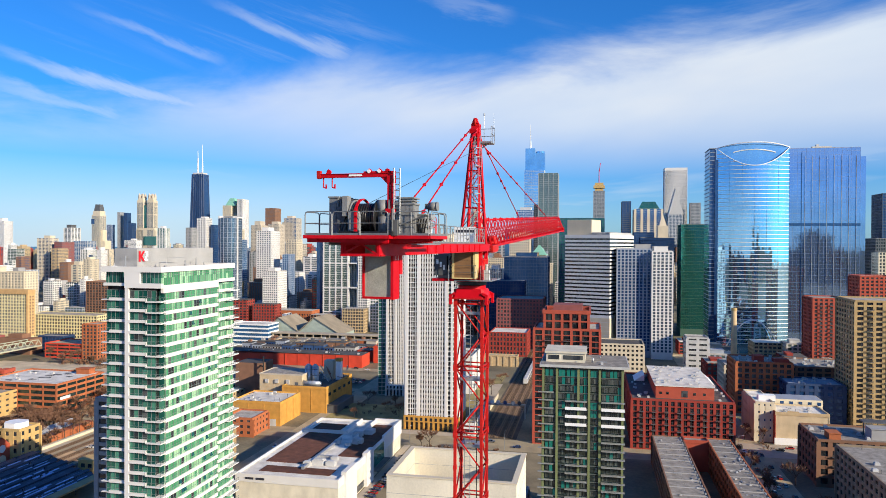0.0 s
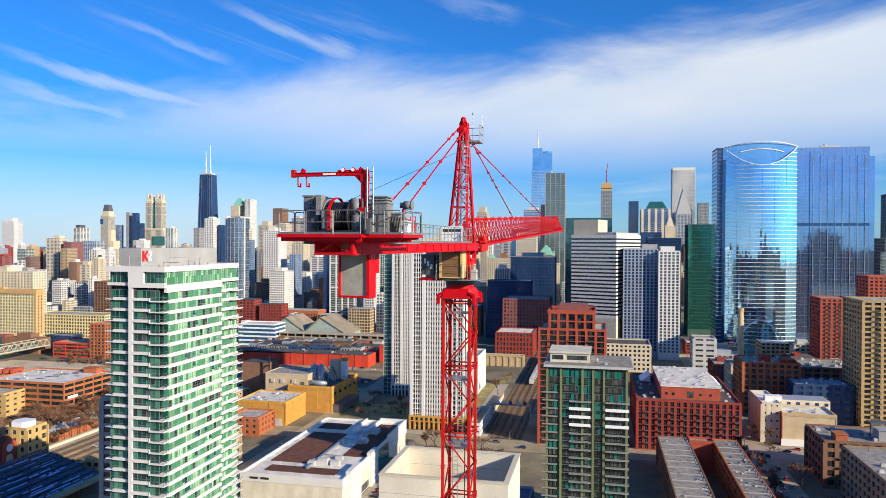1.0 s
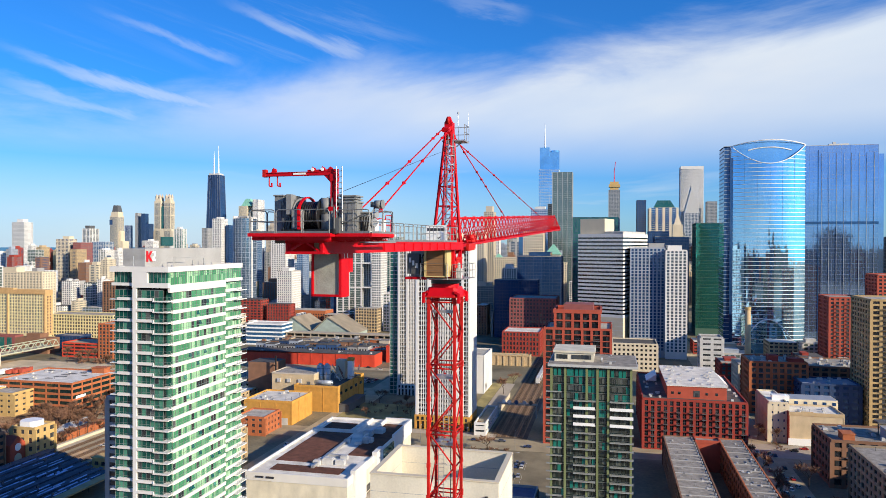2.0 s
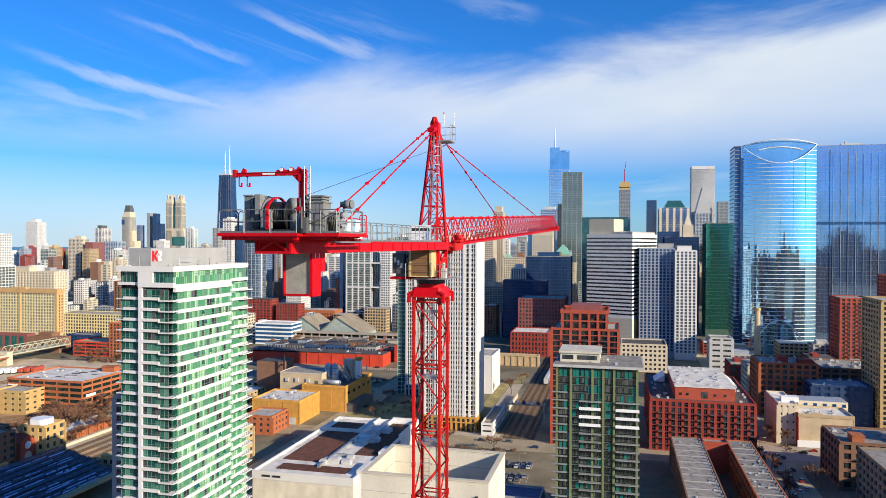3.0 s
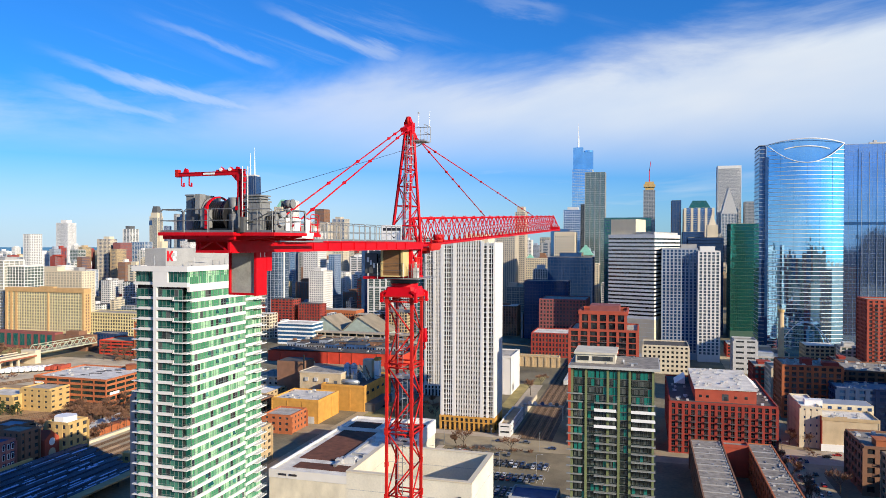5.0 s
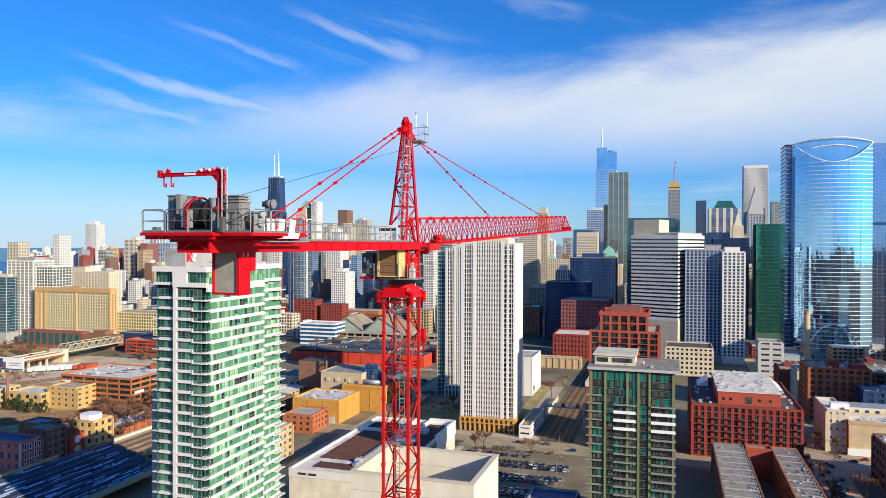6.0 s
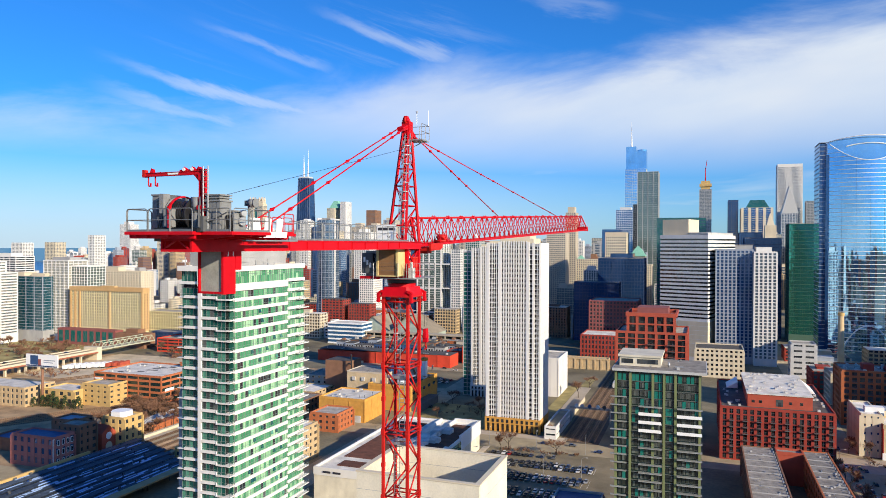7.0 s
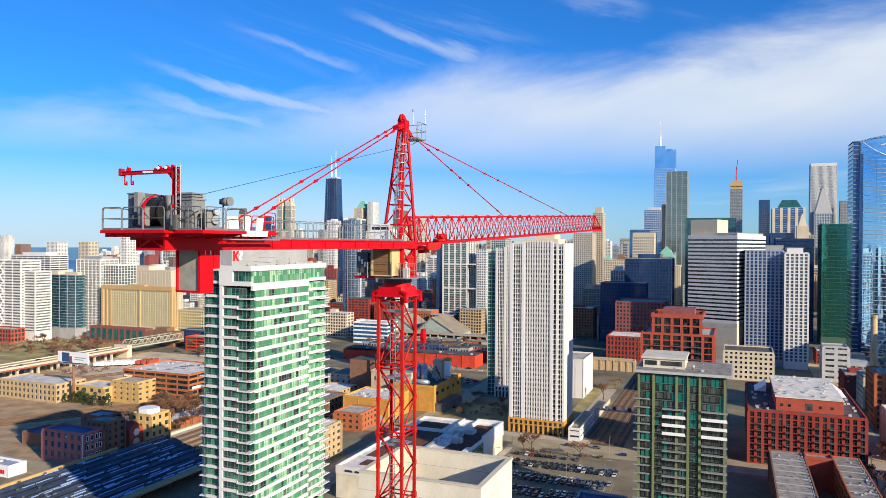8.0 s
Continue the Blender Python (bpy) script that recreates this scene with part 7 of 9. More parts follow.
rooftop_units(b, 22, 9, 4.6, 6, 44, 1.6)
sheet("road", M_ROAD, "shaded side street past the corner building", -420, -285, 247, 263, 0.06, "road")
sheet("railway_bed", M_DIRT, "sunlit railway throat with tan ballast", -282, -222, 290, 480, 0.03, "railway")
for k in range(7):
    rail_track(-277 + 7.2 * k, 286, 460, 0.12)
b = solo("signal_hut", Geo().box(0, 9, 0, 7, 0, 6).box(-0.4, 9.4, -0.4, 7.4, 6, 6.4), M_YELLOW, "small yellow railway hut with flat roof", "hut", -240, 300)
part("hut_window", Geo().box(1.5, 3.5, -0.06, 0.1, 2.6, 4.4), G_DARK, b)
part("hut_window", Geo().box(5.2, 7.2, -0.06, 0.1, 2.6, 4.4), G_DARK, b)
sheet("platform_wall", M_CREAM, "pale concrete wall beside the tracks", -285, -283, 262, 640, 1.6, "wall", 1.6)


M_TRUSS = mat("pale_green_steel_paint", (0.42, 0.45, 0.33), 0.6, var=0.2)


M_RUST = mat("rust_red_girder_paint", (0.30, 0.10, 0.055), 0.7, var=0.25)


def viaduct():
    b = thing("highway_viaduct", "pale concrete highway viaduct on piers", "bridge", -540, 330)
    L = 196
    part("deck", Geo().box(0, 22, 0, L, 8.2, 9.0), M_CREAM, b)
    part("girder", Geo().box(21.0, 21.9, 0, L, 6.9, 8.2).box(0.1, 1.0, 0, L, 6.9, 8.2), M_RUST, b, "rust-red steel girder")
    part("roadway", Geo().box(0.8, 21.2, 0, L, 9.0, 9.06), M_ROAD, b)
    for x in (0, 21.5, 10.8):
        part("barrier", Geo().box(x, x + 0.5, 0, L, 9.0, 9.9), M_CREAM, b)
    pm = Geo().box(1, 21, -0.8, 0.8, 6.2, 7.6).box(2.5, 4.5, -0.7, 0.7, 0, 6.3).box(10, 12, -0.7, 0.7, 0, 6.3).box(17.5, 19.5, -0.7, 0.7, 0, 6.3).mesh("pier", M_CREAM)
    for i in range(10):
        shared("pier", pm, b, 0, 8 + i * 19, 0)
    t = thing("truss_bridge", "pale green steel truss bridge", "bridge", -534, 532, 0)
    for x in (0, 12):
        g = Geo()
        for i in range(8):
            y = i * 9
            g.bar((x, y, 9), (x, y + 9, 9), 0.6, 0.9).bar((x, y, 9), (x, y + 4.5, 15), 0.5, 0.5).bar((x, y + 4.5, 15), (x, y + 9, 9), 0.5, 0.5)
            if i:
                g.bar((x, y - 4.5, 15), (x, y + 4.5, 15), 0.6, 0.6)
        part("truss", g, M_TRUSS, t, kind="stuff")
    part("deck", Geo().box(0, 12, 0, 72, 8.2, 9), M_WALK, t)
    part("abutment", Geo().box(-2, 14, -6, 0, 0, 12), M_CREAM, t)


viaduct()
b = thing("billboard", "roadside billboard on a tall steel pole", "billboard", -420, 367)
part("pole", Geo().tube((14, 0.5, 0), (14, 0.5, 27), 0.8, None, 12), M_BROWN, b, smooth=True)
pan = part("panel", Geo().box(0, 28, -0.3, 0.6, 26.5, 34.5), M_SIGNW, b)
part("picture_field", Geo().box(4, 11, -0.36, -0.3, 27.5, 33.8), M_BLUEP, pan)
part("picture_field", Geo().box(11, 13.5, -0.355, -0.3, 26.8, 31.5), M_PINK, pan)
part("picture_field", Geo().box(0.3, 27.7, -0.36, -0.3, 26.6, 27.3), M_HULL, pan)
part("text_bar", Geo().box(16, 26, -0.36, -0.3, 30.6, 31.2), M_BLUEGRAY, pan)
part("text_bar", Geo().box(16, 24, -0.36, -0.3, 29.2, 29.8), M_BLUEGRAY, pan)
part("catwalk", Geo().box(0, 28, -1.5, -0.3, 26.2, 26.4), M_STEEL, b)

# ---- the tower crane ----
CU, CV, CA = -9.5, 51.0, -3.3      # mast axis in the grid, and the way the jib points


def tower_crane():
    c = thing("tower_crane", "bright red hammerhead tower crane with lattice jib", "crane", CU, CV, 0, CA)
    W = 0.96                       # half the mast's width

    # mast: one section built once, its pieces shared down to the ground
    S = 4.75
    leg = Geo().box(-0.095, 0.095, -0.095, 0.095, 0, S).box(-0.14, 0.14, -0.14, 0.14, 0, 0.22).box(-0.14, 0.14, -0.14, 0.14, S - 0.22, S).box(-0.12, 0.12, -0.12, 0.12, S / 2 - 0.16, S / 2 + 0.16).mesh("leg", M_CRANED)
    dlen = math.hypot(2 * W, S / 2)
    diag = Geo().tube((-W, 0, 0), (W, 0, S / 2), 0.058, None, 8).mesh("diagonal", M_CRANED, True)
    hor = Geo().tube((-W, 0, 0), (W, 0, 0), 0.058, None, 8).mesh("strut", M_CRANED, True)
    plat = Geo().ring(-0.8, 0.8, -0.8, 0.8, 0, 0.06, 0.5)
    plat.box(-0.8, 0.8, -0.8, -0.76, 0.06, 0.2)
    plat = plat.mesh("platform", M_STEEL)
    lad = Geo().box(-0.22, -0.18, 0, 0.04, 0, S).box(0.18, 0.22, 0, 0.04, 0, S)
    for i in range(15):
        lad.box(-0.18, 0.18, 0.01, 0.03, 0.15 + i * 0.31, 0.18 + i * 0.31)
    for z in (1.0, 2.2, 3.4, 4.5):
        for k in range(8):
            a0, a1 = math.pi * k / 8, math.pi * (k + 1) / 8
            lad.bar((0.36 * math.cos(a0), 0.03 + 0.5 * math.sin(a0), z), (0.36 * math.cos(a1), 0.03 + 0.5 * math.sin(a1), z), 0.03, 0.04)
    lad = lad.mesh("ladder", M_STEEL)
    low = Geo()
    for sx in (-1, 1):
        for sy in (-1, 1):
            low.box(sx * W - 0.095, sx * W + 0.095, sy * W - 0.095, sy * W + 0.095, 0, S).box(sx * W - 0.14, sx * W + 0.14, sy * W - 0.14, sy * W + 0.14, 0, 0.22)
        for h in (0, 1):
            low.tube((-W * sx, -W, h * S / 2), (W * sx, -W, (h + 1) * S / 2), 0.058, None, 6).tube((-W * sx, W, h * S / 2), (W * sx, W, (h + 1) * S / 2), 0.058, None, 6)
            low.tube((-W, -W * sx, h * S / 2), (-W, W * sx, (h + 1) * S / 2), 0.058, None, 6).tube((W, -W * sx, h * S / 2), (W, W * sx, (h + 1) * S / 2), 0.058, None, 6)
    low = low.mesh("mast_section", M_CRANED)
    z = 106.0 - S
    k = 0
    while z > -S:
        if z < 76:
            shared("mast_section", low, c, 0, 0, z)
            z -= S
            continue
        sec = new("mast_section")
        sec.parent = c
        sec.matrix_basis = pose(0, 0, z, 0, 0, 0)
        for sx in (-1, 1):
            for sy in (-1, 1):
                shared("leg", leg, sec, sx * W, sy * W, 0)
        for side in range(4):
            rz = 90 * side
            ox, oy = math.sin(radians(rz)) * W, -math.cos(radians(rz)) * W
            for half in (0, 1):
                ob = new("diagonal", diag)
                ob.parent = sec
                flip = (half + side // 2) % 2
                ob.matrix_basis = pose(ox, oy, half * S / 2, 0, 0, rz + (180 if flip else 0))
            shared("strut", hor, sec, ox, oy, S - 0.14, rz)
            shared("strut", hor, sec, ox, oy, 0.14, rz)
        shared("platform", plat, sec, 0, 0, S - 0.9)
        shared("ladder", lad, sec, 0.1 if k % 2 else -0.25, -0.15, 0)
        z -= S
        k += 1
    part("cable", Geo().tube((0.35, 0.3, 0), (0.35, 0.3, 106), 0.04, None, 6), M_BLACK, c)

    # slewing unit
    sl = part("slewing_base", Geo().prism([(-1.02, -1.22), (1.02, -1.22), (1.22, -1.02), (1.22, 1.02), (1.02, 1.22), (-1.02, 1.22), (-1.22, 1.02), (-1.22, -1.02)], 106.28, 106.92, 0.84).prism([(1.0 * math.cos(i * math.pi / 12), 1.0 * math.sin(i * math.pi / 12)) for i in range(24)], 106.9, 107.15), M_CRANE, c)
    part("base_flange", Geo().ring(-1.24, 1.24, -1.24, 1.24, 106.2, 106.3, 0.35), M_CRANED, sl)
    for sx in (-1, 1):
        for sy in (-1, 1):
            part("bracket", Geo().box(sx * 1.3 - 0.09, sx * 1.3 + 0.09, sy * 1.12 - 0.13, sy * 1.12 + 0.13, 105.82, 106.5).bar((sx * 1.0, sy * 1.12, 106.62), (sx * 1.38, sy * 1.12, 106.42), 0.24, 0.16).tube((sx * 1.3, sy * 1.12 - 0.16, 105.92), (sx * 1.3, sy * 1.12 + 0.16, 105.92), 0.11, None, 10), M_CRANE, sl)
            part("gusset", Geo().prism([(sx * 0.82, sy * 0.9), (sx * 1.06, sy * 0.9), (sx * 1.06, sy * 1.08), (sx * 0.82, sy * 1.08)], 105.75, 106.25), M_CRANED, sl)
    part("slewing_ring", Geo().tube((0, 0, 107.2), (0, 0, 107.45), 1.05, None, 28), M_BLACK, c)
    tb = part("turntable", Geo().box(-0.95, 0.95, -1.0, 1.3, 107.45, 107.7), M_CRANE, c)
    for x in (-0.8, 0.8):
        for y in (-0.8, 1.1):
            part("upright", Geo().box(x - 0.11, x + 0.11, y - 0.11, y + 0.11, 107.6, 109.9), M_CRANE, tb)
    for x in (-0.8, 0.8):
        part("brace", Geo().tube((x, -0.8, 107.7), (x, 1.1, 109.7), 0.06, None, 6).tube((x, 1.1, 107.7), (x, -0.8, 109.7), 0.06, None, 6), M_CRANE, tb, smooth=True)
    part("brace", Geo().tube((-0.8, 1.1, 107.7), (0.8, 1.1, 109.7), 0.06, None, 6).tube((0.8, 1.1, 107.7), (-0.8, 1.1, 109.7), 0.06, None, 6), M_CRANE, tb, smooth=True)
    part("slewing_gear", Geo().box(0.55, 0.95, -0.5, 0.1, 107.7, 108.3).tube((0.75, -0.3, 108.3), (0.75, -0.3, 108.8), 0.14, None, 10), M_CRANED, tb)
    for i in range(3):
        part("slewing_motor", Geo().tube((0.75, 0.3 + i * 0.45, 107.7), (0.75, 0.3 + i * 0.45, 108.9), 0.17, None, 10).tube((0.75, 0.3 + i * 0.45, 108.9), (0.75, 0.3 + i * 0.45, 109.05), 0.2, None, 10), M_CRANED, tb, smooth=True)
    # walkway with rails round the turntable
    wk = part("walkway", Geo().box(-1.5, 1.75, -1.7, 1.9, 107.52, 107.58), M_STEEL, c)
    g = Geo()
    for x0, y0, x1, y1 in ((0.95, -1.6, 1.75, -1.6), (1.75, -1.6, 1.75, 1.9), (-1.5, 1.9, 1.75, 1.9)):
        n = 4
        for i in range(n + 1):
            x, y = x0 + (x1 - x0) * i / n, y0 + (y1 - y0) * i / n
            g.tube((x, y, 107.58), (x, y, 108.6), 0.017, None, 6)
        for h in (108.1, 108.6):
            g.tube((x0, y0, h), (x1, y1, h), 0.017, None, 6)
    part("guard_rail", g, M_RAILG, wk)
    part("grease_pump", Geo().box(1.15, 1.5, -1.3, -0.9, 107.6, 108.3).tube((1.3, -1.1, 108.3), (1.3, -1.1, 108.7), 0.1, None, 10), M_LGRAY, wk)

    # boarded box in front of the cab
    cr = part("plywood_box", Geo().box(-0.98, 0.62, -1.95, -0.75, 107.75, 109.72), M_PLY, c, "plywood sheeted box")
    for x in (-1.0, 0.52):
        part("batten", Geo().box(x, x + 0.16, -2.02, -1.95, 107.7, 109.76), M_LUMBER, cr)
    part("batten", Geo().box(-0.84, 0.52, -2.02, -1.95, 109.66, 109.76).box(-0.84, 0.52, -2.02, -1.95, 107.7, 107.78), M_LUMBER, cr)
    part("side_sheet", Geo().box(0.622, 0.68, -1.95, -0.4, 107.72, 109.74), M_LUMBER, cr)
    for z in (108.4, 109.0):
        part("joint", Geo().box(-0.84, 0.52, -1.958, -1.95, z, z + 0.014), M_BAR, cr)
    for z in (108.15, 108.65):
        part("rail", Geo().tube((-1.2, -2.1, z), (0.75, -2.1, z), 0.014, None, 6), M_DGRAY, cr)
    g = Geo()
    for x in (-1.2, 0.75):
        part("rail_post", Geo().tube((x, -2.1, 107.55), (x, -2.1, 108.65), 0.022, None, 6), M_STEEL, cr)
    part("top_sheet", Geo().box(-1.05, 0.72, -2.05, -0.4, 109.76, 109.8), M_DGRAY, cr)

    # operator's cab with the dark panel on its flank
    cab = part("cab", Geo().box(-2.15, -1.25, -1.5, 0.3, 107.7, 109.5), M_MACH, c)
    part("cab_window", Geo().box(-2.0, -1.4, -1.53, -1.49, 108.3, 109.3), G_NIGHT, cab)
    part("cab_sign", Geo().box(-2.35, -1.45, -1.7, -1.62, 107.9, 109.35), M_DGRAY, cab, "dark grey panel with pale marks")
    for i in range(3):
        part("mark_bar", Geo().box(-2.2 + i * 0.24, -2.05 + i * 0.24, -1.73, -1.70, 108.7 - i * 0.2, 109.05 - i * 0.2), M_SIGNW, cab)
    part("cab_floor", Geo().box(-2.5, -0.9, -1.75, 0.5, 107.5, 107.68), M_CRANE, cab)
    for z in (108.0, 108.5, 109.0):
        part("hose", Geo().tube((-1.2, -1.9, z), (-1.05, -1.9, z + 0.3), 0.06, None, 6), M_BLACK, cab)

    # jib: triangular lattice, rising slightly; the hook hangs from its trolley
    HY, HZ = 4.2, 103.1
    T = math.atan2(2.3, 60.0)
    jib = new("jib")
    jib.parent = c
    jib.matrix_basis = Matrix.Translation((0, 1.2, 109.85)) @ Matrix.Rotation(T, 4, "X")
    L, H, B, P = 60.0, 2.05, 0.62, 1.5
    n = int(L / P)
    for x in (-B, B):
        part("bottom_chord", Geo().box(x - 0.085, x + 0.085, 0, L, -0.085, 0.085), M_CRANE, jib)
    part("top_chord", Geo().tube((0, 0.3, H), (0, L - 0.8, H), 0.085, None, 10), M_CRANE, jib, smooth=True)
    dm = {}
    for s in (-1, 1):
        for up in (0, 1):
            a, b_ = ((s * B, 0, 0), (0, P / 2, H)) if up else ((0, 0, H), (s * B, P / 2, 0))
            dm[(s, up)] = Geo().tube(a, b_, 0.038, None, 6).mesh("lattice", M_CRANE, True)
    cross = Geo().tube((-B, 0, 0), (B, 0, 0), 0.035, None, 6).tube((-B, 0, 0), (B, P, 0), 0.03, None, 6).mesh("lacing", M_CRANE, True)
    pin = Geo().tube((0, 0, H), (0.09, 0.0, H + 0.2), 0.022, None, 6).tube((0, 0, H), (-0.09, 0, H + 0.2), 0.022, None, 6).box(-0.14, 0.14, -0.12, 0.12, H - 0.14, H + 0.12).mesh("chord_joint", M_CRANE)
    for i in range(n):
        for s in (-1, 1):
            shared("lattice", dm[(s, 1)], jib, 0, i * P, 0)
            shared("lattice", dm[(s, 0)], jib, 0, i * P + P / 2, 0)
        shared("lacing", cross, jib, 0, i * P, 0)
        if i % 2 == 1:
            shared("chord_joint", pin, jib, 0, i * P, 0)
    tip = part("jib_tip", Geo().box(-B - 0.1, B + 0.1, L - 0.1, L + 0.35, -0.15, 0.5).bar((0, L - 1.0, H), (-B, L, 0.2), 0.12, 0.12).bar((0, L - 1.0, H), (B, L, 0.2), 0.12, 0.12), M_CRANE, jib)
    part("jib_root", Geo().box(-B - 0.12, B + 0.12, -0.6, 0.5, -0.25, 0.25).bar((-B, 0, 0), (0, 0.3, H), 0.14, 0.14).bar((B, 0, 0), (0, 0.3, H), 0.14, 0.14), M_CRANE, jib)
    tr = part("trolley", Geo().box(-0.9, 0.9, 2.0, 4.0, -0.45, -0.2).box(-0.95, -0.75, 1.9, 4.1, -0.35, 0.1).box(0.75, 0.95, 1.9, 4.1, -0.35, 0.1).box(-0.3, 0.3, 2.6, 3.4, -0.7, -0.4), M_CRANED, jib, "weathered red trolley")
    part("winch_drum", Geo().tube((-0.35, 6.2, 0.45), (0.35, 6.2, 0.45), 0.26, None, 12).box(-0.5, 0.5, 5.6, 6.8, 0.1, 0.25), M_CRANED, jib, smooth=True)
    hk = part("hook_block", Geo().prism([(-0.14, HY - 0.28), (0.14, HY - 0.28), (0.14, HY + 0.28), (-0.14, HY + 0.28)], HZ - 0.4, HZ + 0.3, 0.8, 0, HY).box(-0.18, 0.18, HY - 0.16, HY + 0.16, HZ - 0.75, HZ - 0.38), M_CRANE, c, "red steel hook block")
    part("hook", Geo().tube((0, HY, HZ - 0.75), (0, HY, HZ - 1.05), 0.07, None, 8).bar((0, HY, HZ - 1.0), (0, HY + 0.18, HZ - 1.22), 0.1, 0.1).bar((0, HY + 0.18, HZ - 1.22), (0, HY - 0.12, HZ - 1.3), 0.1, 0.1), M_CRANED, hk)
    for y in (HY - 0.25, HY + 0.25):
        part("hoist_rope", Geo().tube((0, y, HZ + 0.45), (0, y, 109.8), 0.018, None, 5), M_BLACK, hk)

    # tower head
    hd = new("tower_head")
    hd.parent = c
    top = Vector((0.1, 0.62, 118.7))
    feet = [Vector((x, y, 109.9)) for x in (-0.72, 0.72) for y in (-0.85, 1.45)]
    tops = [Vector((0.1 + x * 0.3, 0.62 + (0.22 if y > 0 else -0.22), 118.3)) for x in (-0.72, 0.72) for y in (-0.85, 1.45)]
    for a, t in zip(feet, tops):
        part("leg", Geo().bar(a, t, 0.16, 0.16), M_CRANE, hd)
    def on(i, f):
        return feet[i].lerp(tops[i], f)
    pairs = ((0, 1), (2, 3), (0, 2), (1, 3))
    fr = (0.0, 0.17, 0.34, 0.51, 0.66, 0.8, 0.92)
    for i, j in pairs:
        for k in range(len(fr) - 1):
            part("strut", Geo().tube(on(i, fr[k + 1]), on(j, fr[k + 1]), 0.045, None, 6), M_CRANE, hd, smooth=True)
            if k % 2:
                part("brace", Geo().tube(on(i, fr[k]), on(j, fr[k + 1]), 0.04, None, 6), M_CRANE, hd, smooth=True)
            else:
                part("brace", Geo().tube(on(j, fr[k]), on(i, fr[k + 1]), 0.04, None, 6), M_CRANE, hd, smooth=True)
    part("cap", Geo().box(-0.2, 0.4, 0.3, 0.95, 117.9, 118.9).prism([(-0.12, 0.2), (0.32, 0.2), (0.32, 0.8), (-0.12, 0.8)], 118.9, 119.3, 0.5, 0.1, 0.4), M_CRANE, hd)
    part("sheave", Geo().tube((0.0, 0.45, 119.0), (0.2, 0.45, 119.0), 0.3, None, 16), M_CRANED, hd, smooth=True)
    part("ear", Geo().bar((0.1, 0.4, 118.5), (0.1, -0.5, 118.2), 0.5, 0.3), M_CRANE, hd)
    part("ear", Geo().bar((0.1, 0.9, 118.3), (0.1, 1.6, 117.9), 0.4, 0.3), M_CRANE, hd)
    ladr = Geo()
    for x in (-0.2, 0.2):
        ladr.bar((x + 0.3, -0.55, 110.2), (x + 0.3, 0.3, 118.0), 0.05, 0.05)
    for i in range(26):
        f = (i + 0.5) / 26
        xc, yc = 0.3, -0.55 + 0.85 * f
        ladr.tube((xc - 0.2, yc, 110.2 + 7.8 * f), (xc + 0.2, yc, 110.2 + 7.8 * f), 0.022, None, 5)
    for i in range(9):
        f = 0.2 + i * 0.085
        xc, yc = 0.3, -0.55 + 0.85 * f
        for k in range(6):
            a0, a1 = -math.pi * k / 6, -math.pi * (k + 1) / 6
            ladr.bar((xc + 0.33 * math.cos(a0), yc + 0.5 * math.sin(a0), 110.2 + 7.8 * f), (xc + 0.33 * math.cos(a1), yc + 0.5 * math.sin(a1), 110.2 + 7.8 * f), 0.03, 0.05)
    for k in range(5):
        a0 = -math.pi * k / 4
        ladr.bar((0.3 + 0.33 * math.cos(a0), -0.38 + 0.5 * math.sin(a0), 111.8), (0.3 + 0.33 * math.cos(a0), 0.25 + 0.5 * math.sin(a0), 117.5), 0.025, 0.03)
    part("ladder", ladr, M_STEEL, hd, "galvanised caged ladder")
    pf = part("platform", Geo().box(-0.5, 1.2, 0.75, 2.1, 117.55, 117.65).bar((0.2, 0.8, 116.9), (0.6, 2.0, 117.55), 0.06, 0.06), M_STEEL, hd, "grey grating platform")
    g = Geo()
    for x, y in ((1.2, 0.75), (1.2, 1.4), (1.2, 2.1), (0.4, 2.1), (-0.5, 2.1)):
        g.tube((x, y, 117.65), (x, y, 118.75), 0.022, None, 6)
    for h in (118.2, 118.75):
        g.tube((1.2, 0.75, h), (1.2, 2.1, h), 0.022, None, 6).tube((1.2, 2.1, h), (-0.5, 2.1, h), 0.022, None, 6)
    part("guard_rail", g, M_RAILG, hd)
    part("antenna", Geo().tube((1.15, 2.05, 118.7), (1.15, 2.05, 119.9), 0.02, 0.01, 6), M_STEEL, hd)
    part("wind_gauge", Geo().tube((0.6, 1.2, 118.7), (0.6, 1.2, 119.6), 0.018, None, 6).tube((0.6, 1.2, 119.6), (0.6, 1.2, 119.75), 0.07, None, 8), M_STEEL, hd)

    # jib pendants and counter-jib ties, in jointed bars
    def pendant(name, p, q, joints, r=0.042):
        p, q = Vector(p), Vector(q)
        t = part(name, Geo().tube(p, q, r, None, 8), M_CRANE, c, smooth=True)
        for f in joints:
            m = p.lerp(q, f)
            d = (q - p).normalized()
            part("joint", Geo().tube(m - d * 0.3, m, 0.045, 0.085, 8).tube(m, m + d * 0.3, 0.085, 0.045, 8).tube(m - Vector((0.09, 0, 0)), m + Vector((0.09, 0, 0)), 0.085, None, 8), M_CRANE, t)
    zt = lambda y: 109.85 + math.sin(T) * y + math.cos(T) * H
    pendant("jib_pendant", (0.25, 1.5, 118.0), (0, 21.6, zt(20.4) + 0.1), (0.05, 0.15, 0.37, 0.46, 0.55, 0.92))
    pendant("jib_pendant", (-0.1, 1.6, 118.05), (0, 45.0, zt(43.8) + 0.1), (0.12, 0.35, 0.43, 0.58, 0.66, 0.85, 0.93))
    for x in (-0.55, 0.75):
        pendant("counter_tie", (0.1 + (0.28 if x > 0 else -0.28), -0.4, 118.25), (x, -17.3, 110.7), (0.06, 0.12, 0.4, 0.62, 0.85))
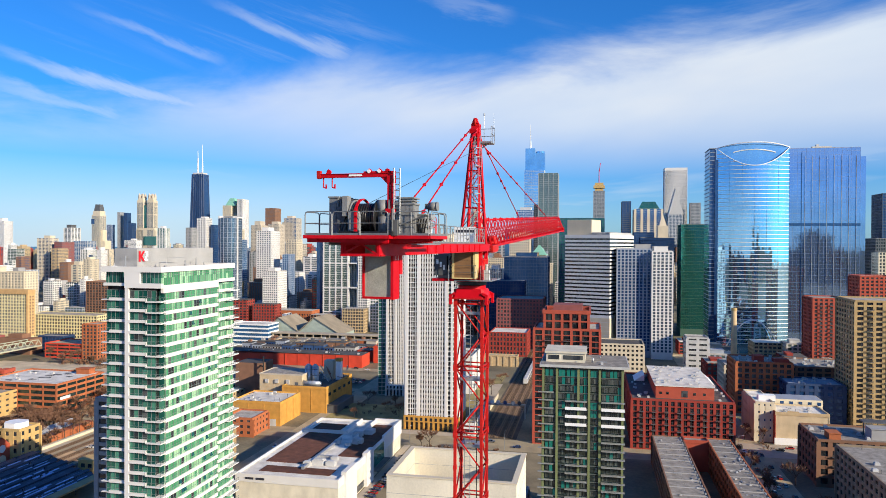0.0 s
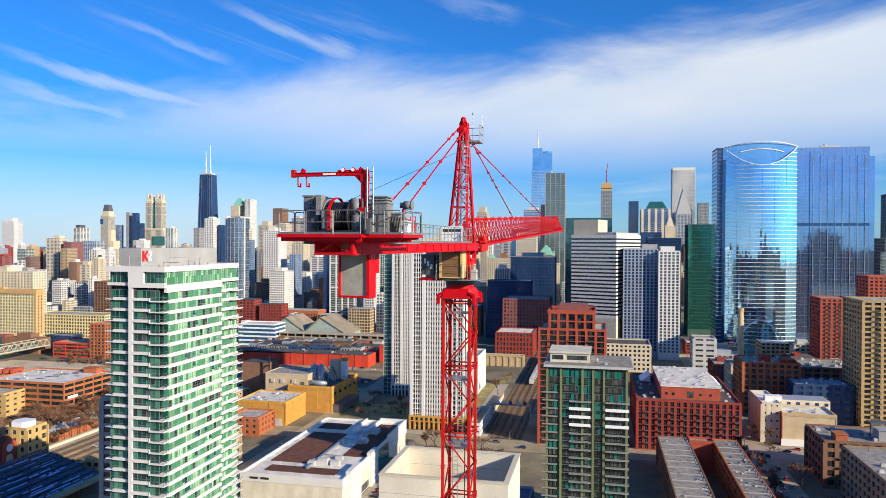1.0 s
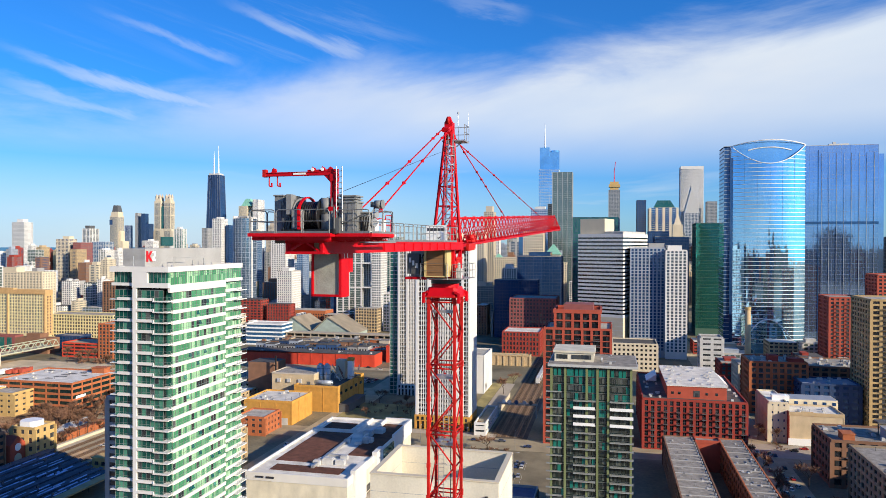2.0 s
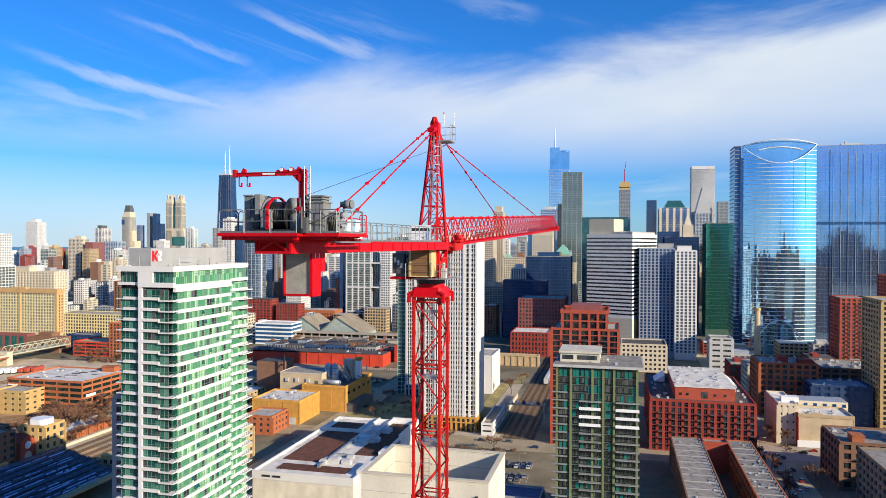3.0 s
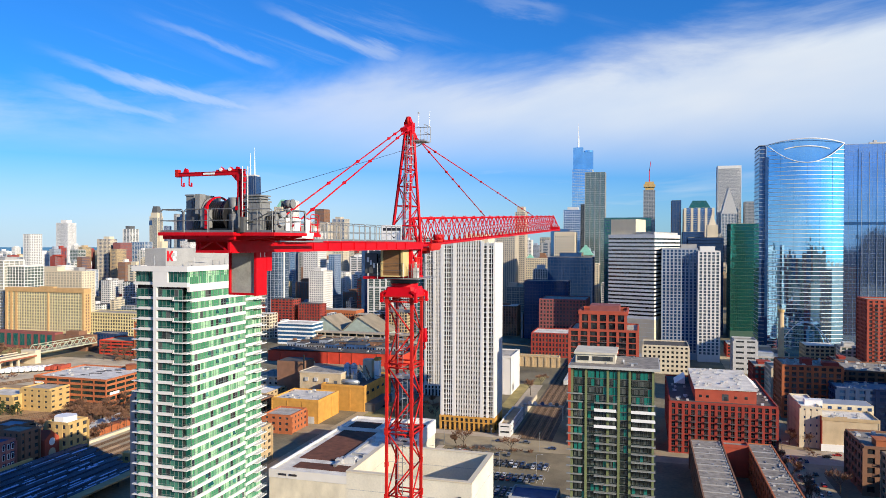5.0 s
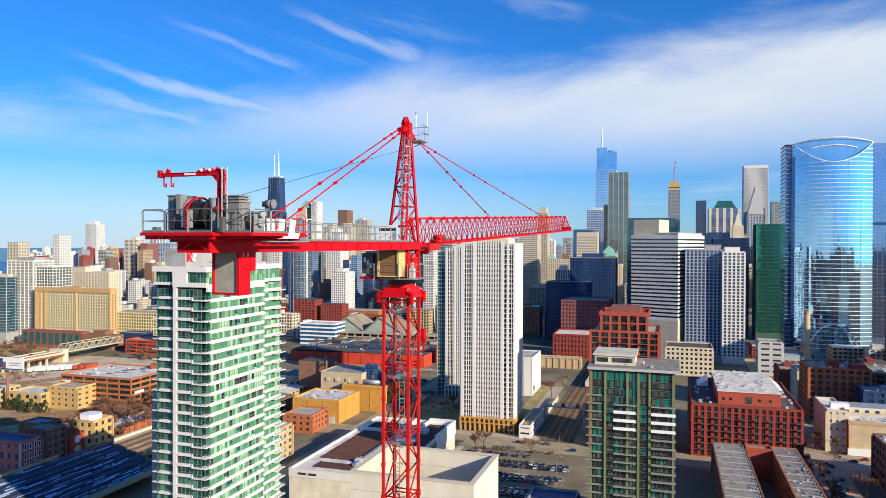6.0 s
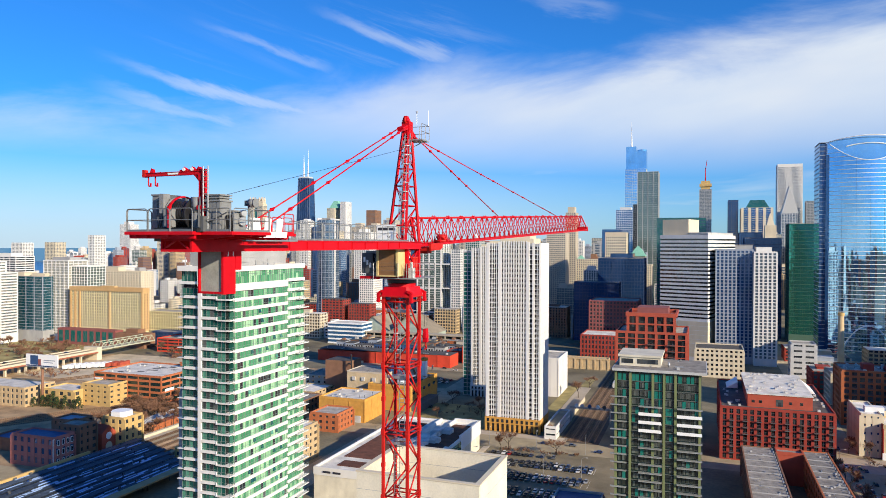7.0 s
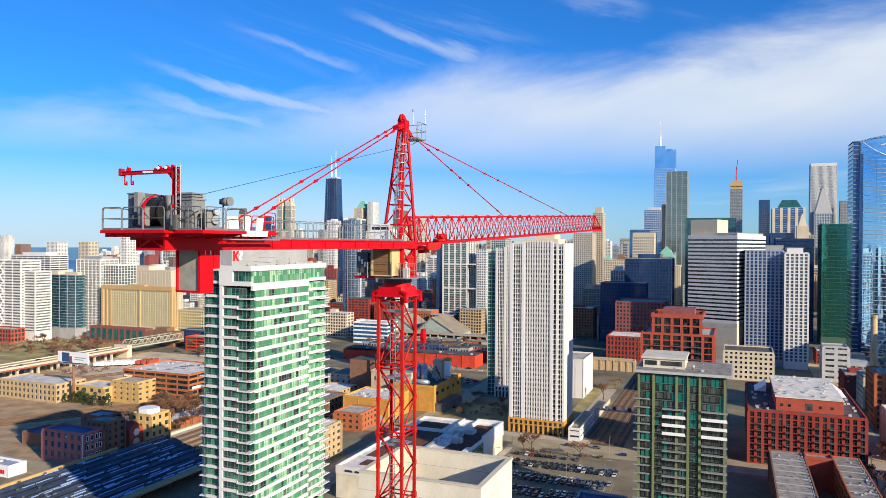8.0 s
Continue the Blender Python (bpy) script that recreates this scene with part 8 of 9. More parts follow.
    part("winch_rope", Geo().tube((-0.2, -20.5, 111.95), (0.1, 0.2, 116.9), 0.013, None, 5), M_BLACK, c)

    # counter-jib
    cj = new("counter_jib")
    cj.parent = c
    for x in (-0.54, 1.0):
        part("girder", Geo().box(x - 0.1, x + 0.1, -22.5, 0.9, 109.66, 110.14).box(x - 0.17, x + 0.17, -22.5, 0.9, 110.1, 110.16).box(x - 0.17, x + 0.17, -22.5, 0.9, 109.62, 109.67), M_CRANE, cj)
    for i in range(7):
        y = -20 + i * 2.9
        part("cross_beam", Geo().box(-0.44, 0.9, y - 0.1, y + 0.1, 109.7, 110.05), M_CRANE, cj)
    for i in range(9):
        y = -15.4 + i * 1.6
        part("stiffener", Geo().box(1.1, 1.16, y - 0.03, y + 0.03, 109.67, 110.1), M_CRANE, cj)
    part("walk_grating", Geo().box(-0.6, 0.95, -16, -0.9, 110.16, 110.2), M_STEEL, cj)
    dk = part("machinery_deck", Geo().box(-2.02, 1.72, -23.2, -15.8, 110.4, 110.46).box(-2.06, 1.76, -23.26, -23.18, 110.36, 110.5).box(1.68, 1.76, -23.18, -22.7, 110.36, 110.5).box(1.68, 1.76, -20.0, -15.8, 110.36, 110.5).box(-2.06, -1.98, -23.18, -15.8, 110.36, 110.5), M_CRANE, cj)
    part("side_wing", Geo().box(1.72, 3.34, -22.7, -20.1, 110.4, 110.46).box(3.3, 3.38, -22.75, -20.05, 110.36, 110.5).box(1.76, 3.3, -22.76, -22.68, 110.36, 110.5).box(1.76, 3.3, -20.12, -20.04, 110.36, 110.5), M_CRANE, dk)
    for y in (-22.5, -21.3, -20.3):
        part("wing_bracket", Geo().poly([(1.1, y - 0.05, 110.12), (1.1, y - 0.05, 110.39), (3.25, y - 0.05, 110.39), (3.25, y - 0.05, 110.3), (1.1, y + 0.05, 110.12), (1.1, y + 0.05, 110.39), (3.25, y + 0.05, 110.39), (3.25, y + 0.05, 110.3)], [(0, 3, 2, 1), (4, 5, 6, 7), (0, 1, 5, 4), (1, 2, 6, 5), (2, 3, 7, 6), (3, 0, 4, 7)]), M_CRANE, dk)
    for y in (-23.0, -21.6, -20.2, -18.2, -16.4):
        part("deck_beam", Geo().box(-1.95, 1.66, y - 0.08, y + 0.08, 110.2, 110.4), M_CRANE, dk)
    for x in (-1.5, -0.9, 0.3):
        part("deck_rib", Geo().box(x - 0.05, x + 0.05, -23.15, -16.0, 110.26, 110.39), M_CRANE, dk)
    part("under_frame", Geo().box(-0.64, 1.1, -22.58, -22.5, 109.62, 109.74).box(-0.64, 1.1, -22.58, -22.5, 110.1, 110.22).box(-0.64, -0.54, -22.58, -22.5, 109.74, 110.1).box(1.0, 1.1, -22.58, -22.5, 109.74, 110.1).bar((-0.55, -22.54, 109.7), (0.25, -22.54, 110.15), 0.07, 0.07).bar((1.0, -22.54, 109.7), (0.25, -22.54, 110.15), 0.07, 0.07), M_CRANE, dk)
    part("junction_tray", Geo().box(-1.3, -0.75, -22.3, -21.6, 110.08, 110.26), M_DGRAY, dk)
    part("deck_support", Geo().box(-0.75, 1.25, -21.9, -19.4, 110.14, 110.3).box(0.9, 1.15, -21.9, -16.2, 110.14, 110.38), M_CRANE, dk)
    # guard rails round the deck
    def rails(name, x0, y0, x1, y1, z, n, mtl, top=1.0):
        """n rail panels in a row, each a bent pipe with rounded corners, a middle rail and a toe board."""
        p, q = Vector((x0, y0, z)), Vector((x1, y1, z))
        up = Vector((0, 0, 1))
        for i in range(n):
            a, b_ = p.lerp(q, i / n), p.lerp(q, (i + 1) / n)
            d = (b_ - a).normalized()
            a, b_ = a + d * 0.03, b_ - d * 0.03
            g = Geo()
            line = [a, a + up * (top - 0.12), a + up * (top - 0.035) + d * 0.035, a + up * top + d * 0.12, b_ + up * top - d * 0.12, b_ + up * (top - 0.035) - d * 0.035, b_ + up * (top - 0.12), b_]
            for k in range(7):
                g.tube(line[k], line[k + 1], 0.023, None, 6)
            g.tube(a + up * 0.52, b_ + up * 0.52, 0.018, None, 6)
            if (b_ - a).length > 1.4:
                m = (a + b_) / 2
                g.tube(m, m + up * top, 0.018, None, 6)
            g.bar(a + up * 0.06, b_ + up * 0.06, 0.012, 0.1)
            part(name, g, mtl, cj)
    rails("guard_rail", -2.02, -23.2, 1.72, -23.2, 110.48, 3, M_RAILG)
    rails("guard_rail", -2.02, -23.15, -2.02, -15.9, 110.48, 5, M_RAILG)
    rails("guard_rail", 3.34, -22.6, 3.34, -20.1, 110.48, 2, M_RAILG)
    rails("guard_rail", 1.78, -22.72, 3.3, -22.72, 110.48, 1, M_RAILG)
    rails("guard_rail", 2.2, -20.08, 3.3, -20.08, 110.48, 1, M_RAILG)
    rails("guard_rail", 1.72, -16.8, 1.72, -15.9, 110.48, 1, M_CRANE)
    rails("guard_rail", -0.75, -15.6, -0.75, -1.2, 110.16, 9, M_RAILG)
    rails("guard_rail", 1.16, -15.6, 1.16, -1.2, 110.16, 9, M_RAILG)

    # counterweight blocks in a red steel cheek
    for y0, y1 in ((-20.3, -20.05), (-20.03, -19.82), (-19.8, -19.58)):
        part("counterweight", Geo().box(-0.42, 0.84, y0, y1, 107.75, 110.1).box(-0.3, 0.7, y0 - 0.004, y1 + 0.004, 107.9, 109.8), M_CWT, cj, "grey concrete counterweight block")
    part("counterweight_cheek", Geo().box(0.85, 0.98, -20.4, -19.55, 107.64, 110.3).box(-0.5, 0.9, -20.42, -20.31, 107.66, 107.76).box(-0.5, -0.43, -20.42, -19.6, 107.66, 110.0).box(0.86, 1.0, -19.56, -19.15, 108.75, 110.3), M_CRANE, cj)
    for y in (-20.1, -19.75):
        part("slot", Geo().box(0.98, 0.986, y, y + 0.05, 109.4, 109.75), M_SIGNW, cj)

    # hoist winch
    wi = new("hoist_winch")
    wi.parent = cj
    wi.matrix_basis = pose(0.72, -0.55, 0)
    part("control_box", Geo().box(-1.92, -1.5, -21.95, -21.2, 110.55, 112.1).box(-1.96, -1.46, -22.0, -21.15, 112.1, 112.16).box(-1.86, -1.6, -21.99, -21.94, 111.2, 111.9), M_MACH, wi, "dark grey control box")
    part("oil_tank", Geo().box(-1.46, -1.1, -22.15, -21.95, 110.6, 111.7).tube((-1.3, -22.05, 111.7), (-1.3, -22.05, 111.95), 0.08, None, 8), M_DGRAY, wi)
    for k in range(4):
        part("hydraulic_hose", Geo().tube((-1.4 + k * 0.14, -22.2, 110.6), (-1.2 + k * 0.12, -22.1, 111.3 + 0.1 * k), 0.03, None, 6), M_BLACK, wi)
    part("drum", Geo().tube((-0.85, -21.5, 111.25), (0.15, -21.5, 111.25), 0.6, None, 24), M_BLACK, wi, smooth=True)
    part("drum_flange", Geo().tube((-0.93, -21.5, 111.25), (-0.85, -21.5, 111.25), 0.78, None, 24), M_MACH, wi, smooth=True)
    part("drum_flange", Geo().tube((0.15, -21.5, 111.25), (0.23, -21.5, 111.25), 0.78, None, 24), M_BLACK, wi, smooth=True)
    part("gearbox", Geo().box(-1.3, -0.95, -22.0, -21.0, 110.5, 111.95).tube((-1.35, -21.5, 111.06), (-1.2, -21.5, 111.06), 0.5, None, 16), M_MACH, wi)
    part("gear_motor", Geo().box(-1.5, -1.25, -21.9, -20.9, 111.0, 112.15).box(-1.48, -1.05, -21.2, -20.7, 111.3, 112.1), M_DGRAY, wi)
    part("winch_base", Geo().box(-1.3, 1.1, -22.5, -20.6, 110.48, 110.66), M_BLACK, wi)
    for k in range(9):
        part("rope_turn", Geo().tube((-0.83 + k * 0.11, -21.5, 111.25), (-0.75 + k * 0.11, -21.5, 111.25), 0.625, None, 20), M_BLACK, wi, smooth=True)
    part("brake_housing", Geo().box(-1.18, -0.95, -22.3, -21.9, 111.3, 112.15).box(-0.9, -0.45, -22.35, -22.1, 110.7, 111.5), M_MACH, wi)
    part("flange_plate", Geo().prism([(0.75, -22.1), (0.85, -22.1), (0.85, -20.9), (0.75, -20.9)], 110.6, 112.0, 0.8, 0.8, -21.5), M_MACH, wi)
    part("cable_box", Geo().box(0.9, 1.25, -22.3, -21.8, 110.5, 111.15).tube((1.05, -22.35, 110.7), (1.05, -22.35, 111.6), 0.04, None, 6), M_DGRAY, wi)
    arch = Geo()
    for k in range(8):
        a0, a1 = math.pi * (0.28 + 0.6 * k / 8), math.pi * (0.28 + 0.6 * (k + 1) / 8)
        arch.bar((-0.55, -21.5 - 0.95 * math.cos(math.pi - a0), 111.2 + 0.85 * math.sin(a0)), (-0.55, -21.5 - 0.95 * math.cos(math.pi - a1), 111.2 + 0.85 * math.sin(a1)), 0.11, 0.06)
    arch.box(-0.61, -0.49, -22.42, -22.3, 110.5, 111.6)
    part("rope_guard", arch, M_CRANE, wi, "curved red rope guard")
    part("motor", Geo().tube((0.35, -21.5, 111.2), (0.75, -21.5, 111.2), 0.42, None, 16).box(0.3, 0.75, -22.0, -21.0, 110.5, 111.3).box(0.25, 0.6, -21.95, -21.5, 111.3, 112.0), M_MACH, wi, smooth=True)

    # service gantry
    ga = new("service_gantry")
    ga.parent = cj
    part("post", Geo().box(1.42, 1.50, -22.52, -22.34, 110.48, 112.95).box(1.56, 1.72, -22.52, -22.34, 110.48, 112.95).box(1.4, 1.74, -22.54, -22.32, 112.7, 113.0).box(1.36, 1.8, -22.58, -22.26, 111.45, 111.62).box(1.3, 1.86, -22.62, -22.2, 110.48, 110.6).prism([(1.38, -22.56), (1.78, -22.56), (1.78, -22.3), (1.38, -22.3)], 110.6, 110.85, 0.7, 1.58, -22.43), M_CRANE, ga)
    part("arm", Geo().box(-1.68, 1.74, -22.49, -22.37, 112.98, 113.1).box(-1.68, 1.74, -22.52, -22.34, 113.1, 113.125).box(-1.68, 1.74, -22.52, -22.34, 112.955, 112.98).box(0.35, 1.74, -22.5, -22.36, 113.12, 113.2), M_CRANE, ga)
    part("knee", Geo().poly([(1.1, -22.48, 112.96), (1.46, -22.48, 112.96), (1.46, -22.48, 112.6), (1.1, -22.38, 112.96), (1.46, -22.38, 112.96), (1.46, -22.38, 112.6)], [(0, 2, 1), (3, 4, 5), (0, 1, 4, 3), (1, 2, 5, 4), (2, 0, 3, 5)]), M_CRANE, ga)
    for x in (0.6, 1.05, 1.4, -1.25):
        part("sheave", Geo().tube((x, -22.48, 113.2), (x, -22.38, 113.2), 0.1, None, 14).poly([(x - 0.14, -22.5, 113.1), (x + 0.14, -22.5, 113.1), (x, -22.5, 113.34), (x - 0.14, -22.485, 113.1), (x + 0.14, -22.485, 113.1), (x, -22.485, 113.34)], [(0, 1, 2), (5, 4, 3), (0, 3, 4, 1), (1, 4, 5, 2), (2, 5, 3, 0)]), M_CRANE, ga)
    for x in (0.6, 1.05):
        part("sheave_hub", Geo().tube((x, -22.54, 113.2), (x, -22.5, 113.2), 0.075, None, 12), M_SIGNW, ga)
    for x in (-1.5, -1.1):
        part("hook", Geo().tube((x, -22.43, 112.98), (x, -22.43, 112.55), 0.03, None, 6).bar((x, -22.43, 112.55), (x + 0.12, -22.43, 112.52), 0.05, 0.05).box(x + 0.1, x + 0.15, -22.46, -22.4, 112.5, 112.68), M_CRANE, ga)
    part("end_plate", Geo().box(-1.78, -1.62, -22.53, -22.33, 112.93, 113.26), M_CRANED, ga)
    part("plate_bar", Geo().box(-0.3, 0.3, -22.528, -22.522, 113.0, 113.08), M_SIGNW, ga, "white lettering strip")
    lg = Geo()
    for x in (1.74, 2.0):
        lg.tube((x, -22.6, 110.48), (x, -22.6, 113.3), 0.028, None, 6)
    for i in range(11):
        lg.tube((1.74, -22.6, 110.65 + i * 0.245), (2.0, -22.6, 110.65 + i * 0.245), 0.018, None, 6)
    part("ladder", lg, M_STEEL, ga)

    # electrical cabinet, resistor box and floodlights
    ec = part("electrical_cabinet", Geo().box(1.84, 2.58, -22.55, -21.8, 110.55, 111.78), M_MACH, cj, "grey louvred electrical cabinet")
    for z0, z1, e in ((111.78, 111.85, 0.05), (111.85, 111.92, -0.06), (111.92, 111.96, 0.02), (111.96, 112.03, -0.06), (112.03, 112.09, 0.03)):
        part("vent_cap", Geo().box(1.84 - e, 2.58 + e, -22.55 - e, -21.8 + e, z0, z1), M_MACH, ec)
    for i in range(3):
        part("cabinet_seam", Geo().box(2.02 + i * 0.2, 2.026 + i * 0.2, -22.556, -22.55, 110.65, 111.74), M_BAR, ec)
    part("cabinet_door", Geo().box(2.58, 2.6, -22.48, -21.87, 110.65, 111.7), M_MACH, ec)
    part("brace_bar", Geo().bar((1.9, -22.62, 110.85), (3.0, -22.62, 111.3), 0.03, 0.05), M_DGRAY, ec)
    part("cabinet_base", Geo().box(1.8, 2.9, -22.6, -21.2, 110.46, 110.55), M_BLACK, ec)
    fl = part("floodlight", Geo().tube((2.78, -20.85, 111.78), (3.1, -20.85, 111.78), 0.18, 0.19, 18).tube((2.68, -20.85, 111.78), (2.78, -20.85, 111.78), 0.1, 0.16, 12), M_MACH, cj, smooth=True)
    part("lens_rim", Geo().tube((3.1, -20.85, 111.78), (3.16, -20.85, 111.78), 0.205, None, 18), M_MACH, fl, smooth=True)
    part("floodlight_bracket", Geo().tube((2.74, -20.85, 110.5), (2.74, -20.85, 111.7), 0.035, None, 6).box(2.6, 2.82, -20.95, -20.75, 111.66, 111.9), M_DGRAY, fl)
    part("resistor_box", Geo().box(2.5, 2.95, -22.05, -21.3, 110.6, 111.35).box(2.46, 2.99, -22.09, -21.26, 111.35, 111.42), M_MACH, cj, "grey machine housing")
    part("motor_fan", Geo().tube((2.95, -21.6, 111.3), (3.2, -21.7, 111.3), 0.14, None, 12).tube((2.95, -21.65, 110.95), (3.12, -21.7, 110.95), 0.18, None, 12), M_STEEL, cj, smooth=True)
    for i in range(4):
        part("hose", Geo().tube((2.6 + i * 0.1, -22.1, 110.6), (2.7 + i * 0.12, -22.25, 111.2), 0.035, None, 6), M_BLACK, cj)
    part("hose_rack", Geo().box(1.84, 2.5, -21.95, -21.15, 110.46, 110.75), M_BLACK, cj)

    # white sign blocks along the rail
    def block(y0, y1, kind):
        x, lo, hi = 1.82, 110.28, 111.2
        if kind == 0:
            pts = [(x, y0, lo), (x, y0 + 0.4, lo), (x, y0 + 0.5, lo + 0.24), (x, y1 - 0.44, lo + 0.24), (x, y1 - 0.4, lo), (x, y1, lo), (x, y1 - 0.14, hi), (x, y0 + 0.42, hi)]
        else:
            pts = [(x, y0, lo), (x, y1, lo), (x, y1 + 0.08, lo + 0.28), (x, y0 + 0.5, lo + 0.28), (x, y0 + 0.62, hi), (x, y0 + 0.14, hi)]
        n = len(pts)
        back = [(px - 0.05, py, pz) for px, py, pz in pts]
        part("sign_block", Geo().poly(list(pts) + back, [tuple(range(n)), tuple(range(2 * n - 1, n - 1, -1))] + [(i, n + i, n + (i + 1) % n, (i + 1) % n) for i in range(n)]), M_SIGNW, cj, "white painted sign block")
    block(-19.98, -18.7, 0)
    block(-18.52, -17.66, 1)
    block(-17.58, -16.7, 1)
    rails("sign_frame", 1.69, -18.6, 1.69, -16.0, 110.44, 3, M_CRANE, 0.85)
    part("sign_ledge", Geo().box(1.7, 1.95, -20.0, -15.9, 110.1, 110.16), M_STEEL, cj)

    # white banner by the tower head
    bn = part("banner", Geo().box(-0.72, 0.8, -2.53, -2.5, 110.25, 111.32), M_SIGNW, cj, "white banner with dark lettering bar")
    part("print_bar", Geo().box(-0.6, 0.7, -2.538, -2.53, 110.92, 111.12), M_BAR, bn)
    part("print_tick", Geo().poly([(0.05, -2.534, 110.6), (0.22, -2.534, 110.35), (0.5, -2.534, 110.64), (0.22, -2.534, 110.46)], [(0, 1, 2, 3)]), M_BAR, bn)
    # scraps on the deck
    part("sandbag_pile", Geo().box(1.5, 1.9, -22.2, -21.9, 110.48, 110.6).box(1.4, 1.75, -21.95, -21.6, 110.48, 110.57), M_CREAM, cj)


tower_crane()

# ---- vehicles ----
def paint(name, col):
    return mat(name, col, 0.3, 0.1, 0.08, 0.5, 4, 0, coat=0.5)


PAINTS = [("white", paint("white_car_paint", (0.7, 0.7, 0.69))), ("black", paint("black_car_paint", (0.02, 0.02, 0.022))), ("silver", paint("silver_car_paint", (0.35, 0.36, 0.37))),
          ("dark blue", paint("dark_blue_car_paint", (0.025, 0.045, 0.12))), ("red", paint("red_car_paint", (0.4, 0.015, 0.015))), ("grey", paint("grey_car_paint", (0.12, 0.125, 0.13)))]
WHEELS = Geo()
for wx in (-0.8, 0.8):
    for wy in (-1.35, 1.35):
        WHEELS.tube((wx - 0.11, wy, 0.33), (wx + 0.11, wy, 0.33), 0.33, None, 12)
WHEELS = WHEELS.mesh("wheel_set", M_BLACK, True)


def car_meshes(word, material):
    """Lower body with sloped ends, and a narrower glazed cabin with a painted roof."""
    side = [(-2.2, 0.35), (2.2, 0.35), (2.25, 0.7), (1.95, 0.88), (1.0, 0.95), (-1.75, 0.98), (-2.22, 0.9)]
    body = Geo()
    pts = [(-0.88, y, z) for y, z in side] + [(0.88, y, z) for y, z in side]
    n = len(side)
    body.poly(pts, [tuple(range(n))[::-1], tuple(range(n, 2 * n))] + [(i, (i + 1) % n, n + (i + 1) % n, n + i) for i in range(n)])
    body.box(-0.62, 0.62, -1.25, 0.3, 1.42, 1.5)
    cabin = Geo().poly([(-0.8, -1.8, 0.96), (0.8, -1.8, 0.96), (0.8, 1.05, 0.93), (-0.8, 1.05, 0.93), (-0.62, -1.25, 1.43), (0.62, -1.25, 1.43), (0.62, 0.3, 1.43), (-0.62, 0.3, 1.43)],
                       [(3, 2, 1, 0), (4, 5, 6, 7), (0, 1, 5, 4), (1, 2, 6, 5), (2, 3, 7, 6), (3, 0, 4, 7)])
    return body.mesh("body", material), cabin.mesh("cabin_glass", G_NIGHT)


CARS = [(word, *car_meshes(word, m)) for word, m in PAINTS]


def car(u, v, rz, rnd, where, group, z=0.06):
    word, body, cabin = CARS[rnd.choice((0, 0, 1, 1, 1, 2, 3, 3, 4, 5, 5))]
    c = thing("car", word + " car " + where, "car", u, v, z, rz + rnd.uniform(-1.5, 1.5), group)
    shared("body", body, c, 0, 0, 0)
    shared("cabin_glass", cabin, c, 0, 0, 0)
    ob = shared("wheel_set", WHEELS, c, 0, 0, 0)
    tagged(ob, kind="stuff")


rnd = random.Random(42)
for v, u0, u1, fill in ((369, -92, -60, 0.75), (357, -94, -38, 0.94), (351.5, -94, -38, 0.94), (337, -94, -38, 0.96), (331.5, -94, -40, 0.9), (317, -90, -42, 0.85), (311, -90, -44, 0.8)):
    u = u0
    while u < u1:
        if rnd.random() < fill:
            car(u, v, rnd.choice((0, 180)), rnd, "parked in a row on the car park", "parked cars")
        u += 2.9
for i in range(20):
    if rnd.random() < 0.8:
        car(-97.6 + rnd.uniform(-0.2, 0.2) + 3.2, 285 + i * 4.3, 75, rnd, "parked at an angle beside the grocery", "parked cars")
for u, v, rz in ((-130, 387, 90), (-70, 394, -90), (-20, 388, 90), (-55, 395, -90), (-40, 387, 90), (84, 404, 0), (98, 412, 90), (108, 404, -90), (80, 440, 0), (79, 360, 0), (82, 372, 0), (104, 417, 90), (112, 418, 90), (-163, 400, 0), (-160, 330, 0), (-167, 360, 180), (-160, 455, 0), (-166, 480, 180)):
    car(u, v, rz, rnd, "on the street between the blocks", "cars on the street")
for v, u0, u1, fill, rz in ((452, -290, -262, 0.6, 0), (500, -300, -180, 0.3, 90), (521, -300, -180, 0.25, 90), (594, -400, -180, 0.15, 90), (600, -400, -180, 0.15, -90), (548, -230, -176, 0.7, 0), (538, -230, -176, 0.7, 0), (560, -756, -716, 0.6, 0), (470, -430, -400, 0.7, 0), (337, -262, -244, 0.6, 90)):
    u = u0
    while u < u1:
        if rnd.random() < fill:
            car(u, v, rz, rnd, "parked beside the workshops", "parked cars")
        u += 2.9 if rz == 0 else 6.0
g = Geo()
for v in (354.2, 334.2, 314):
    for i in range(21):
        g.box(-95.4 + i * 2.9, -95.3 + i * 2.9, v - 5.2, v + 5.2, 0, 0.012)
solo("stall_lines", g, M_SIGNW, "worn white stall lines on the car park", "road marking", 0, 0, 0.03, kind="stuff")
g = Geo()
for i in range(90):
    g.box(-420 + i * 6.2, -417 + i * 6.2, 390.9, 391.1, 0, 0.012)
solo("lane_lines", g, M_YELLOW, "broken yellow lane lines on the cross street", "road marking", 0, 0, 0.04, kind="stuff")


def trailer(u, v, rz, material, word):
    t = thing("truck_trailer", word + " box trailer parked in the yard", "trailer", u, v, 0, rz, "parked trailers")
    part("box", Geo().box(-1.3, 1.3, -7, 7, 1.1, 4.1), material, t)
    part("chassis", Geo().box(-0.6, 0.6, -6.8, 6.8, 0.8, 1.12), M_BLACK, t)
    for y in (-5.2, -4.0, 4.8):
        part("axle", Geo().tube((-1.25, y, 0.5), (1.25, y, 0.5), 0.5, None, 12), M_BLACK, t, smooth=True)


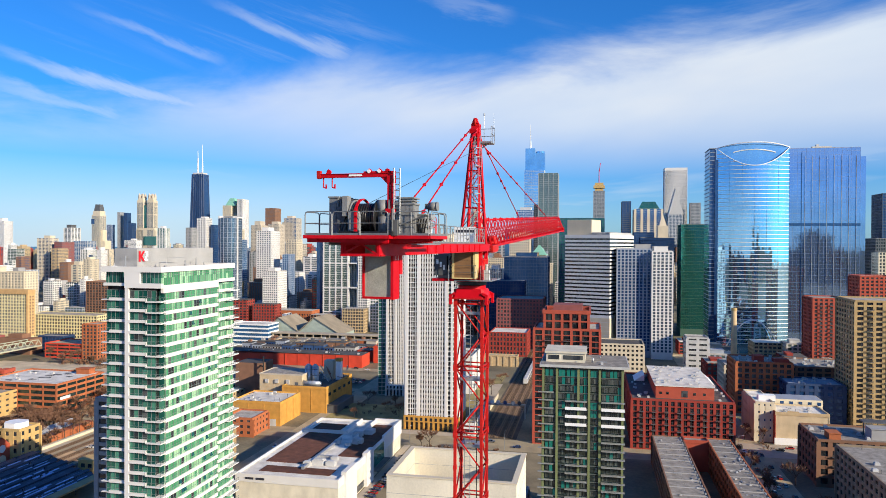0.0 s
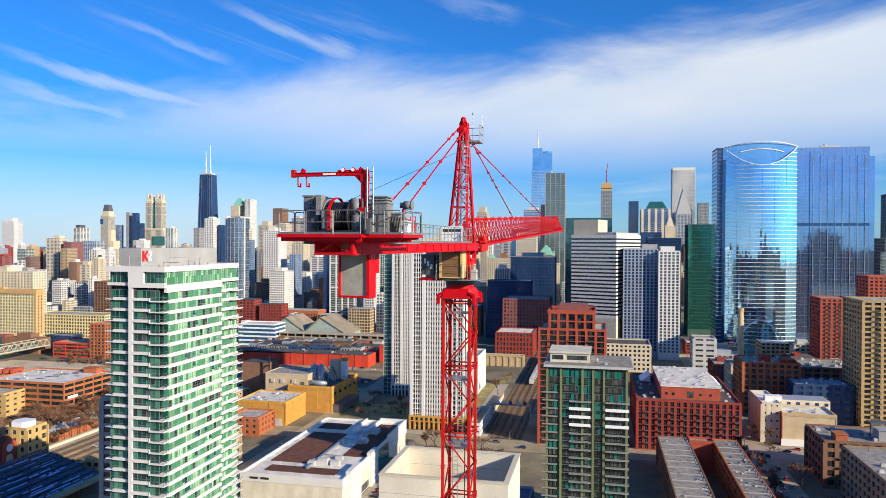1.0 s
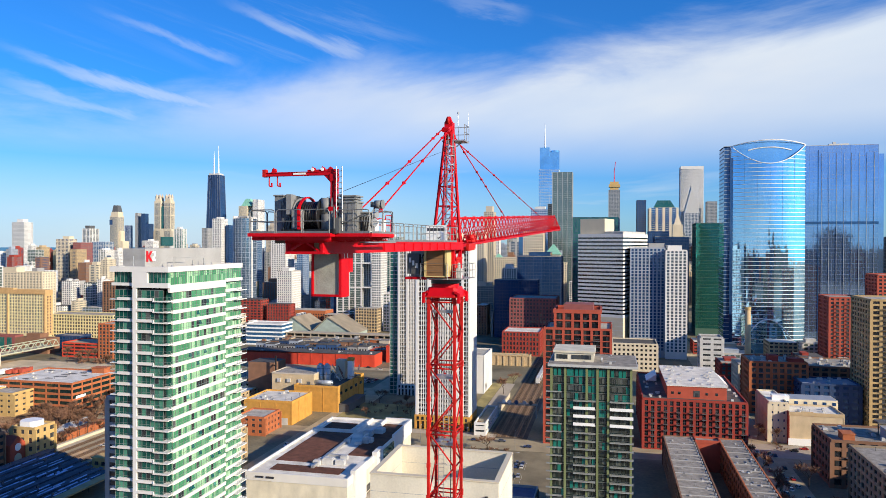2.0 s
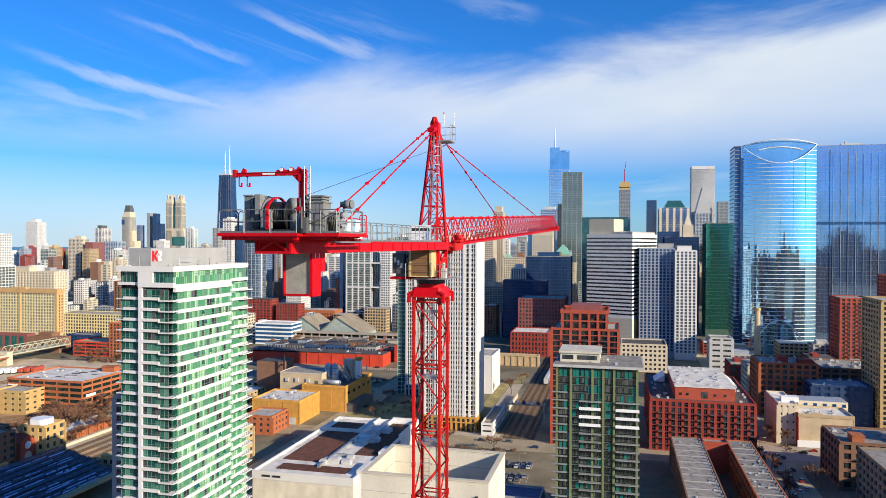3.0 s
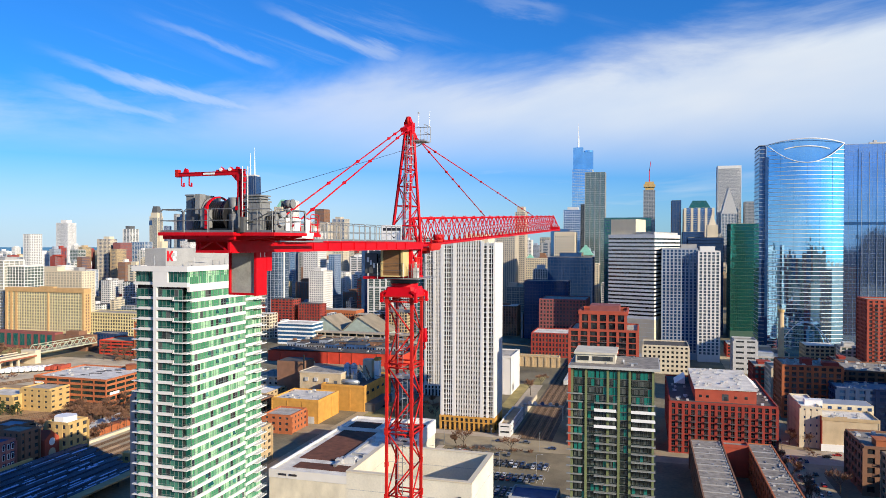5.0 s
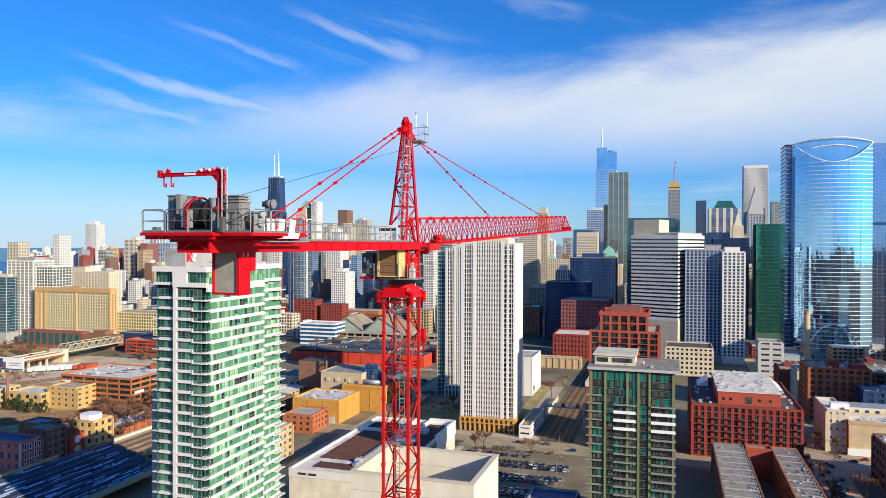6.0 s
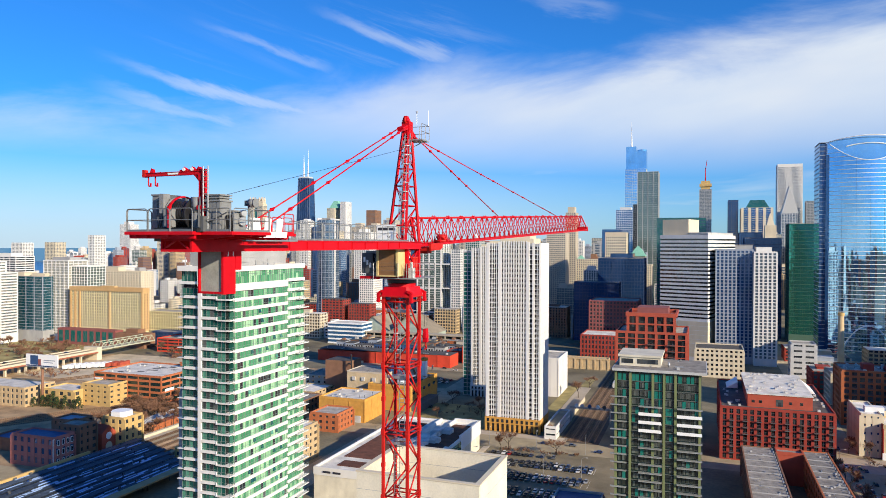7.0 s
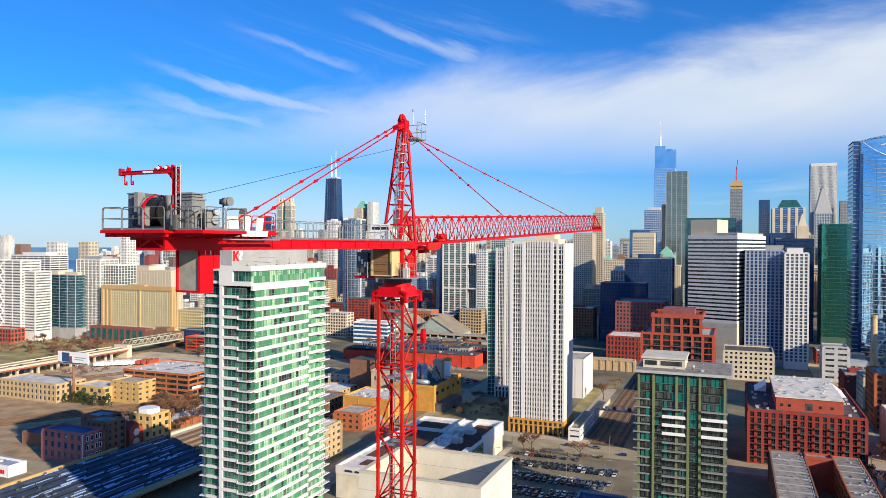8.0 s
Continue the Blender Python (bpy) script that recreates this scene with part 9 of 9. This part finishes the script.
for i in range(10):
    trailer(-506 + i * 3.6, 482 + i * 3.2, 8, M_SIGNW if i < 7 else M_REDT, "white" if i < 7 else "orange-red")
for i in range(16):
    c = rnd.uniform(335, 525)
    car(-536 + (3 if i % 2 else 15), c, 0 if i % 2 else 180, rnd, "driving on the highway viaduct", "cars on the highway", 9.06)


# ---- bare winter trees and evergreens ----
def bare_tree(seed, h):
    """Trunk with forking limbs and a loose crown of thin twigs, as two meshes."""
    rnd = random.Random(seed)
    wood, twigs = Geo(), Geo()
    tips = []

    def grow(p, d, length, r, depth):
        q = p + d * length
        wood.tube(p, q, r, r * 0.65, 5)
        if depth == 0:
            tips.append((q, d))
            return
        for _ in range(3 if depth > 1 else 2):
            nd = (d + Vector((rnd.uniform(-0.8, 0.8), rnd.uniform(-0.8, 0.8), rnd.uniform(-0.1, 0.5)))).normalized()
            grow(p.lerp(q, rnd.uniform(0.7, 1.0)), nd, length * rnd.uniform(0.55, 0.8), r * 0.6, depth - 1)

    grow(Vector((0, 0, 0)), Vector((0, 0, 1)), h * 0.32, h * 0.022, 3)
    for q, d in tips:
        for _ in range(15):
            e = q + (d * 0.6 + Vector((rnd.uniform(-1, 1), rnd.uniform(-1, 1), rnd.uniform(-0.3, 1)))) * h * 0.13
            s = q + (e - q) * rnd.uniform(-0.3, 0.2)
            o = Vector((rnd.uniform(-1, 1), rnd.uniform(-1, 1), rnd.uniform(-1, 1))) * 0.13
            twigs.poly([s, e + o, e - o], [(0, 1, 2)])
            twigs.poly([s.lerp(e, 0.4), s.lerp(e, 0.7) + o * 5, s.lerp(e, 0.75) + o * 4.2], [(0, 1, 2)])
    return wood.mesh("trunk", M_BARK), twigs.mesh("crown", M_TWIG)


def evergreen(seed, h):
    rnd = random.Random(seed)
    g = Geo()
    for i in range(170):
        f = rnd.random() ** 0.7
        a = rnd.uniform(0, 6.283)
        r = (1 - f) * h * 0.3 * rnd.uniform(0.5, 1.1)
        p = Vector((r * math.cos(a), r * math.sin(a), h * (0.08 + 0.9 * f)))
        o = Vector((math.cos(a), math.sin(a), -0.5)) * h * 0.09
        sdv = Vector((-math.sin(a), math.cos(a), 0)) * h * 0.05
        g.poly([p, p + o + sdv, p + o * 1.5, p + o - sdv], [(0, 1, 2, 3)])
    return Geo().tube((0, 0, 0), (0, 0, h * 0.8), h * 0.03, 0.02, 6).mesh("trunk", M_BARK), g.mesh("crown", M_LEAF)


TREES = [bare_tree(k, 8 + k) for k in range(4)]
FIRS = [evergreen(k, 7 + k) for k in range(2)]


def tree(u, v, z=0.0, fir=False):
    trunk, crown = rnd.choice(FIRS if fir else TREES)
    t = thing("tree", "small dark green conifer in the yard" if fir else "bare brown winter tree with thin twigs", "tree", u, v, z, rnd.uniform(0, 360), "conifers" if fir else "bare trees")
    s = rnd.uniform(0.8, 1.35)
    t.scale = (s, s, s * rnd.uniform(0.85, 1.2))
    shared("trunk", trunk, t, 0, 0, 0)
    shared("crown", crown, t, 0, 0, 0)


for i in range(26):
    tree(-318 + rnd.uniform(-12, 14), 335 + i * 4.2)
for i in range(9):
    tree(-410 + i * 4.5, 364 + rnd.uniform(0, 4), 0, True)
for i in range(30):
    tree(-308 - rnd.uniform(0, 26), 338 + rnd.uniform(0, 40))
for i in range(9):
    tree(-288 + rnd.uniform(-1, 1), 325 + i * 6)
for i in range(16):
    tree(-330 + i * 9 + rnd.uniform(-3, 3), 698 + rnd.uniform(-4, 6))
for i in range(12):
    tree(-480 + i * 5 + rnd.uniform(-3, 3), 566 + rnd.uniform(-6, 10))
for i in range(22):
    tree(-620 + rnd.uniform(-70, 60), 500 + rnd.uniform(0, 85))
for i in range(8):
    tree(-300 - rnd.uniform(0, 60), 420 + rnd.uniform(0, 60))
for u, v in ((-90, 376), (-86, 377), (-60, 376), (-112, 396), (-120, 440), (-132, 452), (-146, 430), (-70, 408), (-72, 520), (-70, 560), (84, 432), (88, 445), (92, 424), (73, 388), (70, 345), (72, 310), (126, 424), (131, 421), (-150, 470), (-128, 462)):
    tree(u, v)


# ---- street lamps ----
def street_lamp(u, v, rz):
    t = thing("street_lamp", "slim grey street lamp with a curved arm", "lamp", u, v, 0, rz, "street lamps")
    shared("pole", LAMP_POLE, t, 0, 0, 0)
    shared("lamp_head", LAMP_HEAD, t, 0, 0, 0)


for i in range(22):
    car(rnd.choice((78.5, 82, 86)) + rnd.uniform(-0.4, 0.4), 292 + i * 5.4 + rnd.uniform(0, 1.2), 0, rnd, "parked along the shaded street", "cars on the street")
for i in range(7):
    tree(rnd.choice((74, 91)), 300 + i * 13 + rnd.uniform(0, 4))
LAMP_POLE = Geo().tube((0, 0, 0), (0, 0, 9), 0.12, 0.07, 8).tube((0, 0, 9), (0.9, 0, 9.6), 0.06, None, 6).tube((0.9, 0, 9.6), (2.2, 0, 9.7), 0.05, None, 6).mesh("pole", M_STEEL)
LAMP_HEAD = Geo().box(2.0, 2.9, -0.16, 0.16, 9.6, 9.78).mesh("lamp_head", M_LGRAY)
for i in range(8):
    street_lamp(-150 + i * 26, 381.5, 90)
for i in range(6):
    street_lamp(75, 300 + i * 34, 0)
for i in range(4):
    street_lamp(-96 + i * 18, 343.6, 0)


sg = thing("signal_gantry", "grey steel signal bridge with white and blue signal heads", "signal", -66, 452)
part("bridge_beam", Geo().box(0, 25, -0.5, 0.5, 8.0, 9.2), M_STEEL, sg)
for x in (0.5, 24.5):
    part("post", Geo().box(x - 0.4, x + 0.4, -0.4, 0.4, 0, 8.0), M_STEEL, sg)
for x, m in ((4, M_SIGNW), (7.5, M_SIGNW), (12, M_BLUEP), (17, M_SIGNW), (21, M_DGRAY)):
    part("signal_head", Geo().tube((x, -0.75, 9.9), (x, -0.5, 9.9), 1.25, None, 16).box(x - 0.15, x + 0.15, -0.5, -0.3, 8.0, 10.0), m, sg)
rwl = thing("retaining_wall", "pale concrete wall beside the sunken tracks", "wall", -66.6, 452)
part("wall", Geo().box(0, 0.7, 0, 60, 0, 3.2), M_CREAM, rwl)
part("coping", Geo().box(-0.15, 0.85, 0, 60, 3.2, 3.5), M_WALK, rwl)
sheet("pavement", M_WALK, "pale path between the lawn and the tracks", -77.5, -68.5, 452, 560, 0.08, "pavement", 0.1)
sheet("verge", M_GRASS, "green strip of lawn beside the windowless hall", -86, -78, 470, 560, 0.07, "grass")


def brush(label, seed, spots, size):
    """Leafless shrubs and weeds: clumps of thin twigs spread over strips of the plan, one object."""
    rnd_ = random.Random(seed)
    g = Geo()
    for u0, u1, v0, v1, count in spots:
        for _ in range(count):
            x, y, r = rnd_.uniform(u0, u1), rnd_.uniform(v0, v1), size * rnd_.uniform(0.5, 1.3)
            for _ in range(22):
                a, l = rnd_.uniform(0, 6.283), r * rnd_.uniform(0.4, 1.0)
                e = Vector((x + l * math.cos(a), y + l * math.sin(a), r * rnd_.uniform(0.25, 1.2)))
                p = Vector((x + 0.25 * l * math.cos(a + 0.6), y + 0.25 * l * math.sin(a + 0.6), r * rnd_.uniform(0.0, 0.5)))
                o = Vector((rnd_.uniform(-1, 1), rnd_.uniform(-1, 1), rnd_.uniform(-1, 1))) * 0.14 * r
                g.poly([p, e + o, e - o], [(0, 1, 2)])
    solo("brush", g, M_TWIG, label, "shrubs", 0, 0, 0, kind="stuff")


brush("reddish leafless brush along the railway", 61, ((-334, -300, 330, 400, 70), (-345, -318, 385, 398, 30), (-300, -288, 330, 380, 24), (-395, -345, 392, 397, 26), (-282, -270, 262, 300, 6)), 3.0)
brush("dry brown weeds and shrubs on the park slope", 62, ((-800, -560, 505, 545, 90), (-690, -560, 555, 600, 70), (-520, -480, 440, 470, 16), (-470, -400, 560, 575, 30)), 3.2)
brush("bare shrubs between the terraces and the deck", 63, ((-345, -205, 663, 668, 40), (-340, -210, 704, 712, 60), (-205, -170, 660, 700, 26)), 3.0)
brush("small bare shrubs round the car park and the lawns", 64, ((-90, -58, 374, 378, 12), (-165, -115, 440, 470, 24), (-60, -45, 376, 379, 6), (88, 96, 410, 440, 10)), 1.6)


# ---- commuter train in the sunken tracks ----
tr = thing("train", "silver and blue double-deck commuter train on the tracks", "train", -51.1, 560, 0.3)
for i in range(5):
    y = i * 26.5
    c = part("carriage", Geo().prism([(-1.5, y), (1.5, y), (1.5, y + 25.6), (-1.5, y + 25.6)], 0.9, 4.6, 1.0).prism([(-1.5, y), (1.5, y), (1.5, y + 25.6), (-1.5, y + 25.6)], 4.6, 4.95, 0.9, 0, y + 12.8), M_LGRAY, tr)
    part("window_band", Geo().box(-1.53, 1.53, y + 2, y + 23.6, 3.3, 4.0), G_NIGHT, c)
    part("window_band", Geo().box(-1.53, 1.53, y + 2, y + 23.6, 1.7, 2.4), G_NIGHT, c)
    part("blue_stripe", Geo().box(-1.525, 1.525, y + 0.2, y + 25.4, 2.6, 3.0), M_BLUEP, c)
    for q in (3, 22):
        part("bogie", Geo().box(-1.1, 1.1, y + q - 1.3, y + q + 1.3, 0.05, 0.95), M_BLACK, c)
